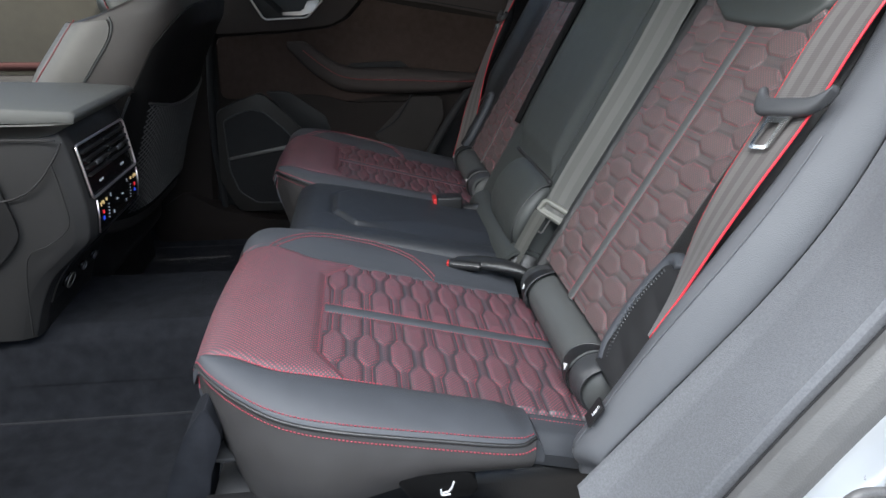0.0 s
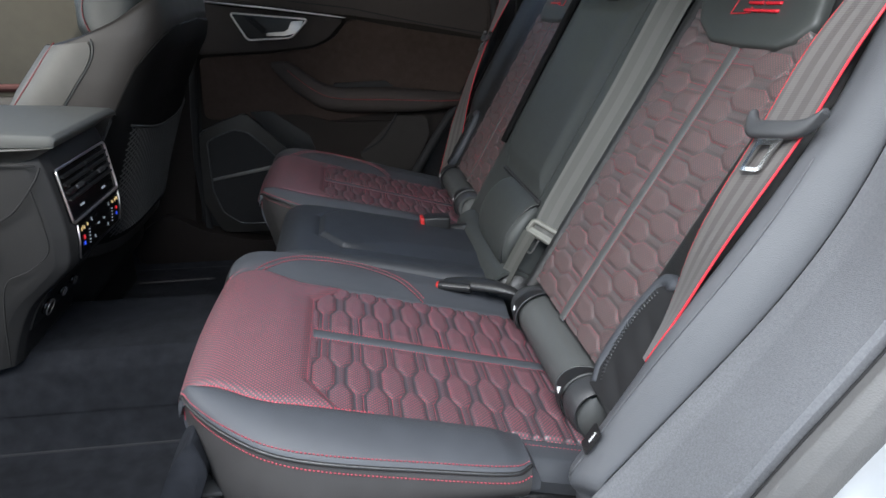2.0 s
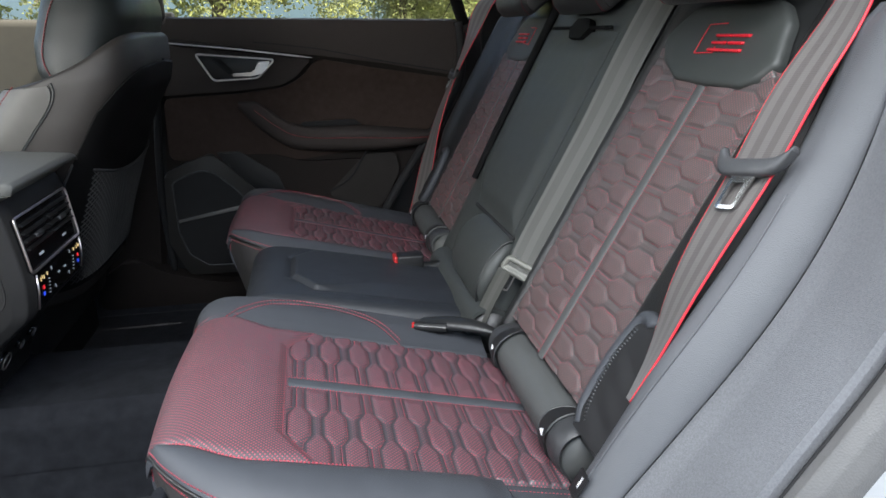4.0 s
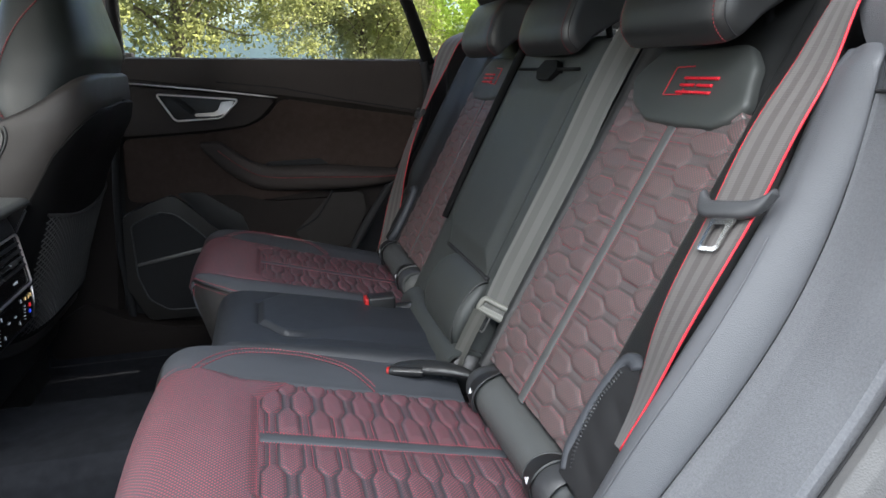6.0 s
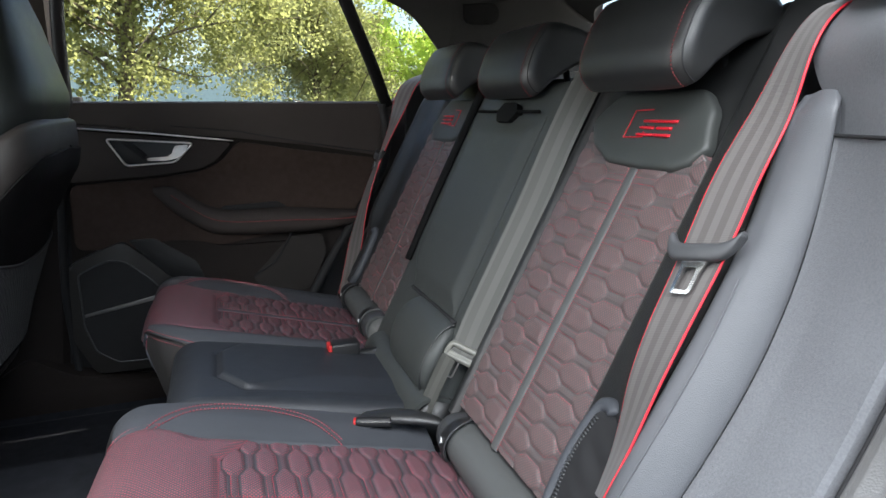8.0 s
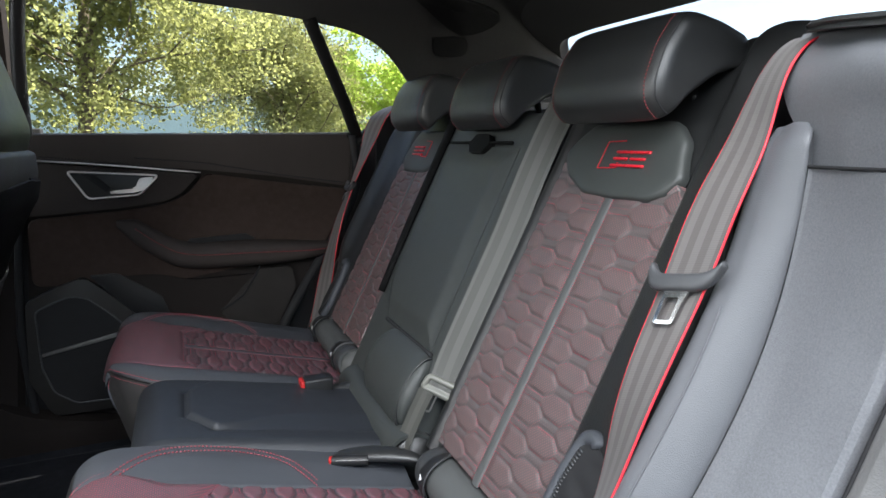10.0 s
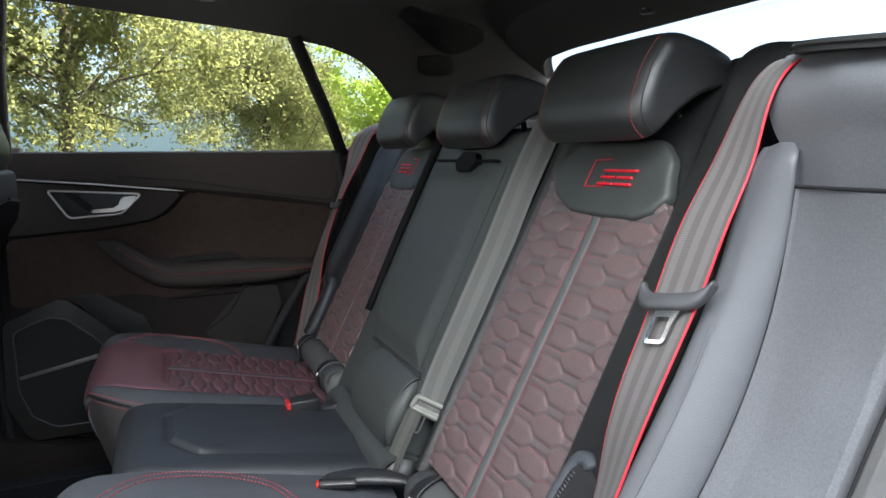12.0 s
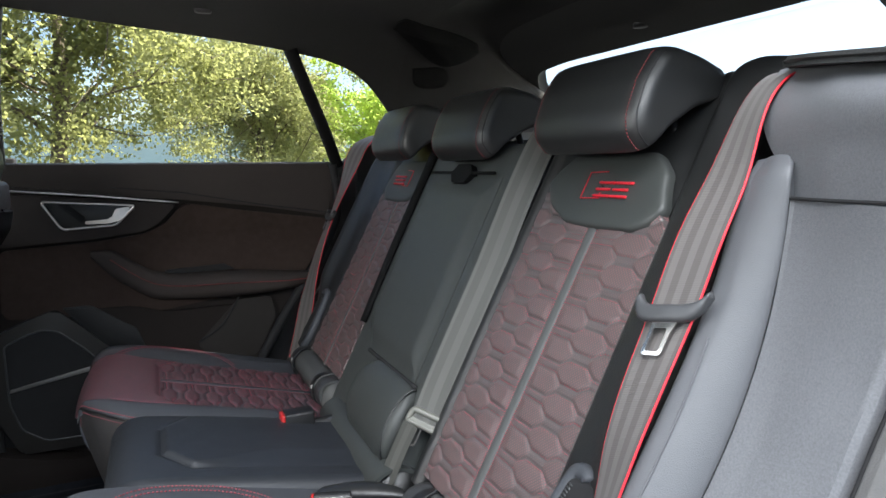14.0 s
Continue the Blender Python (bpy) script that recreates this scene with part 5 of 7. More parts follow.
part("under_seat_pan", rounded_box((-0.47, -0.04, -0.04), (0.06, 1.54, 0.0), 0.005), CARPET, ground_floor, "dark floor below the bench")
part("boot_floor", rounded_box((0.02, -0.05, 0.18), (1.5, 1.55, 0.22), 0.005), CARPET, ground_floor, "dark boot floor")


def floor_mat(y0, y1, x0, x1, label):
    m = thing("floor_mat", ((x0 + x1) / 2, (y0 + y1) / 2, 0.0), label, "floor mat", "floor mats")
    X, Y = np.meshgrid(np.linspace(x0, x1, 40), np.linspace(y0, y1, 120), indexing="ij")
    Z = np.interp(Y, ys, zs) + 0.010 + 0.19 * smooth(-0.42, -0.20, X)
    sheet("carpet_top", np.stack([X, Y, Z], -1), CARPET, m, "velour carpet", thick=0.006)
    line = spline([(x1, y0, 0.0), (x1, y1, 0.0)], 60)
    line[:, 2] = np.interp(line[:, 1], ys, zs) + 0.008 + 0.19 * smooth(-0.42, -0.20, line[:, 0])
    tube("mat_binding", line, 0.0024, CARPET_EDGE, m, "stitched dark binding", 8)
    edge = np.array([(x, y1, np.interp(y1, ys, zs) + 0.009) for x in np.linspace(x0, x1, 30)])
    edge[:, 2] += 0.19 * smooth(-0.42, -0.20, edge[:, 0])
    tube("mat_binding", edge, 0.0024, CARPET_EDGE, m, "stitched dark binding", 8)
    return m


CARPET_EDGE = material("dark mat binding", (0.0145, 0.0155, 0.019), 0.9, spread=0.3, scale=300, bump=0.8, bump_scale=900)
floor_mat(0.08, 0.57, -1.05, -0.45, "near blue black velour floor mat")
floor_mat(0.60, 0.868, -0.95, -0.42, "blue black velour mat over the tunnel")
floor_mat(0.95, 1.40, -1.05, -0.45, "blue black velour floor mat of the other footwell")

# seat side riser under the cushion, carpeted
riser = thing("seat_riser", (-0.45, 0.3, 0.1), "carpeted riser under the rear bench", "riser", kind="structure")
X, Y = np.meshgrid(np.linspace(0, 1, 20), np.linspace(0.06, 1.44, 80), indexing="ij")
sheet("riser_carpet", np.stack([-0.50 + 0.08 * X, Y, -0.01 + 0.19 * X], -1), CARPET, riser, "blue black carpet", thick=0.01)
part("sill_carpet", plate(rounded([(-0.62, 0.02), (-0.59, 0.14), (-0.52, 0.20), (-0.15, 0.20), (-0.10, 0.02)], 0.04), 0.06, "y", 0.05, 0.015, 3), CARPET, riser, "carpeted sill beside the seat")

part("riser_end", plate(rounded([(-0.487, 0.325), (-0.515, 0.285), (-0.540, 0.225), (-0.560, 0.15), (-0.590, 0.0), (-0.520, 0.0), (-0.505, 0.16), (-0.492, 0.23), (-0.474, 0.28)], 0.012, 5), 0.06, "y", 0.165, 0.004, 2), CARPET, riser, "carpeted end of the riser")
for z in (0.229, 0.175):
    part("seat_rail", rounded_box((-0.500, 0.185, z - 0.003), (-0.420, 0.30, z + 0.003), 0.0015, 2), BLACK_SLIDE, riser, "dull steel rail under the cushion")

# ---- centre console ----
console = thing("centre_console", (-1.0, 0.735, 0.16), "dark grey centre console with rear air vents and climate panel", "console")


def console_rows():
    prof = spline([(-0.885, 0.165), (-0.865, 0.22), (-0.835, 0.275), (-0.787, 0.320), (-0.762, 0.346), (-0.754, 0.385), (-0.754, 0.42), (-0.763, 0.50), (-0.773, 0.53), (-0.79, 0.545)], 80)
    return prof


CP = console_rows()
def console_face(name, y0, y1, z0, z1, off, mat, parent, label, bevel=0.0):
    k = (CP[:, 1] >= z0) & (CP[:, 1] <= z1)
    z = np.linspace(z0, z1, 12)
    x = np.interp(z, CP[:, 1], CP[:, 0])
    rows = np.array([[(xx + off, y, zz) for y in np.linspace(y0, y1, 8)] for xx, zz in zip(x, z)])
    return sheet(name, rows, mat, parent, label, thick=-0.006)


w = np.array([0.598, 0.602, 0.612, 0.63, 0.735, 0.84, 0.858, 0.868, 0.872])
d = np.array([-0.40, -0.03, -0.006, 0.0, 0.0, 0.0, -0.006, -0.03, -0.40])
ww = np.linspace(0, 1, 60)
yy = np.interp(ww, np.linspace(0, 1, 9), w)
dd = np.interp(ww, np.linspace(0, 1, 9), d)
rows = np.array([[(x + e, y, z) for y, e in zip(yy, dd)] for x, z in CP])
sheet("console_body", rows, CONSOLE, console, "dark grey console shell", thick=-0.01)
lid = []
for q in np.linspace(-1, 1, 40):
    k = (1 - abs(q) ** 16) ** (1 / 4)
    pr = np.array(rounded([(-1.30, 0.515), (-0.850, 0.520), (-0.800, 0.521), (-0.778, 0.527), (-0.762, 0.541), (-0.745, 0.548), (-0.741, 0.556), (-0.748, 0.562), (-0.84, 0.568), (-1.30, 0.578)], 0.006, 7))
    c = np.array([-1.02, 0.545])
    pr = np.stack([pr[:, 0], c[1] + (pr[:, 1] - c[1]) * (0.1 + 0.9 * k)], 1)
    pr = np.vstack([pr, pr[:1]])
    lid.append(np.stack([pr[:, 0], np.full(len(pr), 0.735 + q * 0.142), pr[:, 1]], 1))
lid = np.array(lid)
r, n = lid.shape[:2]
faces = [(i * n + j, i * n + j + 1, (i + 1) * n + j + 1, (i + 1) * n + j) for i in range(r - 1) for j in range(n - 1)] + [tuple(range(n - 1)), tuple((r - 1) * n + j for j in range(n - 1))]
mesh_part("armrest_lid", lid.reshape(-1, 3), faces, LID, console, "soft grey armrest lid")
part("side_panel", plate(rounded([(-1.30, 0.30), (-0.92, 0.30), (-0.86, 0.36), (-0.88, 0.47), (-0.93, 0.505), (-1.30, 0.505)], 0.03), 0.004, "y", 0.594, 0.0015), BLACK, console, "dark grey side panel")
tube("panel_seam", spline([(-1.2, 0.5935, 0.521), (-0.855, 0.5935, 0.521), (-0.775, 0.5935, 0.519)], 30), 0.0016, BLACK_MATT, console, "dark seam below the lid", 6)
tube("panel_seam", spline([(-0.770, 0.597, 0.515), (-0.782, 0.5945, 0.493), (-0.818, 0.5935, 0.450), (-0.853, 0.5935, 0.429), (-0.90, 0.5935, 0.42)], 30), 0.0018, BLACK_MATT, console, "dark curved seam", 6)
tube("panel_seam", spline([(-0.790, 0.5945, 0.485), (-0.784, 0.5945, 0.427), (-0.786, 0.5945, 0.378), (-0.822, 0.5935, 0.347), (-0.857, 0.5935, 0.330), (-0.874, 0.595, 0.275), (-0.888, 0.597, 0.177)], 40), 0.0012, BLACK_MATT, console, "fine dark seam", 6)
vent = console_face("vent_housing", 0.622, 0.832, 0.418, 0.502, 0.002, BLACK_GLOSS, console, "black vent housing")
for y0, y1 in ((0.63, 0.722), (0.73, 0.824)):
    for zz in np.linspace(0.452, 0.490, 4):
        x = float(np.interp(zz, CP[:, 1], CP[:, 0]))
        part("vent_slat", rounded_box((x - 0.004, y0, zz - 0.002), (x + 0.008, y1, zz + 0.002), 0.001, 2), BLACK, vent, "black vent slat")
    yc = (y0 + y1) / 2
    x = float(np.interp(0.468, CP[:, 1], CP[:, 0]))
    part("vent_tab", rounded_box((x + 0.004, yc - 0.014, 0.462), (x + 0.011, yc + 0.014, 0.469), 0.002, 2), BLACK_SLIDE, vent, "dark grey vent tab")
    x = float(np.interp(0.434, CP[:, 1], CP[:, 0]))
    for k in range(3):
        part("vent_mark", rounded_box((x + 0.002, yc - 0.009 + k * 0.006, 0.431), (x + 0.003, yc - 0.0055 + k * 0.006, 0.4345), 0), WHITE_LAMP, vent, "small pale print")
def on_face(y, z, off=0.004):
    return (float(np.interp(z, CP[:, 1], CP[:, 0])) + off, y, z)
tube("vent_frame", [on_face(y, z) for y, z in rounded([(0.620, 0.416), (0.834, 0.416), (0.834, 0.504), (0.620, 0.504)], 0.008, 5)], 0.0022, CHROME, vent, "thin bright vent frame", 8, closed=True)
climate = console_face("climate_panel", 0.632, 0.830, 0.352, 0.408, 0.003, BLACK_GLOSS, console, "gloss black climate control panel")
tube("panel_frame", [on_face(y, z) for y, z in ((0.830, 0.352), (0.832, 0.38), (0.830, 0.41))], 0.0016, CHROME, climate, "thin bright panel edge", 8)
tube("panel_frame", [on_face(y, z) for y, z in ((0.631, 0.352), (0.6305, 0.38), (0.631, 0.41))], 0.0016, CHROME, climate, "thin bright panel edge", 8)
def mark(y, z, dy, dz, mat, label):
    x = float(np.interp(z, CP[:, 1], CP[:, 0])) + 0.0035
    part("symbol", rounded_box((x, y - dy * 0.6, z - dz * 0.6), (x + 0.0008, y + dy * 0.6, z + dz * 0.6), 0), mat, climate, label, smooth=False)
for s in (-1, 1):
    yc = 0.731
    for k in range(3):
        mark(yc + s * (0.088 - 0.006 * k), 0.398 + 0.002 * (k % 2), 0.002, 0.005, AMBER_LAMP, "amber seat heating symbol")
    mark(yc + s * 0.062, 0.399, 0.004, 0.004, AMBER_LAMP, "amber seat symbol")
    mark(yc + s * 0.042, 0.401, 0.0015, 0.005, WHITE_LAMP, "white symbol")
    mark(yc + s * 0.080, 0.382, 0.005, 0.005, RED_LAMP, "red warm bar")
    mark(yc + s * 0.080, 0.371, 0.005, 0.005, BLUE_LAMP, "blue cool bar")
    for k in range(5):
        mark(yc + s * 0.056, 0.364 + 0.006 * k, 0.003, 0.0012, WHITE_LAMP, "white scale mark")
    mark(yc + s * 0.032, 0.366, 0.0015, 0.005, WHITE_LAMP, "white symbol")
    mark(yc + s * 0.014, 0.384, 0.006, 0.002, WHITE_LAMP, "white symbol")
sock = console_face("socket_recess", 0.632, 0.845, 0.222, 0.288, 0.003, BLACK, console, "black socket panel")
for y, r in ((0.672, 0.015), (0.735, 0.008), (0.785, 0.008)):
    c = np.array(on_face(y, 0.25, 0.0))
    n = np.array([0.92, 0, -0.39])
    tube("power_socket" if r > 0.01 else "usb_socket", [c, c + n * 0.010], r, BLACK_GLOSS, sock, "round black socket", 20)
    ring = [c + n * 0.011 + r * (np.cos(a) * np.array([0, 1, 0]) + np.sin(a) * np.array([0.39, 0, 0.92])) for a in np.linspace(0, 2 * math.pi, 24, endpoint=False)]
    tube("socket_ring", ring, 0.0012, STEEL_DULL, sock, "bright socket ring", 6, closed=True)

# ---- front passenger seat ----
SEAT_Y = 1.135
FLANK = material("brown grey seat leather", (0.029, 0.0260, 0.0242), 0.5, spread=0.1, bump=0.25, bump_scale=900, spec=0.4)
HEAD_LEATHER = material("green black seat leather", (0.0085, 0.0108, 0.0102), 0.42, spread=0.1, bump=0.25, bump_scale=900, spec=0.4)
NET_STRAND = material("black grey net strands", (0.032, 0.032, 0.032), 0.7)


def back_section(z):
    """Front, rear and half width of the front seat's backrest at a height."""
    return (np.interp(z, [0.24, 0.40, 0.543, 0.58, 0.662, 0.711, 0.78], [-1.09, -1.045, -0.976, -0.952, -0.883, -0.832, -0.79]), np.interp(z, [0.233, 0.36, 0.56, 0.635, 0.665, 0.72, 0.78], [-0.809, -0.771, -0.698, -0.658, -0.640, -0.628, -0.628]), np.interp(z, [0.24, 0.6, 0.69, 0.74, 0.78], [0.232, 0.240, 0.237, 0.222, 0.205]))


def head_section(z):
    """The same of its fixed headrest."""
    return (np.interp(z, [0.62, 0.70, 0.75, 0.80, 0.90, 1.0, 1.1], [-0.80, -0.828, -0.829, -0.815, -0.785, -0.755, -0.735]), np.interp(z, [0.62, 0.74, 0.77, 0.80, 0.824, 0.893, 0.956, 1.05, 1.1], [-0.68, -0.645, -0.635, -0.626, -0.626, -0.643, -0.658, -0.69, -0.715]), np.interp(z, [0.62, 0.70, 0.75, 0.80, 0.86, 0.95, 1.05, 1.1], [0.21, 0.218, 0.210, 0.198, 0.180, 0.152, 0.120, 0.09]))


def round_section(z, phi, section, power, grow=0.0):
    """Point of a rounded section; phi 0 is the rear, a half turn the front."""
    xf, xr, half = section(z)
    c, s = np.cos(phi), np.sin(phi)
    return np.stack([(xf + xr) / 2 + ((xr - xf) / 2 + grow) * np.sign(c) * np.abs(c) ** (2 / power), SEAT_Y - (half + grow) * np.sign(s) * np.abs(s) ** (2 / power), z + 0 * phi], -1)


def on_side(points, section, power, sgn, n=40, grow=0.001):
    """A line given in x and z, laid on the seat's side."""
    p = spline(points, n)
    xf, xr, half = section(p[:, 1])
    q = np.clip(np.abs((p[:, 0] - (xf + xr) / 2) / ((xr - xf) / 2)), 0, 0.995)
    return np.stack([p[:, 0], SEAT_Y - sgn * ((half + grow) * (1 - q ** power) ** (1 / power)), p[:, 1]], -1)


def closed_loft(name, P, mat, parent, label):
    r, n = P.shape[:2]
    faces = [(i * n + j, i * n + (j + 1) % n, (i + 1) * n + (j + 1) % n, (i + 1) * n + j) for i in range(r - 1) for j in range(n)] + [tuple(range(n - 1, -1, -1)), tuple((r - 1) * n + j for j in range(n))]
    return mesh_part(name, P.reshape(-1, 3), faces, mat, parent, label)


def front_seat():
    yc = SEAT_Y
    st = thing("front_seat", (-0.9, yc, 0.0), "front sports seat in black leather with map net on its back", "car seat")
    phi = np.linspace(0, 2 * math.pi, 120, endpoint=False)
    # backrest, its shoulder rising towards the rear
    rim = round_section(0.72 + 0 * phi, phi, back_section, 4.0)
    crest = np.interp(rim[:, 0], [-0.83, -0.77, -0.726, -0.686, -0.655, -0.63], [0.665, 0.687, 0.714, 0.742, 0.760, 0.771])
    rows = [round_section(0.24 + (crest - 0.012 - 0.24) * v, phi, back_section, 4.0) for v in np.linspace(0, 1, 60)]
    for a in np.linspace(0.15, 1, 8) * math.pi / 2:
        rows.append(round_section(crest - 0.012 + 0.012 * math.sin(a), phi, back_section, 4.0, -0.016 * (1 - math.cos(a))))
    rows.append(round_section(crest - 0.004, phi, back_section, 4.0, -0.035))
    closed_loft("backrest", np.array(rows), FLANK, st, "brown black leather greyed by skylight backrest with rounded shoulder")
    # headrest grown out of the backrest
    rows = [round_section(z + 0 * phi, phi, head_section, 3.0) for z in np.linspace(0.62, 1.08, 60)]
    for a in np.linspace(0.15, 1, 8) * math.pi / 2:
        rows.append(round_section(1.08 + 0.03 * math.sin(a) + 0 * phi, phi, head_section, 3.0, -0.035 * (1 - math.cos(a))))
    closed_loft("headrest", np.array(rows), HEAD_LEATHER, st, "green black leather headrest")
    # plastic shell let into the rear
    zs = np.linspace(0.27, 0.711, 60)
    xf, xr, half = back_section(zs)
    edge = np.interp(zs, [0.27, 0.464, 0.55, 0.627, 0.689, 0.712], [-0.885, -0.800, -0.753, -0.706, -0.650, -0.629])
    lim = np.arccos(np.clip((edge - (xf + xr) / 2) / ((xr - xf) / 2), 0.02, 0.9999) ** 2.0)
    P = np.array([round_section(z + 0 * phi[:41], l * np.linspace(-1, 1, 41), back_section, 4.0, 0.0025) for z, l in zip(zs, lim)])
    P[:, 0] -= (0.006, 0, 0)
    sheet("back_shell", P, SHELL, st, "black plastic seat shell", thick=-0.004)
    tube("shell_edge", P[22:36, 40] + (0.001, -0.001, 0), 0.0030, BLACK_SLIDE, st, "dark grey edge of the shell", 8)
    # map net: crossing strands below a sagging rim
    def net_at(z, v):
        f, r, h = back_section(z)
        q = 0.98 * abs(v)
        return ((f + r) / 2 + (r - f) / 2 * (1 - (0.212 / h * q) ** 4) ** 0.25 + 0.008, yc + v * 0.212, z)
    def top(v):
        return 0.488 + 0.028 * abs(v) ** 2
    tube("net_rim", [net_at(top(v), v) for v in np.linspace(-1, 1, 30)], 0.0032, NET, st, "black elastic rim of the map net", 8)
    bm_v, bm_f = [], []
    for sgn in (1, -1):
        for k in np.arange(-2.2, 2.2, 0.055):
            pts = [net_at(z, k + sgn * (z - 0.28) * 5.0) for z in np.linspace(0.28, 0.52, 80) if abs(k + sgn * (z - 0.28) * 5.0) <= 1 and z < top(k + sgn * (z - 0.28) * 5.0)]
            for a, b in zip(pts[:-1], pts[1:]):
                a, b = np.array(a), np.array(b)
                s_ = np.cross(b - a, (1, 0, 0.4))
                s_ *= 0.0012 / (np.linalg.norm(s_) + 1e-9)
                o = np.array([0.0016, 0, 0.0006])
                i0 = len(bm_v)
                bm_v += [a - s_, a + s_, b + s_, b - s_, a + o, b + o]
                bm_f += [(i0, i0 + 3, i0 + 5, i0 + 4), (i0 + 4, i0 + 5, i0 + 2, i0 + 1), (i0, i0 + 1, i0 + 2, i0 + 3)]
    mesh_part("map_net", bm_v, bm_f, NET_STRAND, st, "grey black net strands", smooth=False)
    # seams of both sides
    for sgn in (1, -1):
        red = on_side([(-0.836, 0.676), (-0.860, 0.648), (-0.897, 0.600), (-0.950, 0.535), (-0.985, 0.46)], back_section, 4.0, sgn, 40, 0.0095)
        stitches("stitching", [(red, (-0.5, -sgn, 0.1))], STITCH_DIM, st, "dark red stitching along the side", pitch=0.006, length=0.0048, width=0.0022, height=0.0018)
        tube("edge_piping", on_side([(-0.770, 0.682), (-0.768, 0.666), (-0.779, 0.638), (-0.818, 0.586), (-0.854, 0.536), (-0.90, 0.44)], back_section, 4.0, sgn), 0.0020, ROLL, st, "pale grey piping", 8)
        fr = np.array([(float(back_section(z)[0]) + 0.004, z) for z in np.linspace(0.664, 0.42, 40)])
        pp = spline([(-0.775, 0.677), (-0.772, 0.664), (-0.782, 0.638), (-0.821, 0.586), (-0.857, 0.536), (-0.90, 0.44)], 40)
        rows = np.array([on_side(fr * (1 - k) + pp * k, back_section, 4.0, sgn, 40, 0.0012 + 0.003 * math.sin(math.pi * k)) for k in np.linspace(0, 1, 16)])
        # lit front strip: brighter material in place of daylight
        sheet("side_bolster", rows, FRONT_LEATHER_LIT, st, "leather side bolster of the backrest, daylight in its grey", thick=0.004 * sgn)
        stitches("head_stitching", [(on_side([(-0.774, 0.690), (-0.786, 0.722), (-0.781, 0.755), (-0.765, 0.81), (-0.735, 0.86), (-0.70, 0.90)], head_section, 3.0, sgn, 40), (-0.3, -sgn, 0.1))], STITCH_DIM, st, "dark red stitching", pitch=0.006, length=0.0048, width=0.002, height=0.0016)
    part("seat_base", rounded_box((-1.45, yc - 0.24, 0.10), (-0.88, yc + 0.24, 0.33), 0.05, 4), LEATHER_SOFT, st, "black leather cushion")
    part("seat_rail", rounded_box((-1.40, yc - 0.20, 0.0), (-0.92, yc + 0.20, 0.10), 0.01), BLACK, st, "black seat rails")
    return st


front_seat()


# ---- far rear door ----
YD = 1.46


def lean(z):
    """How far inboard the upper door and window stand at a height."""
    return YD - 0.46 * np.maximum(0, np.asarray(z, float) - 0.80)


door = thing("door_1", (-0.3, YD, 0.4), "dark brown black rear door panel with suede inlay and aluminium strip", "car door", kind="structure")
DOOR_LINE = [(-0.70, 0.10), (-0.725, 0.30), (-0.715, 0.45), (-0.69, 0.70), (-0.675, 0.798), (0.112, 0.798), (0.118, 0.66), (0.06, 0.54), (-0.10, 0.284), (-0.16, 0.16), (-0.30, 0.08), (-0.55, 0.06)]
part("door_shell", plate(rounded(DOOR_LINE, 0.03), 0.09, "y", YD + 0.012, 0.012, 3), DOOR_SKIN, door, "dark vinyl door shell")


def bump_plate(name, outline, y, depth, mat, parent, label, bevel=0.006, radius=0.012, seg=3):
    return part(name, plate(rounded(outline, radius), depth, "y", y, bevel, seg), mat, parent, label)


bump_plate("upper_pad", [(-0.69, 0.745), (-0.676, 0.803), (0.112, 0.801), (0.114, 0.652), (-0.097, 0.688), (-0.295, 0.712)], YD - 0.016, 0.05, LEATHER_DOOR, door, "black leather upper roll", 0.012, 0.012, 4)
bump_plate("handle_panel", [(-0.70, 0.606), (-0.688, 0.738), (-0.300, 0.700), (-0.345, 0.652), (-0.385, 0.632), (-0.50, 0.618)], YD - 0.006, 0.03, LEATHER_DOOR, door, "black inlay round the door handle", 0.004, 0.014)
bump_plate("suede_inlay", [(-0.705, 0.43), (-0.70, 0.598), (-0.50, 0.610), (-0.385, 0.624), (-0.33, 0.650), (-0.285, 0.702), (-0.129, 0.676), (0.108, 0.644), (0.055, 0.535), (0.01, 0.47), (-0.35, 0.42)], YD - 0.002, 0.02, SUEDE, door, "brown black suede inlay", 0.006, 0.02)
strip = np.array([(x, YD - 0.021, z) for x, z in zip(np.linspace(-0.69, -0.296, 40), np.interp(np.linspace(0, 1, 40), [0, 0.5, 1], [0.745, 0.727, 0.7045]))])
tube("aluminium_strip", strip, np.interp(np.linspace(0, 1, 40), [0, 0.9, 1], [0.0042, 0.0042, 0.001]), CHROME, door, "bright aluminium strip", 10, flat=0.6)
groove = np.array([(x, YD - 0.017, z) for x, z in zip(np.linspace(-0.45, 0.11, 40), np.interp(np.linspace(0, 1, 40), [0, 0.30, 0.63, 1], [0.746, 0.729, 0.694, 0.662]))])
tube("seam_line", groove, 0.0018, BLACK_MATT, door, "dark seam line", 6)

handle = bump_plate("handle_recess", [(-0.600, 0.712), (-0.562, 0.648), (-0.448, 0.655), (-0.402, 0.699)], YD - 0.0085, 0.01, BLACK, door, "black handle recess", 0.002, 0.008)
ring = [(x, YD - 0.011, z) for x, z in rounded([(-0.604, 0.715), (-0.563, 0.645), (-0.445, 0.652), (-0.398, 0.700)], 0.012, 7)]
tube("handle_frame", ring, 0.0030, CHROME, handle, "bright aluminium handle frame", 8, closed=True)
prof = [(-0.512, 0.664), (-0.455, 0.668), (-0.443, 0.694), (-0.408, 0.697), (-0.432, 0.664), (-0.462, 0.657), (-0.512, 0.657)]
grip = plate(rounded(prof, 0.005), 0.012, "y", YD - 0.020, 0.003)
part("pull_handle", grip, HANDLE, handle, "brushed aluminium pull handle")
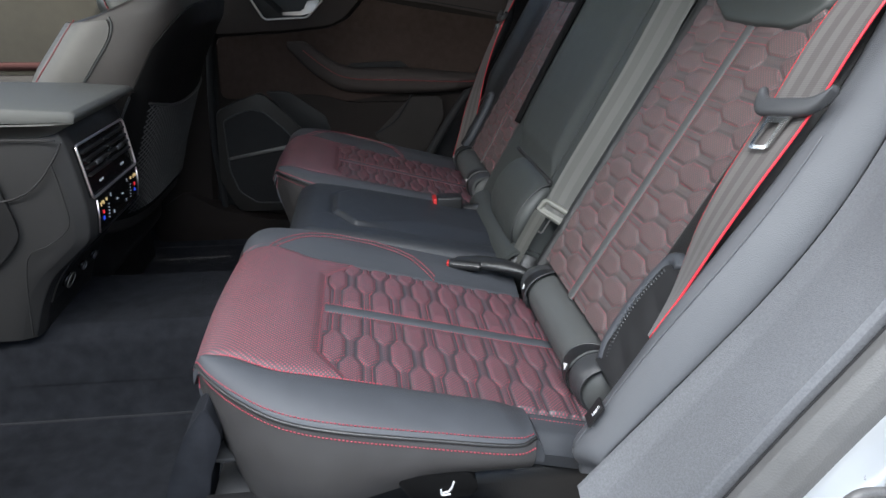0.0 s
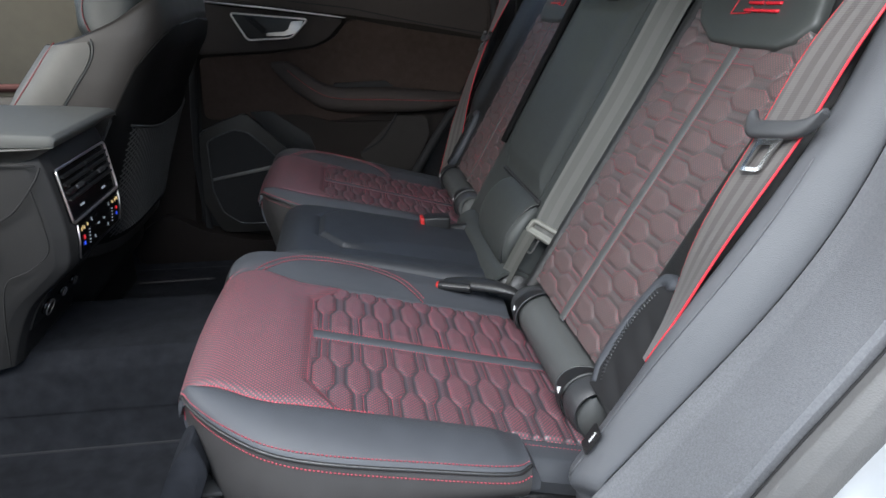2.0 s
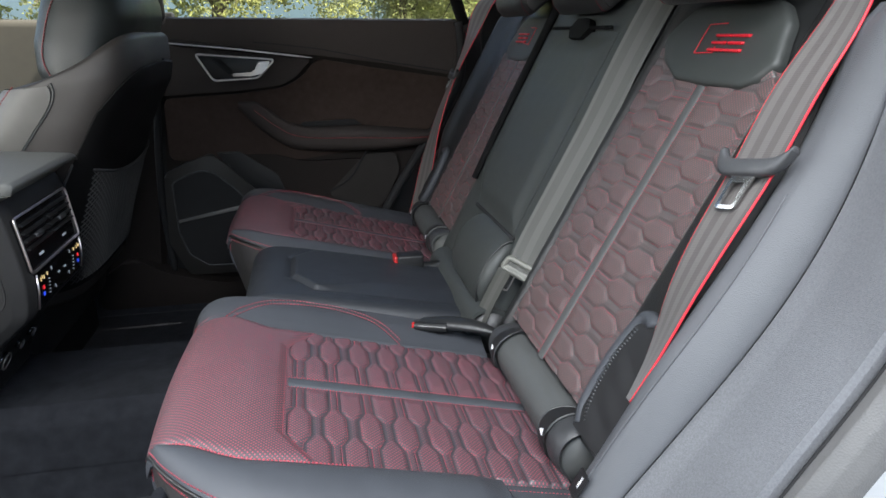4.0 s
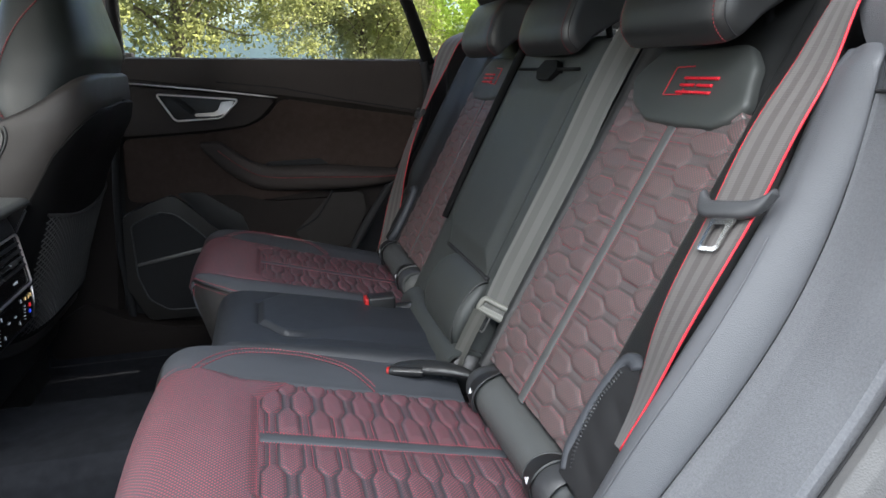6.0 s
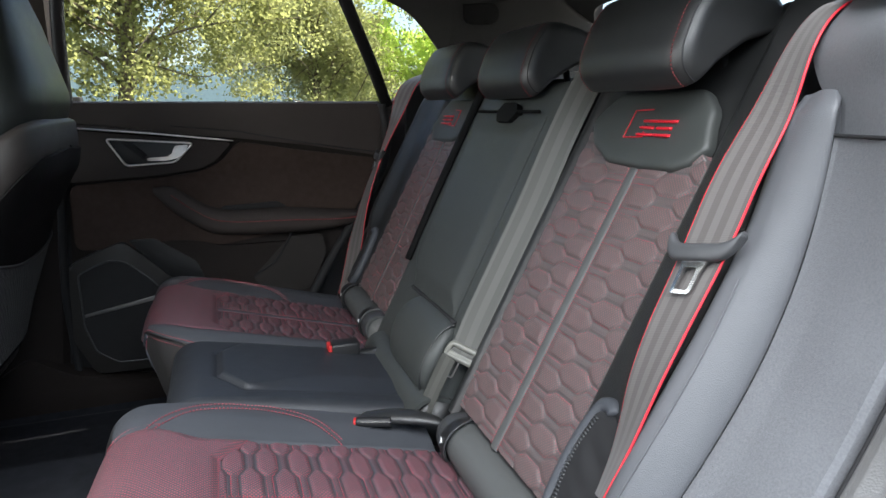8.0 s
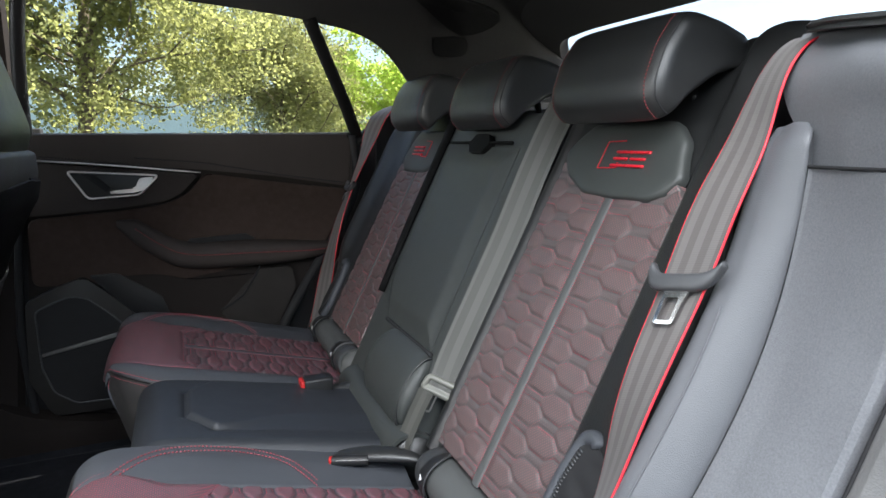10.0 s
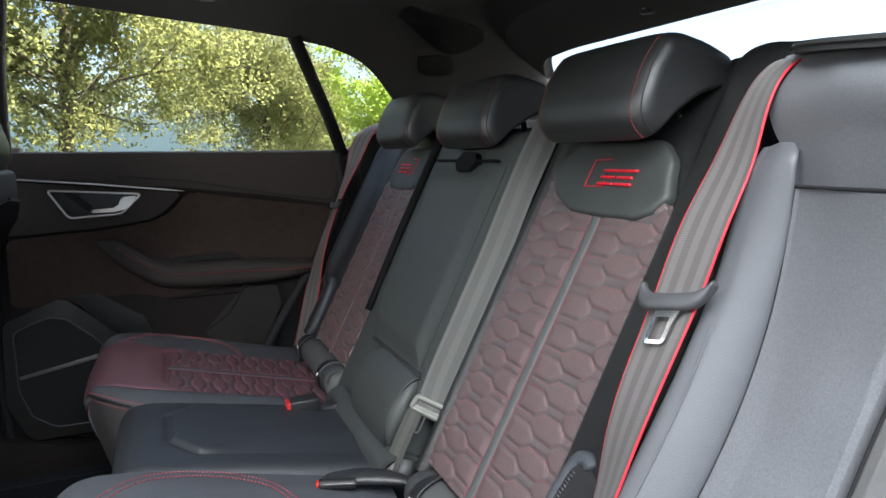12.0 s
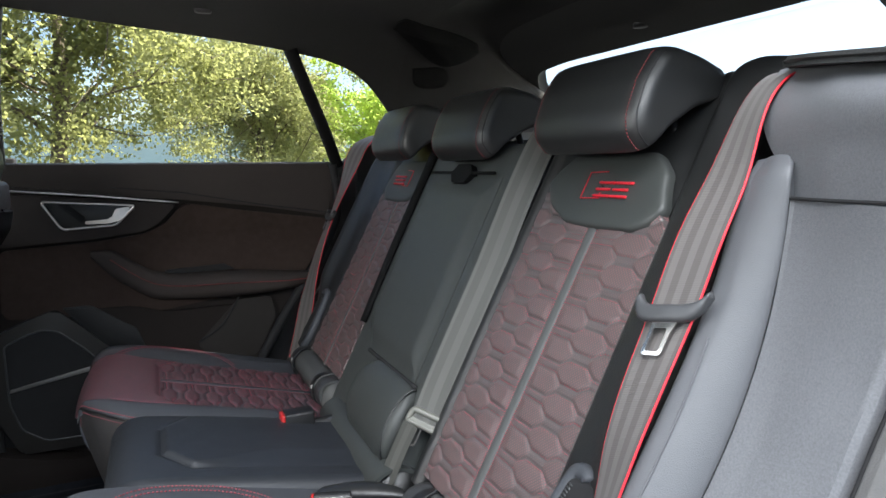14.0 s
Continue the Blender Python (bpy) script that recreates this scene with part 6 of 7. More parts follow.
# shadow in the finger gap, painted by a raised matt black plate
part("handle_shadow_gap", plate(rounded([(-0.570, 0.706), (-0.520, 0.660), (-0.510, 0.672), (-0.545, 0.706)], 0.004), 0.006, "y", YD - 0.0135, 0.001), BLACK_MATT, handle, "dark plate for the finger gap's shadow")

# armrest sweeping down from a slim grip
top_edge = spline([(-0.507, 0.587), (-0.462, 0.588), (-0.440, 0.575), (-0.370, 0.530), (-0.296, 0.517), (-0.155, 0.514), (0.007, 0.500), (0.045, 0.496)], 70)
low_edge = spline([(-0.507, 0.570), (-0.462, 0.519), (-0.418, 0.484), (-0.346, 0.450), (-0.143, 0.443), (-0.01, 0.452), (0.012, 0.456)], 70)
prou = np.interp(np.linspace(0, 1, 70), [0, 0.15, 0.4, 0.9, 1.0], [0.006, 0.022, 0.052, 0.052, 0.03])
rows = []
for k in np.linspace(0, 1, 24):
    o = prou * np.sqrt(np.maximum(0, 1 - abs(2 * k - 1) ** 3.0))
    p = top_edge * (1 - k) + low_edge * k
    rows.append(np.stack([p[:, 0], YD - 0.002 - o, p[:, 1]], 1))
arm = sheet("armrest", np.array(rows), LEATHER_DOOR, door, "black leather door armrest", thick=0.006)
q = rows[9] + np.array([0, -0.0012, 0])
stitches("stitching", [(q[6:], (0, -1, 0.4))], STITCH_DIM, arm, "dark red stitching", pitch=0.006, length=0.0048, width=0.003, height=0.0014)
part("armrest_slot", plate(rounded([(-0.335, 0.528), (-0.19, 0.534), (-0.165, 0.518), (-0.345, 0.516)], 0.004), 0.01, "y", YD - 0.012, 0.002), BLACK_MATT, door, "black grip slot above the armrest")
bump_plate("door_pocket", [(-0.56, 0.44), (-0.42, 0.44), (-0.34, 0.415), (-0.115, 0.418), (-0.06, 0.36), (-0.12, 0.25), (-0.16, 0.16), (-0.40, 0.14), (-0.48, 0.28)], YD - 0.006, 0.02, DOOR_SKIN, door, "dark vinyl lower door panel", 0.008, 0.03)
# soft shade in the hollow fold, painted as a flat black plate
bump_plate("door_fold", [(-0.580, 0.450), (-0.515, 0.450), (-0.415, 0.380), (-0.398, 0.330), (-0.465, 0.322)], YD - 0.010, 0.012, BLACK, door, "black plate for the shaded fold beside the speaker", 0.003, 0.008)
bump_plate("pocket_cover", [(-0.272, 0.318), (-0.160, 0.432), (-0.070, 0.432), (-0.060, 0.375), (-0.115, 0.270), (-0.23, 0.27)], YD - 0.009, 0.010, DOOR_GREY, door, "grey brown pocket cover", 0.004, 0.012)
tube("pocket_edge", spline([(-0.156, YD - 0.010, 0.442), (-0.178, YD - 0.010, 0.405), (-0.209, YD - 0.010, 0.361), (-0.268, YD - 0.010, 0.323)], 16), 0.003, BLACK_MATT, door, "dark pocket edge", 6)

SURROUND = material("black brown speaker surround", (0.021, 0.0195, 0.0182), 0.4, spread=0.1, bump=0.2, spec=0.4)
speaker = bump_plate("speaker_surround", [(-0.724, 0.394), (-0.655, 0.426), (-0.592, 0.449), (-0.532, 0.393), (-0.464, 0.320), (-0.455, 0.20), (-0.50, 0.09), (-0.69, 0.09), (-0.735, 0.19)], YD - 0.014, 0.03, SURROUND, door, "dark speaker surround", 0.007, 0.012)
SPK = [(-0.705, 0.369), (-0.662, 0.390), (-0.625, 0.402), (-0.590, 0.394), (-0.537, 0.345), (-0.490, 0.289), (-0.480, 0.20), (-0.53, 0.116), (-0.635, 0.118), (-0.683, 0.154), (-0.704, 0.223)]
bump_plate("speaker_grille", SPK, YD - 0.0155, 0.004, BLACK_MATT, speaker, "black speaker cloth", 0.001, 0.012)
tube("speaker_ring", [(x, YD - 0.016, z) for x, z in rounded(SPK, 0.012, 6)], 0.0022, BLACK_SLIDE, speaker, "slim grey speaker ring", 8, closed=True)
bar = [(-0.700, 0.253), (-0.49, 0.292), (-0.488, 0.304), (-0.700, 0.261)]
part("speaker_bar", plate(bar, 0.006, "y", YD - 0.021, 0.001), STEEL_DULL, speaker, "dull aluminium speaker bar")
tube("door_gasket", [(x, YD + 0.01, z) for x, z in rounded([(-0.735, 0.06), (-0.745, 0.30), (-0.735, 0.45), (-0.707, 0.70), (-0.692, 0.80)], 0.02, 6)][1:-1], 0.010, BLACK_MATT, door, "black rubber door gasket", 8)
rear_gasket = spline([(0.118, YD - 0.012, 0.80), (0.126, YD - 0.012, 0.66), (0.07, YD - 0.012, 0.535), (-0.02, YD - 0.012, 0.40), (-0.095, YD - 0.012, 0.275), (-0.16, YD - 0.01, 0.15)], 40)
tube("door_gasket", rear_gasket, 0.013, BLACK_MATT, door, "black rubber door gasket", 8)

# window of the far door and quarter window, with frames leaning inwards
def leaning(points, dy=0.0):
    return [(x, float(lean(z)) + dy, z) for x, z in points]


def frame_tube(name, pts, r, mat, parent, label, dy=0.0, flat=1.0, n=40):
    return tube(name, leaning(spline(pts, n), dy), r, mat, parent, label, 10, flat=flat)


window_frame = thing("window_1", (-0.3, 1.40, 0.95), "far rear door window with black frame", "window", kind="structure")
frame_tube("window_sill", [(-0.69, 0.800), (0.115, 0.800)], 0.008, BLACK_SLIDE, window_frame, "dark sill seal", -0.002)
frame_tube("front_post", [(-0.682, 0.79), (-0.672, 0.90), (-0.655, 1.02), (-0.630, 1.14)], 0.015, BLACK, window_frame, "black front window post")
frame_tube("rear_post", [(0.136, 0.795), (0.088, 0.895), (0.040, 0.985), (-0.016, 1.09)], 0.0205, SHELL, window_frame, "black rear window post", flat=0.8)
GLASS = bpy.data.materials.new("window glass")
GLASS.use_nodes = True
gb = GLASS.node_tree.nodes["Principled BSDF"]
gb.inputs["Transmission Weight"].default_value, gb.inputs["Roughness"].default_value, gb.inputs["IOR"].default_value = 1.0, 0.0, 1.0
gb.inputs["Base Color"].default_value = (0.93, 0.96, 0.95, 1)


def pane(name, outline, parent):
    bm = bmesh.new()
    f = bm.faces.new([bm.verts.new(p) for p in outline])
    g = bmesh.ops.extrude_face_region(bm, geom=[f])
    bmesh.ops.translate(bm, verts=[v for v in g["geom"] if isinstance(v, bmesh.types.BMVert)], vec=(0, 0.004, 0))
    ob = part(name, bm, GLASS, parent, "clear glass", smooth=False)
    return ob


pane("glass_pane", leaning([(-0.68, 0.79), (0.135, 0.79), (0.04, 0.985), (-0.02, 1.10), (-0.30, 1.13), (-0.64, 1.16)], 0.02), window_frame)
quarter_window = thing("window_2", (0.15, 1.38, 0.95), "small quarter window behind the far rear door", "window", kind="structure")
QW = [(0.150, 0.812), (0.090, 0.940), (0.022, 1.082), (0.099, 1.067), (0.181, 1.032), (0.275, 0.947), (0.302, 0.900), (0.218, 0.862)]
pane("glass_pane", leaning(QW, 0.02), quarter_window)

# same trim as the near side; its shade is painted by a darker material
far_quarter = thing("trim", (0.2, 1.44, 0.83), "trim below the far quarter window, shade in its dark colour", "trim", kind="structure")
bm = bmesh.new()
f = bm.faces.new([bm.verts.new(p) for p in leaning([(0.118, 0.785), (0.152, 0.810), (0.218, 0.860), (0.306, 0.898), (0.36, 0.87), (0.24, 0.77), (0.13, 0.77)], -0.004)])
g = bmesh.ops.extrude_face_region(bm, geom=[f])
bmesh.ops.translate(bm, verts=[v for v in g["geom"] if isinstance(v, bmesh.types.BMVert)], vec=(0, 0.03, 0))
bmesh.ops.recalc_face_normals(bm, faces=bm.faces)
part("quarter_trim", bm, TRIM_DARK, far_quarter, "dark grained trim", smooth=False)

# inner roof side, quarter trim and roof lining
TOP_EDGE = spline([(-2.1, 1.10), (-1.4, 1.15), (-0.75, 1.142), (-0.622, 1.133), (-0.413, 1.117), (-0.17, 1.10), (-0.041, 1.088), (0.016, 1.080), (0.099, 1.065), (0.181, 1.030), (0.275, 0.945), (0.305, 0.895)], 120)
lining = thing("ceiling", (-0.3, 0.75, 1.15), "black cloth roof lining", "ceiling", kind="structure")
MID_Z = np.interp(TOP_EDGE[:, 0], [-2.1, -1.2, -0.5, 0.0, 0.30], [1.16, 1.25, 1.24, 1.20, 1.16])
rows = []
for k in np.linspace(0, 1, 60):
    y = 1.5 - k * 1.5
    sgn = abs(2 * k - 1)
    zz = TOP_EDGE[:, 1]
    ye = lean(zz)
    yv = 0.75 + (ye - 0.75) * (1 - 2 * k)
    yv = yv - 0.045 * smooth(0.08, 0.2, TOP_EDGE[:, 0]) * smooth(0.75, 1.0, k)
    z = zz + (MID_Z - zz) * (1 - sgn ** np.interp(TOP_EDGE[:, 0], [-0.1, 0.26], [3.2, 9.0]))
    rows.append(np.stack([TOP_EDGE[:, 0], yv, z], 1))
LIN = np.array(rows)
sheet("roof_cloth", LIN, HEADLINER, lining, "black cloth", thick=-0.02)
sheet("outer_roof", LIN + np.array([0, 0, 0.06]), SILVER, lining, "silver painted roof skin", thick=0.004)

# rear slope of the lining down to the tailgate, round the rear window
hatch = thing("tailgate", (0.7, 0.75, 1.0), "black lined tailgate round the rear window", "tailgate", kind="structure")
RW = rounded([(0.165, 0.0), (0.125, 0.10), (0.20, 0.238), (0.36, 0.258), (1.16, 0.260), (1.34, 0.252), (1.465, 0.20), (1.44, 0.10), (1.36, 0.0)], 0.05, 8)
def slope(y, t, out=0.0):
    """Points of the tailgate: t 0.25 is the upper edge of the window, 0 its foot."""
    x = 1.22 - 1.92 * t
    return (x + out, y, 0.84 + 0.92 * t)
outer_line = []
for y, t in RW:
    d = np.array([y - 0.75, t - 0.13])
    big = np.array([0.75 + d[0] * 1.12, 0.13 + d[1] * 1.75])
    outer_line.append(big)
inner_pts = np.array([slope(y, t) for y, t in RW + RW[:1]])
outer_pts = np.array([slope(y, t) for y, t in outer_line + outer_line[:1]])
mid_pts = inner_pts * 0.7 + outer_pts * 0.3 + np.array([-0.03, 0, 0.0])
sheet("tailgate_lining", np.array([inner_pts + np.array([0.03, 0, 0.02]), inner_pts, mid_pts, outer_pts]), HEADLINER_GREY, hatch, "dark cloth and plastic window surround", thick=0.01)
rear_glass = pane("glass_pane", [slope(y, t, 0.03) for y, t in RW], hatch)
rear_glass.visible_shadow = False
# closing panels between roof, sides and tailgate
close = thing("wall_rear", (0.5, 0.75, 1.0), "black rear side and roof panels", "panel", kind="structure")
roof_end = LIN[:, -1]
n_up = len(roof_end)
link = []
top_line = np.array([slope(y, t) for y, t in [(1.42, 0.06), (1.44, 0.15), (1.40, 0.27), (1.25, 0.325), (1.0, 0.34), (0.75, 0.342), (0.5, 0.34), (0.25, 0.325), (0.10, 0.27), (0.06, 0.15), (0.08, 0.06)]])
top_line = spline(top_line, n_up)
for k in np.linspace(0, 1, 24):
    p = roof_end * (1 - k) + top_line * k
    p[:, 2] += 0.03 * math.sin(math.pi * k) * (1 - np.abs(np.linspace(-1, 1, n_up)) ** 4)
    link.append(p)
sheet("rear_roof", np.array(link), HEADLINER, close, "black cloth rear roof", thick=0.02)
for side in (0, 1):
    flip = (lambda y: 1.5 - y) if side else (lambda y: y)
    pts = []
    a = spline([(0.305, 1.416, 0.895), (0.225, 1.432, 0.864), (0.19, 1.45, 0.815), (0.19, 1.47, 0.70), (0.17, 1.48, 0.60), (0.02, 1.49, 0.35), (-0.04, 1.49, 0.20)], 40)
    b = spline([(1.05, 1.42, 0.90), (1.05, 1.42, 0.86), (1.05, 1.43, 0.80), (1.05, 1.43, 0.7), (1.05, 1.43, 0.55), (1.05, 1.43, 0.35), (1.05, 1.43, 0.20)], 40)
    rows = np.array([a * (1 - k) + b * k + np.array([0, 0.0, 0.0]) for k in np.linspace(0, 1, 20)])
    rows[..., 1] = flip(rows[..., 1])
    sheet("boot_side", rows, TRIM_DARK, close, "dark grey boot side trim", thick=0.02)
part("quarter_inner", rounded_box((-0.25, 1.505, -0.05), (0.40, 1.535, 0.795), 0.004), BLACK_MATT, close, "black body panel behind the door gap")
part("tail_panel", rounded_box((1.16, 0.02, 0.2), (1.26, 1.48, 0.84), 0.02), TRIM_DARK, close, "dark grey tailgate lining")
tube("roof_knob", [(0.655, 0.80, 1.115), (0.655, 0.80, 1.095)], 0.016, BLACK, hatch, "small black knob on the lining", 16)
def roof_fitting(name, corners, off, mat, label):
    """A flat dark fitting let into the lining, its corners given on the cloth."""
    q = np.array(corners, float)
    n = np.cross(q[1] - q[0], q[3] - q[0])
    n *= np.sign(-n[1]) / np.linalg.norm(n)
    m = q.mean(0)
    soft = spline(np.vstack([m + (q - m) * 0.97, m + (q[:1] - m) * 0.97])[[0, 1, 2, 3, 4]], 24)
    rows = [soft - n * 0.01, soft + n * off, m + (soft - m) * 0.92 + n * (off + 0.003), m + (soft - m) * 0.3 + n * (off + 0.002), m + (soft - m) * 0.02 + n * (off + 0.002)]
    return sheet(name, np.array(rows), mat, lining, label, thick=0.002)


roof_fitting("boot_lamp", [(0.326, 1.345, 1.066), (0.427, 1.348, 1.072), (0.439, 1.374, 1.025), (0.347, 1.372, 1.020)], 0.003, SHELL, "black boot lamp in the lining")
roof_fitting("belt_outlet", [(0.228, 1.238, 1.146), (0.257, 1.185, 1.159), (0.525, 1.304, 1.128), (0.418, 1.344, 1.075)], 0.003, SHELL, "black belt outlet cover in the lining")
rail_path = np.array([(x, 1.5 - float(lean(z)) - 0.03, z + 0.01) for x, z in TOP_EDGE])
tube("cant_rail", rail_path[20:112], 0.075, HEADLINER, lining, "black lined roof rail over the open door", 12, flat=0.5)
part("roof_handle", rounded_box((-0.245, 1.235, 1.142), (-0.205, 1.275, 1.165), 0.008), BLACK, lining, "black coat hook on the roof side")

# far B pillar and front door
pillar = thing("pillar", (-0.76, 1.47, 0.6), "dark trim of the pillar between far doors", "pillar", kind="structure")
P = np.array([[(x, float(lean(z)) + 0.012 + d, z) for x, d in ((-0.94 + 0.13 * (z - 0.2), 0.05), (-0.925 + 0.13 * (z - 0.2), 0.0), (-0.84 + 0.13 * (z - 0.2), -0.012), (-0.765 + 0.10 * (z - 0.2), 0.0), (-0.745 + 0.08 * (z - 0.2), 0.04))] for z in np.linspace(-0.02, 1.15, 40)])
sheet("pillar_trim", P, DOOR_SKIN, pillar, "dark vinyl pillar trim", thick=-0.01)
part("sill_trim", plate(rounded([(-0.95, 0.0), (-0.93, 0.10), (-0.84, 0.16), (-0.74, 0.10), (-0.60, 0.065), (-0.45, 0.06), (-0.44, -0.02)], 0.03), 0.10, "y", 1.43, 0.012, 3), DOOR_SKIN, pillar, "dark sill trim")
part("pillar_inner", rounded_box((-0.86, 1.495, -0.05), (-0.655, 1.53, 0.82), 0.004), BLACK_MATT, pillar, "black body panel behind the door gap")
fdoor = thing("door_2", (-1.4, 1.47, 0.5), "grey front door lining with red accent beyond the seat", "car door", kind="structure")
part("door_shell", rounded_box((-2.0, 1.47, 0.10), (-0.95, 1.55, 0.80), 0.02), DOOR_OLIVE, fdoor, "grey vinyl door lining")
part("accent_band", rounded_box((-1.9, 1.445, 0.512), (-0.98, 1.48, 0.532), 0.01), DOOR_RED, fdoor, "dark red accent band")
part("armrest", rounded_box((-1.9, 1.40, 0.42), (-0.98, 1.48, 0.50), 0.02), CONSOLE, fdoor, "black leather armrest")
near_door = thing("door_3", (-1.4, 0.02, 0.5), "grey front door lining on the driver's side", "car door", kind="structure")
part("door_shell", rounded_box((-2.0, -0.05, 0.10), (-0.95, 0.03, 0.80), 0.02), PAD_DARK, near_door, "grey vinyl door lining")
near_pillar = thing("pillar", (-0.9, 0.03, 0.6), "dark trim of the pillar between near doors", "pillar", kind="structure")
P = np.array([[(x - 0.06, 1.5 - float(lean(z)) - 0.012 - d, z) for x, d in ((-0.94 + 0.13 * (z - 0.2), 0.05), (-0.925 + 0.13 * (z - 0.2), 0.0), (-0.84 + 0.13 * (z - 0.2), -0.012), (-0.80 + 0.10 * (z - 0.2), 0.03))] for z in np.linspace(-0.02, 1.15, 40)])
sheet("pillar_trim", P, DOOR_SKIN, near_pillar, "dark vinyl pillar trim", thick=0.01)
shell = thing("body_side", (-0.3, 1.6, 0.4), "silver painted outer body side", "body panel", kind="structure")
part("outer_panel", plate(rounded([(-2.3, -0.2), (-2.3, 0.78), (0.35, 0.80), (1.3, 0.84), (1.3, 0.0), (0.6, -0.2)], 0.05), 0.05, "y", 1.56, 0.01, 2), SILVER, shell, "silver paint")
front_wall = thing("wall_front", (-2.1, 0.75, 0.5), "dark dashboard closing the cabin towards the windscreen", "dashboard", kind="structure")
part("dashboard", rounded_box((-2.3, 0.0, 0.0), (-1.95, 1.5, 0.72), 0.06, 4), BLACK_SLIDE, front_wall, "dark grey dashboard")

# ---- outdoors ----
GROUND = material("grey asphalt", (0.075, 0.075, 0.077), 0.95, spread=0.4, scale=3.0, coarse=0.3)
LEAF = [material("oak leaves olive", (0.165, 0.175, 0.068), 0.75, spread=0.4, scale=1.5, coarse=0.4), material("bright green leaves", (0.40, 0.52, 0.10), 0.75, spread=0.35, scale=1.5, coarse=0.4), material("pale olive leaves", (0.25, 0.26, 0.12), 0.75, spread=0.4, scale=1.5, coarse=0.4)]
for m in LEAF:
    b = m.node_tree.nodes["Principled BSDF"]
    b.inputs["Subsurface Weight"].default_value = 0.0
    t = m.node_tree.nodes.new("ShaderNodeBsdfTranslucent")
    t.inputs["Color"].default_value = {0: (0.52, 0.54, 0.20, 1), 1: (0.62, 0.74, 0.18, 1), 2: (0.46, 0.48, 0.19, 1)}[LEAF.index(m)]
    b.inputs["Specular IOR Level"].default_value = 0.2
    mx = m.node_tree.nodes.new("ShaderNodeMixShader")
    mx.inputs["Fac"].default_value = 0.42
    out = m.node_tree.nodes["Material Output"]
    m.node_tree.links.new(b.outputs["BSDF"], mx.inputs[1])
    m.node_tree.links.new(t.outputs["BSDF"], mx.inputs[2])
    m.node_tree.links.new(mx.outputs["Shader"], out.inputs["Surface"])
BARK = material("grey brown bark", (0.12, 0.095, 0.062), 0.9, spread=0.4, scale=12, bump=1.0, bump_scale=30)
# distance haze over the wooded hills is put into this blue base colour
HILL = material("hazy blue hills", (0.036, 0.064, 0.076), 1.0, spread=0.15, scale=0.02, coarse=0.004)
ground = new("ground")
ground = mesh_part("ground", [(-2500, -2500, -0.5), (2500, -2500, -0.5), (2500, 2500, -0.5), (-2500, 2500, -0.5)], [(0, 1, 2, 3)], GROUND, None)
tagged(ground, "grey asphalt ground stretching to the hills", "ground", kind="structure")
for o in [o for o in bpy.data.objects if o.name.startswith("ground") and o.data is None]:
    bpy.data.objects.remove(o)
ground.name = "ground"

rng = np.random.default_rng(7)
hx = np.linspace(-1500, 1500, 90)
ridge = 57 + 5 * np.sin(hx / 170 + 1.0) + 4 * np.sin(hx / 61) + 2 * np.sin(hx / 23)
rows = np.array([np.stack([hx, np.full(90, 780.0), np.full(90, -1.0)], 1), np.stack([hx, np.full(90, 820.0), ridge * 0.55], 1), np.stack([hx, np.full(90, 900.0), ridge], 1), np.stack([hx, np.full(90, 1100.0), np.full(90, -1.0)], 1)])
# hill ridge whose haze is painted, not scattered by air
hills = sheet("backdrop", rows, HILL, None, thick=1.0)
tagged(hills, "far wooded hills, distance haze in their blue colour", "hills", kind="structure")


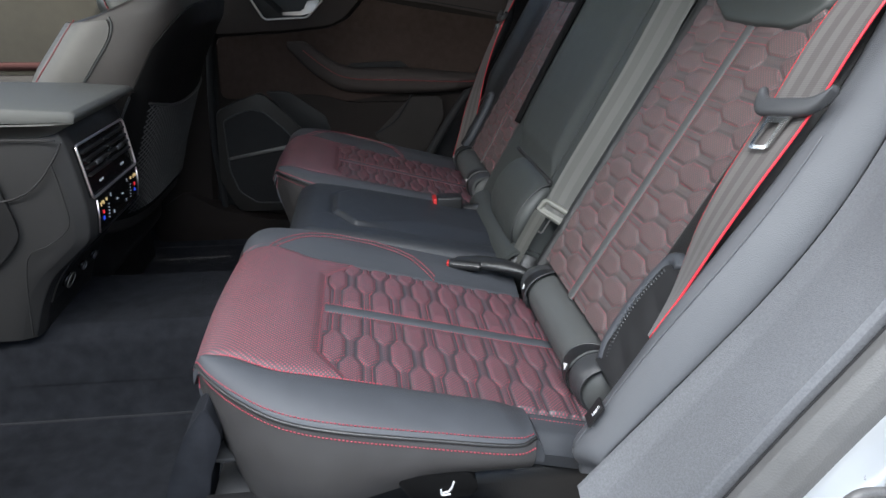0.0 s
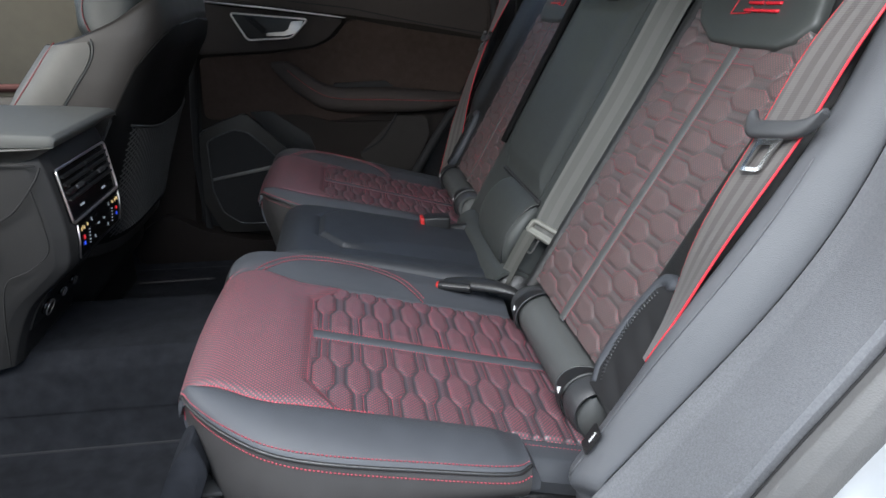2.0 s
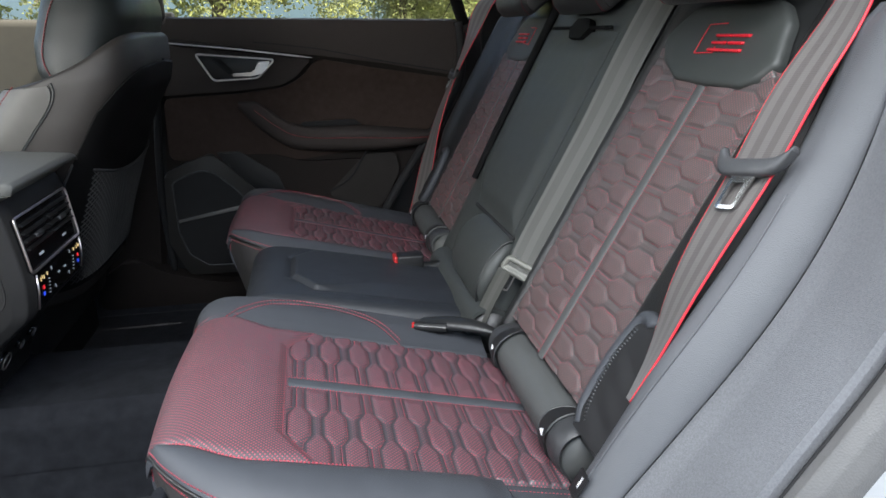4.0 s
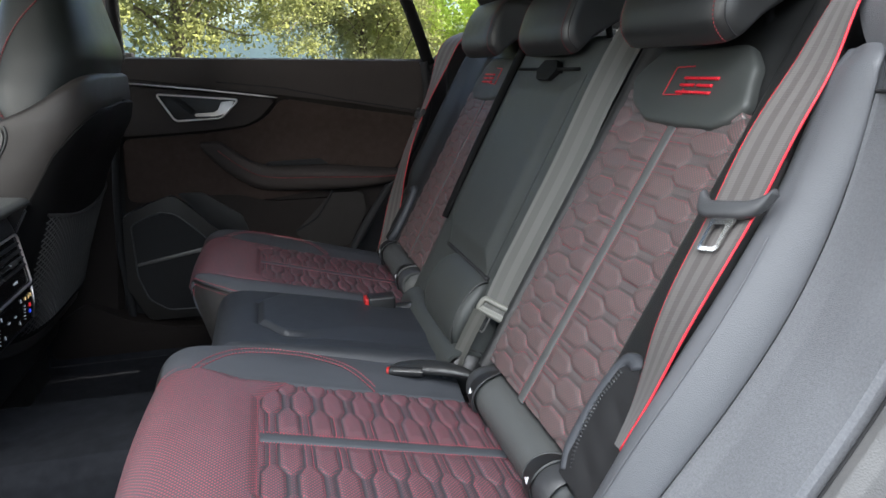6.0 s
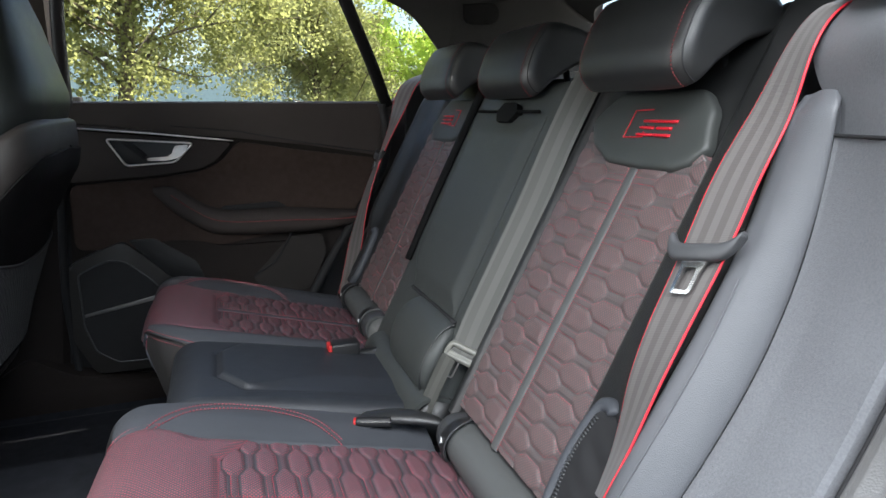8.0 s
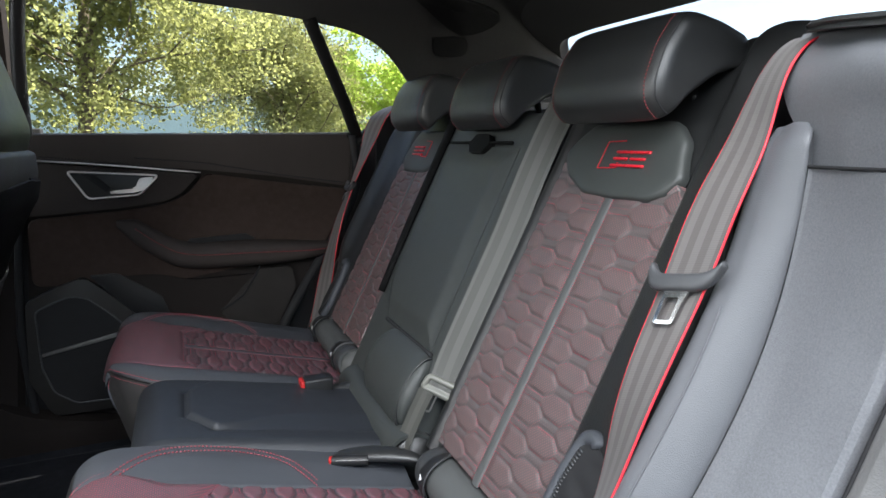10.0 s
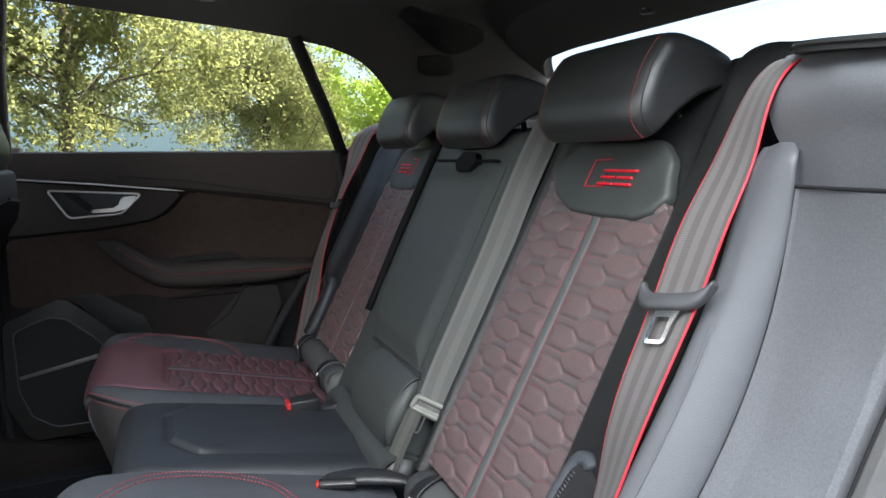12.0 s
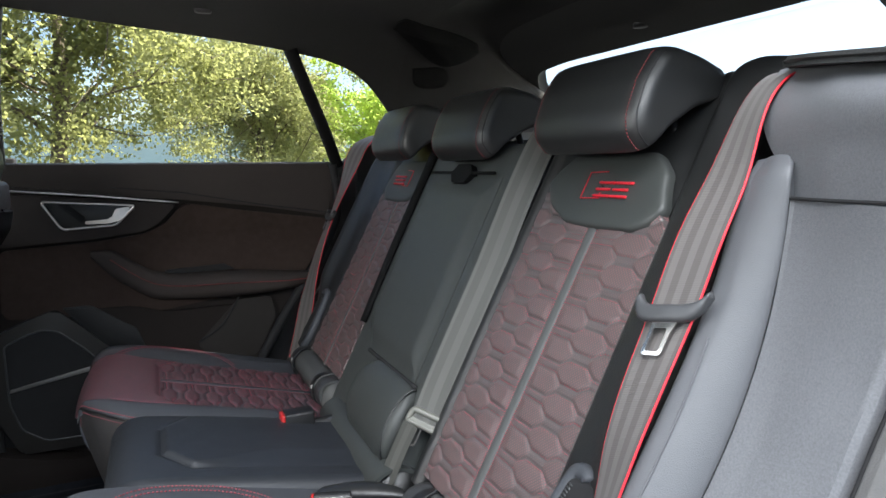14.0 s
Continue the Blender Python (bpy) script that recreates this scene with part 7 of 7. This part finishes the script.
def tree(x, y, height, spread, leaves, leaf_size, mat, label, low=0.8, seed=1, dens=26, thin=0.6, fork=0.32):
    """Tapered trunk, forking limbs, and a crown of separate small leaves in loose clumps."""
    r = np.random.default_rng(seed)
    t = thing("tree", (x, y, -0.5), label, "tree", "trees beside the car")
    base = np.array([x, y, -0.5])
    trunk = spline([base, base + (0.1, 0.05, height * 0.18), base + (0.25, -0.05, height * 0.36), base + (0.2, 0.1, height * 0.6)], 24)
    tube("trunk", trunk, np.linspace(0.115, 0.05, 24), BARK, t, "rough grey brown trunk", 12)
    tips = []
    for k in range(dens):
        f = r.uniform(fork, 1.0)
        start = trunk[int(f * 23)]
        a = r.uniform(0, 2 * math.pi)
        reach = spread * r.uniform(0.45, 1.0) * (1.15 - 0.5 * abs(f - 0.5))
        lift = r.uniform(0.0, 0.45) * height * (0.35 + 0.4 * f)
        end = start + np.array([math.cos(a) * reach, math.sin(a) * reach, lift])
        mid = (start + end) / 2 + r.normal(0, 0.2, 3) + (0, 0, 0.25)
        limb = spline([start, mid, end], 14)
        tube("limb", limb, np.linspace(r.uniform(0.012, 0.028), 0.005, 14), BARK, t, "", 7)
        tips.append(limb[4:])
        for _ in range(3):
            q = limb[r.integers(5, 13)]
            e = q + r.normal(0, 0.55, 3) + (0, 0, -0.15)
            tw = spline([q, (q + e) / 2 + r.normal(0, 0.1, 3), e], 8)
            tube("twig", tw, np.linspace(0.011, 0.003, 8), BARK, t, "", 5)
            tips.append(tw)
    pts = np.vstack(tips)
    clump = pts[r.integers(0, len(pts), leaves // 110)] + r.normal(0, 0.14, (leaves // 110, 3))
    c = clump[r.integers(0, len(clump), leaves)] + r.normal(0, 1, (leaves, 3)) * r.uniform(0.05, 0.14, (leaves, 1))
    c = c[(c[:, 2] > low - 0.5) & ((c[:, 2] > 1.7) | (r.uniform(0, 1, len(c)) < thin))]
    nl = len(c)
    u = r.normal(0, 1, (nl, 3))
    u /= np.linalg.norm(u, axis=1, keepdims=True)
    v = np.cross(u, r.normal(0, 1, (nl, 3)))
    v /= np.linalg.norm(v, axis=1, keepdims=True)
    sz = leaf_size * r.uniform(0.6, 1.3, nl)[:, None]
    n = np.cross(u, v)
    verts = np.stack([c - u * sz, c + v * sz * 0.66 + n * sz * 0.12, c + u * sz, c - v * sz * 0.66 + n * sz * 0.12], 1).reshape(-1, 3)
    faces = [(4 * i, 4 * i + 1, 4 * i + 2, 4 * i + 3) for i in range(nl)]
    crown = mesh_part("crown", verts, faces, mat, t, "loose crown of small leaves", smooth=False)
    crown["kind"] = "stuff"
    return t


tree(-1.52, 8.6, 6.5, 2.5, 92000, 0.026, LEAF[0], "old oak with sparse olive green leaves", 0.0, 3, 38, 1.0, 0.40)
tree(1.35, 12.5, 4.6, 1.65, 74000, 0.027, LEAF[2], "dense olive green oak", -0.4, 5, 30)
tree(2.9, 15.5, 4.3, 1.2, 44000, 0.034, LEAF[2], "rounded olive green tree", -0.4, 8, 26)
tree(3.9, 11.0, 4.6, 1.6, 60000, 0.034, LEAF[1], "bright sunlit green tree", -0.4, 11, 28)
tree(-5.0, 14.0, 6.0, 2.6, 26000, 0.044, LEAF[0], "olive green oak further off", -0.4, 14, 26)
tree(13.0, 16.5, 5.0, 2.2, 12000, 0.055, LEAF[1], "green tree behind the car", -0.4, 21, 24)
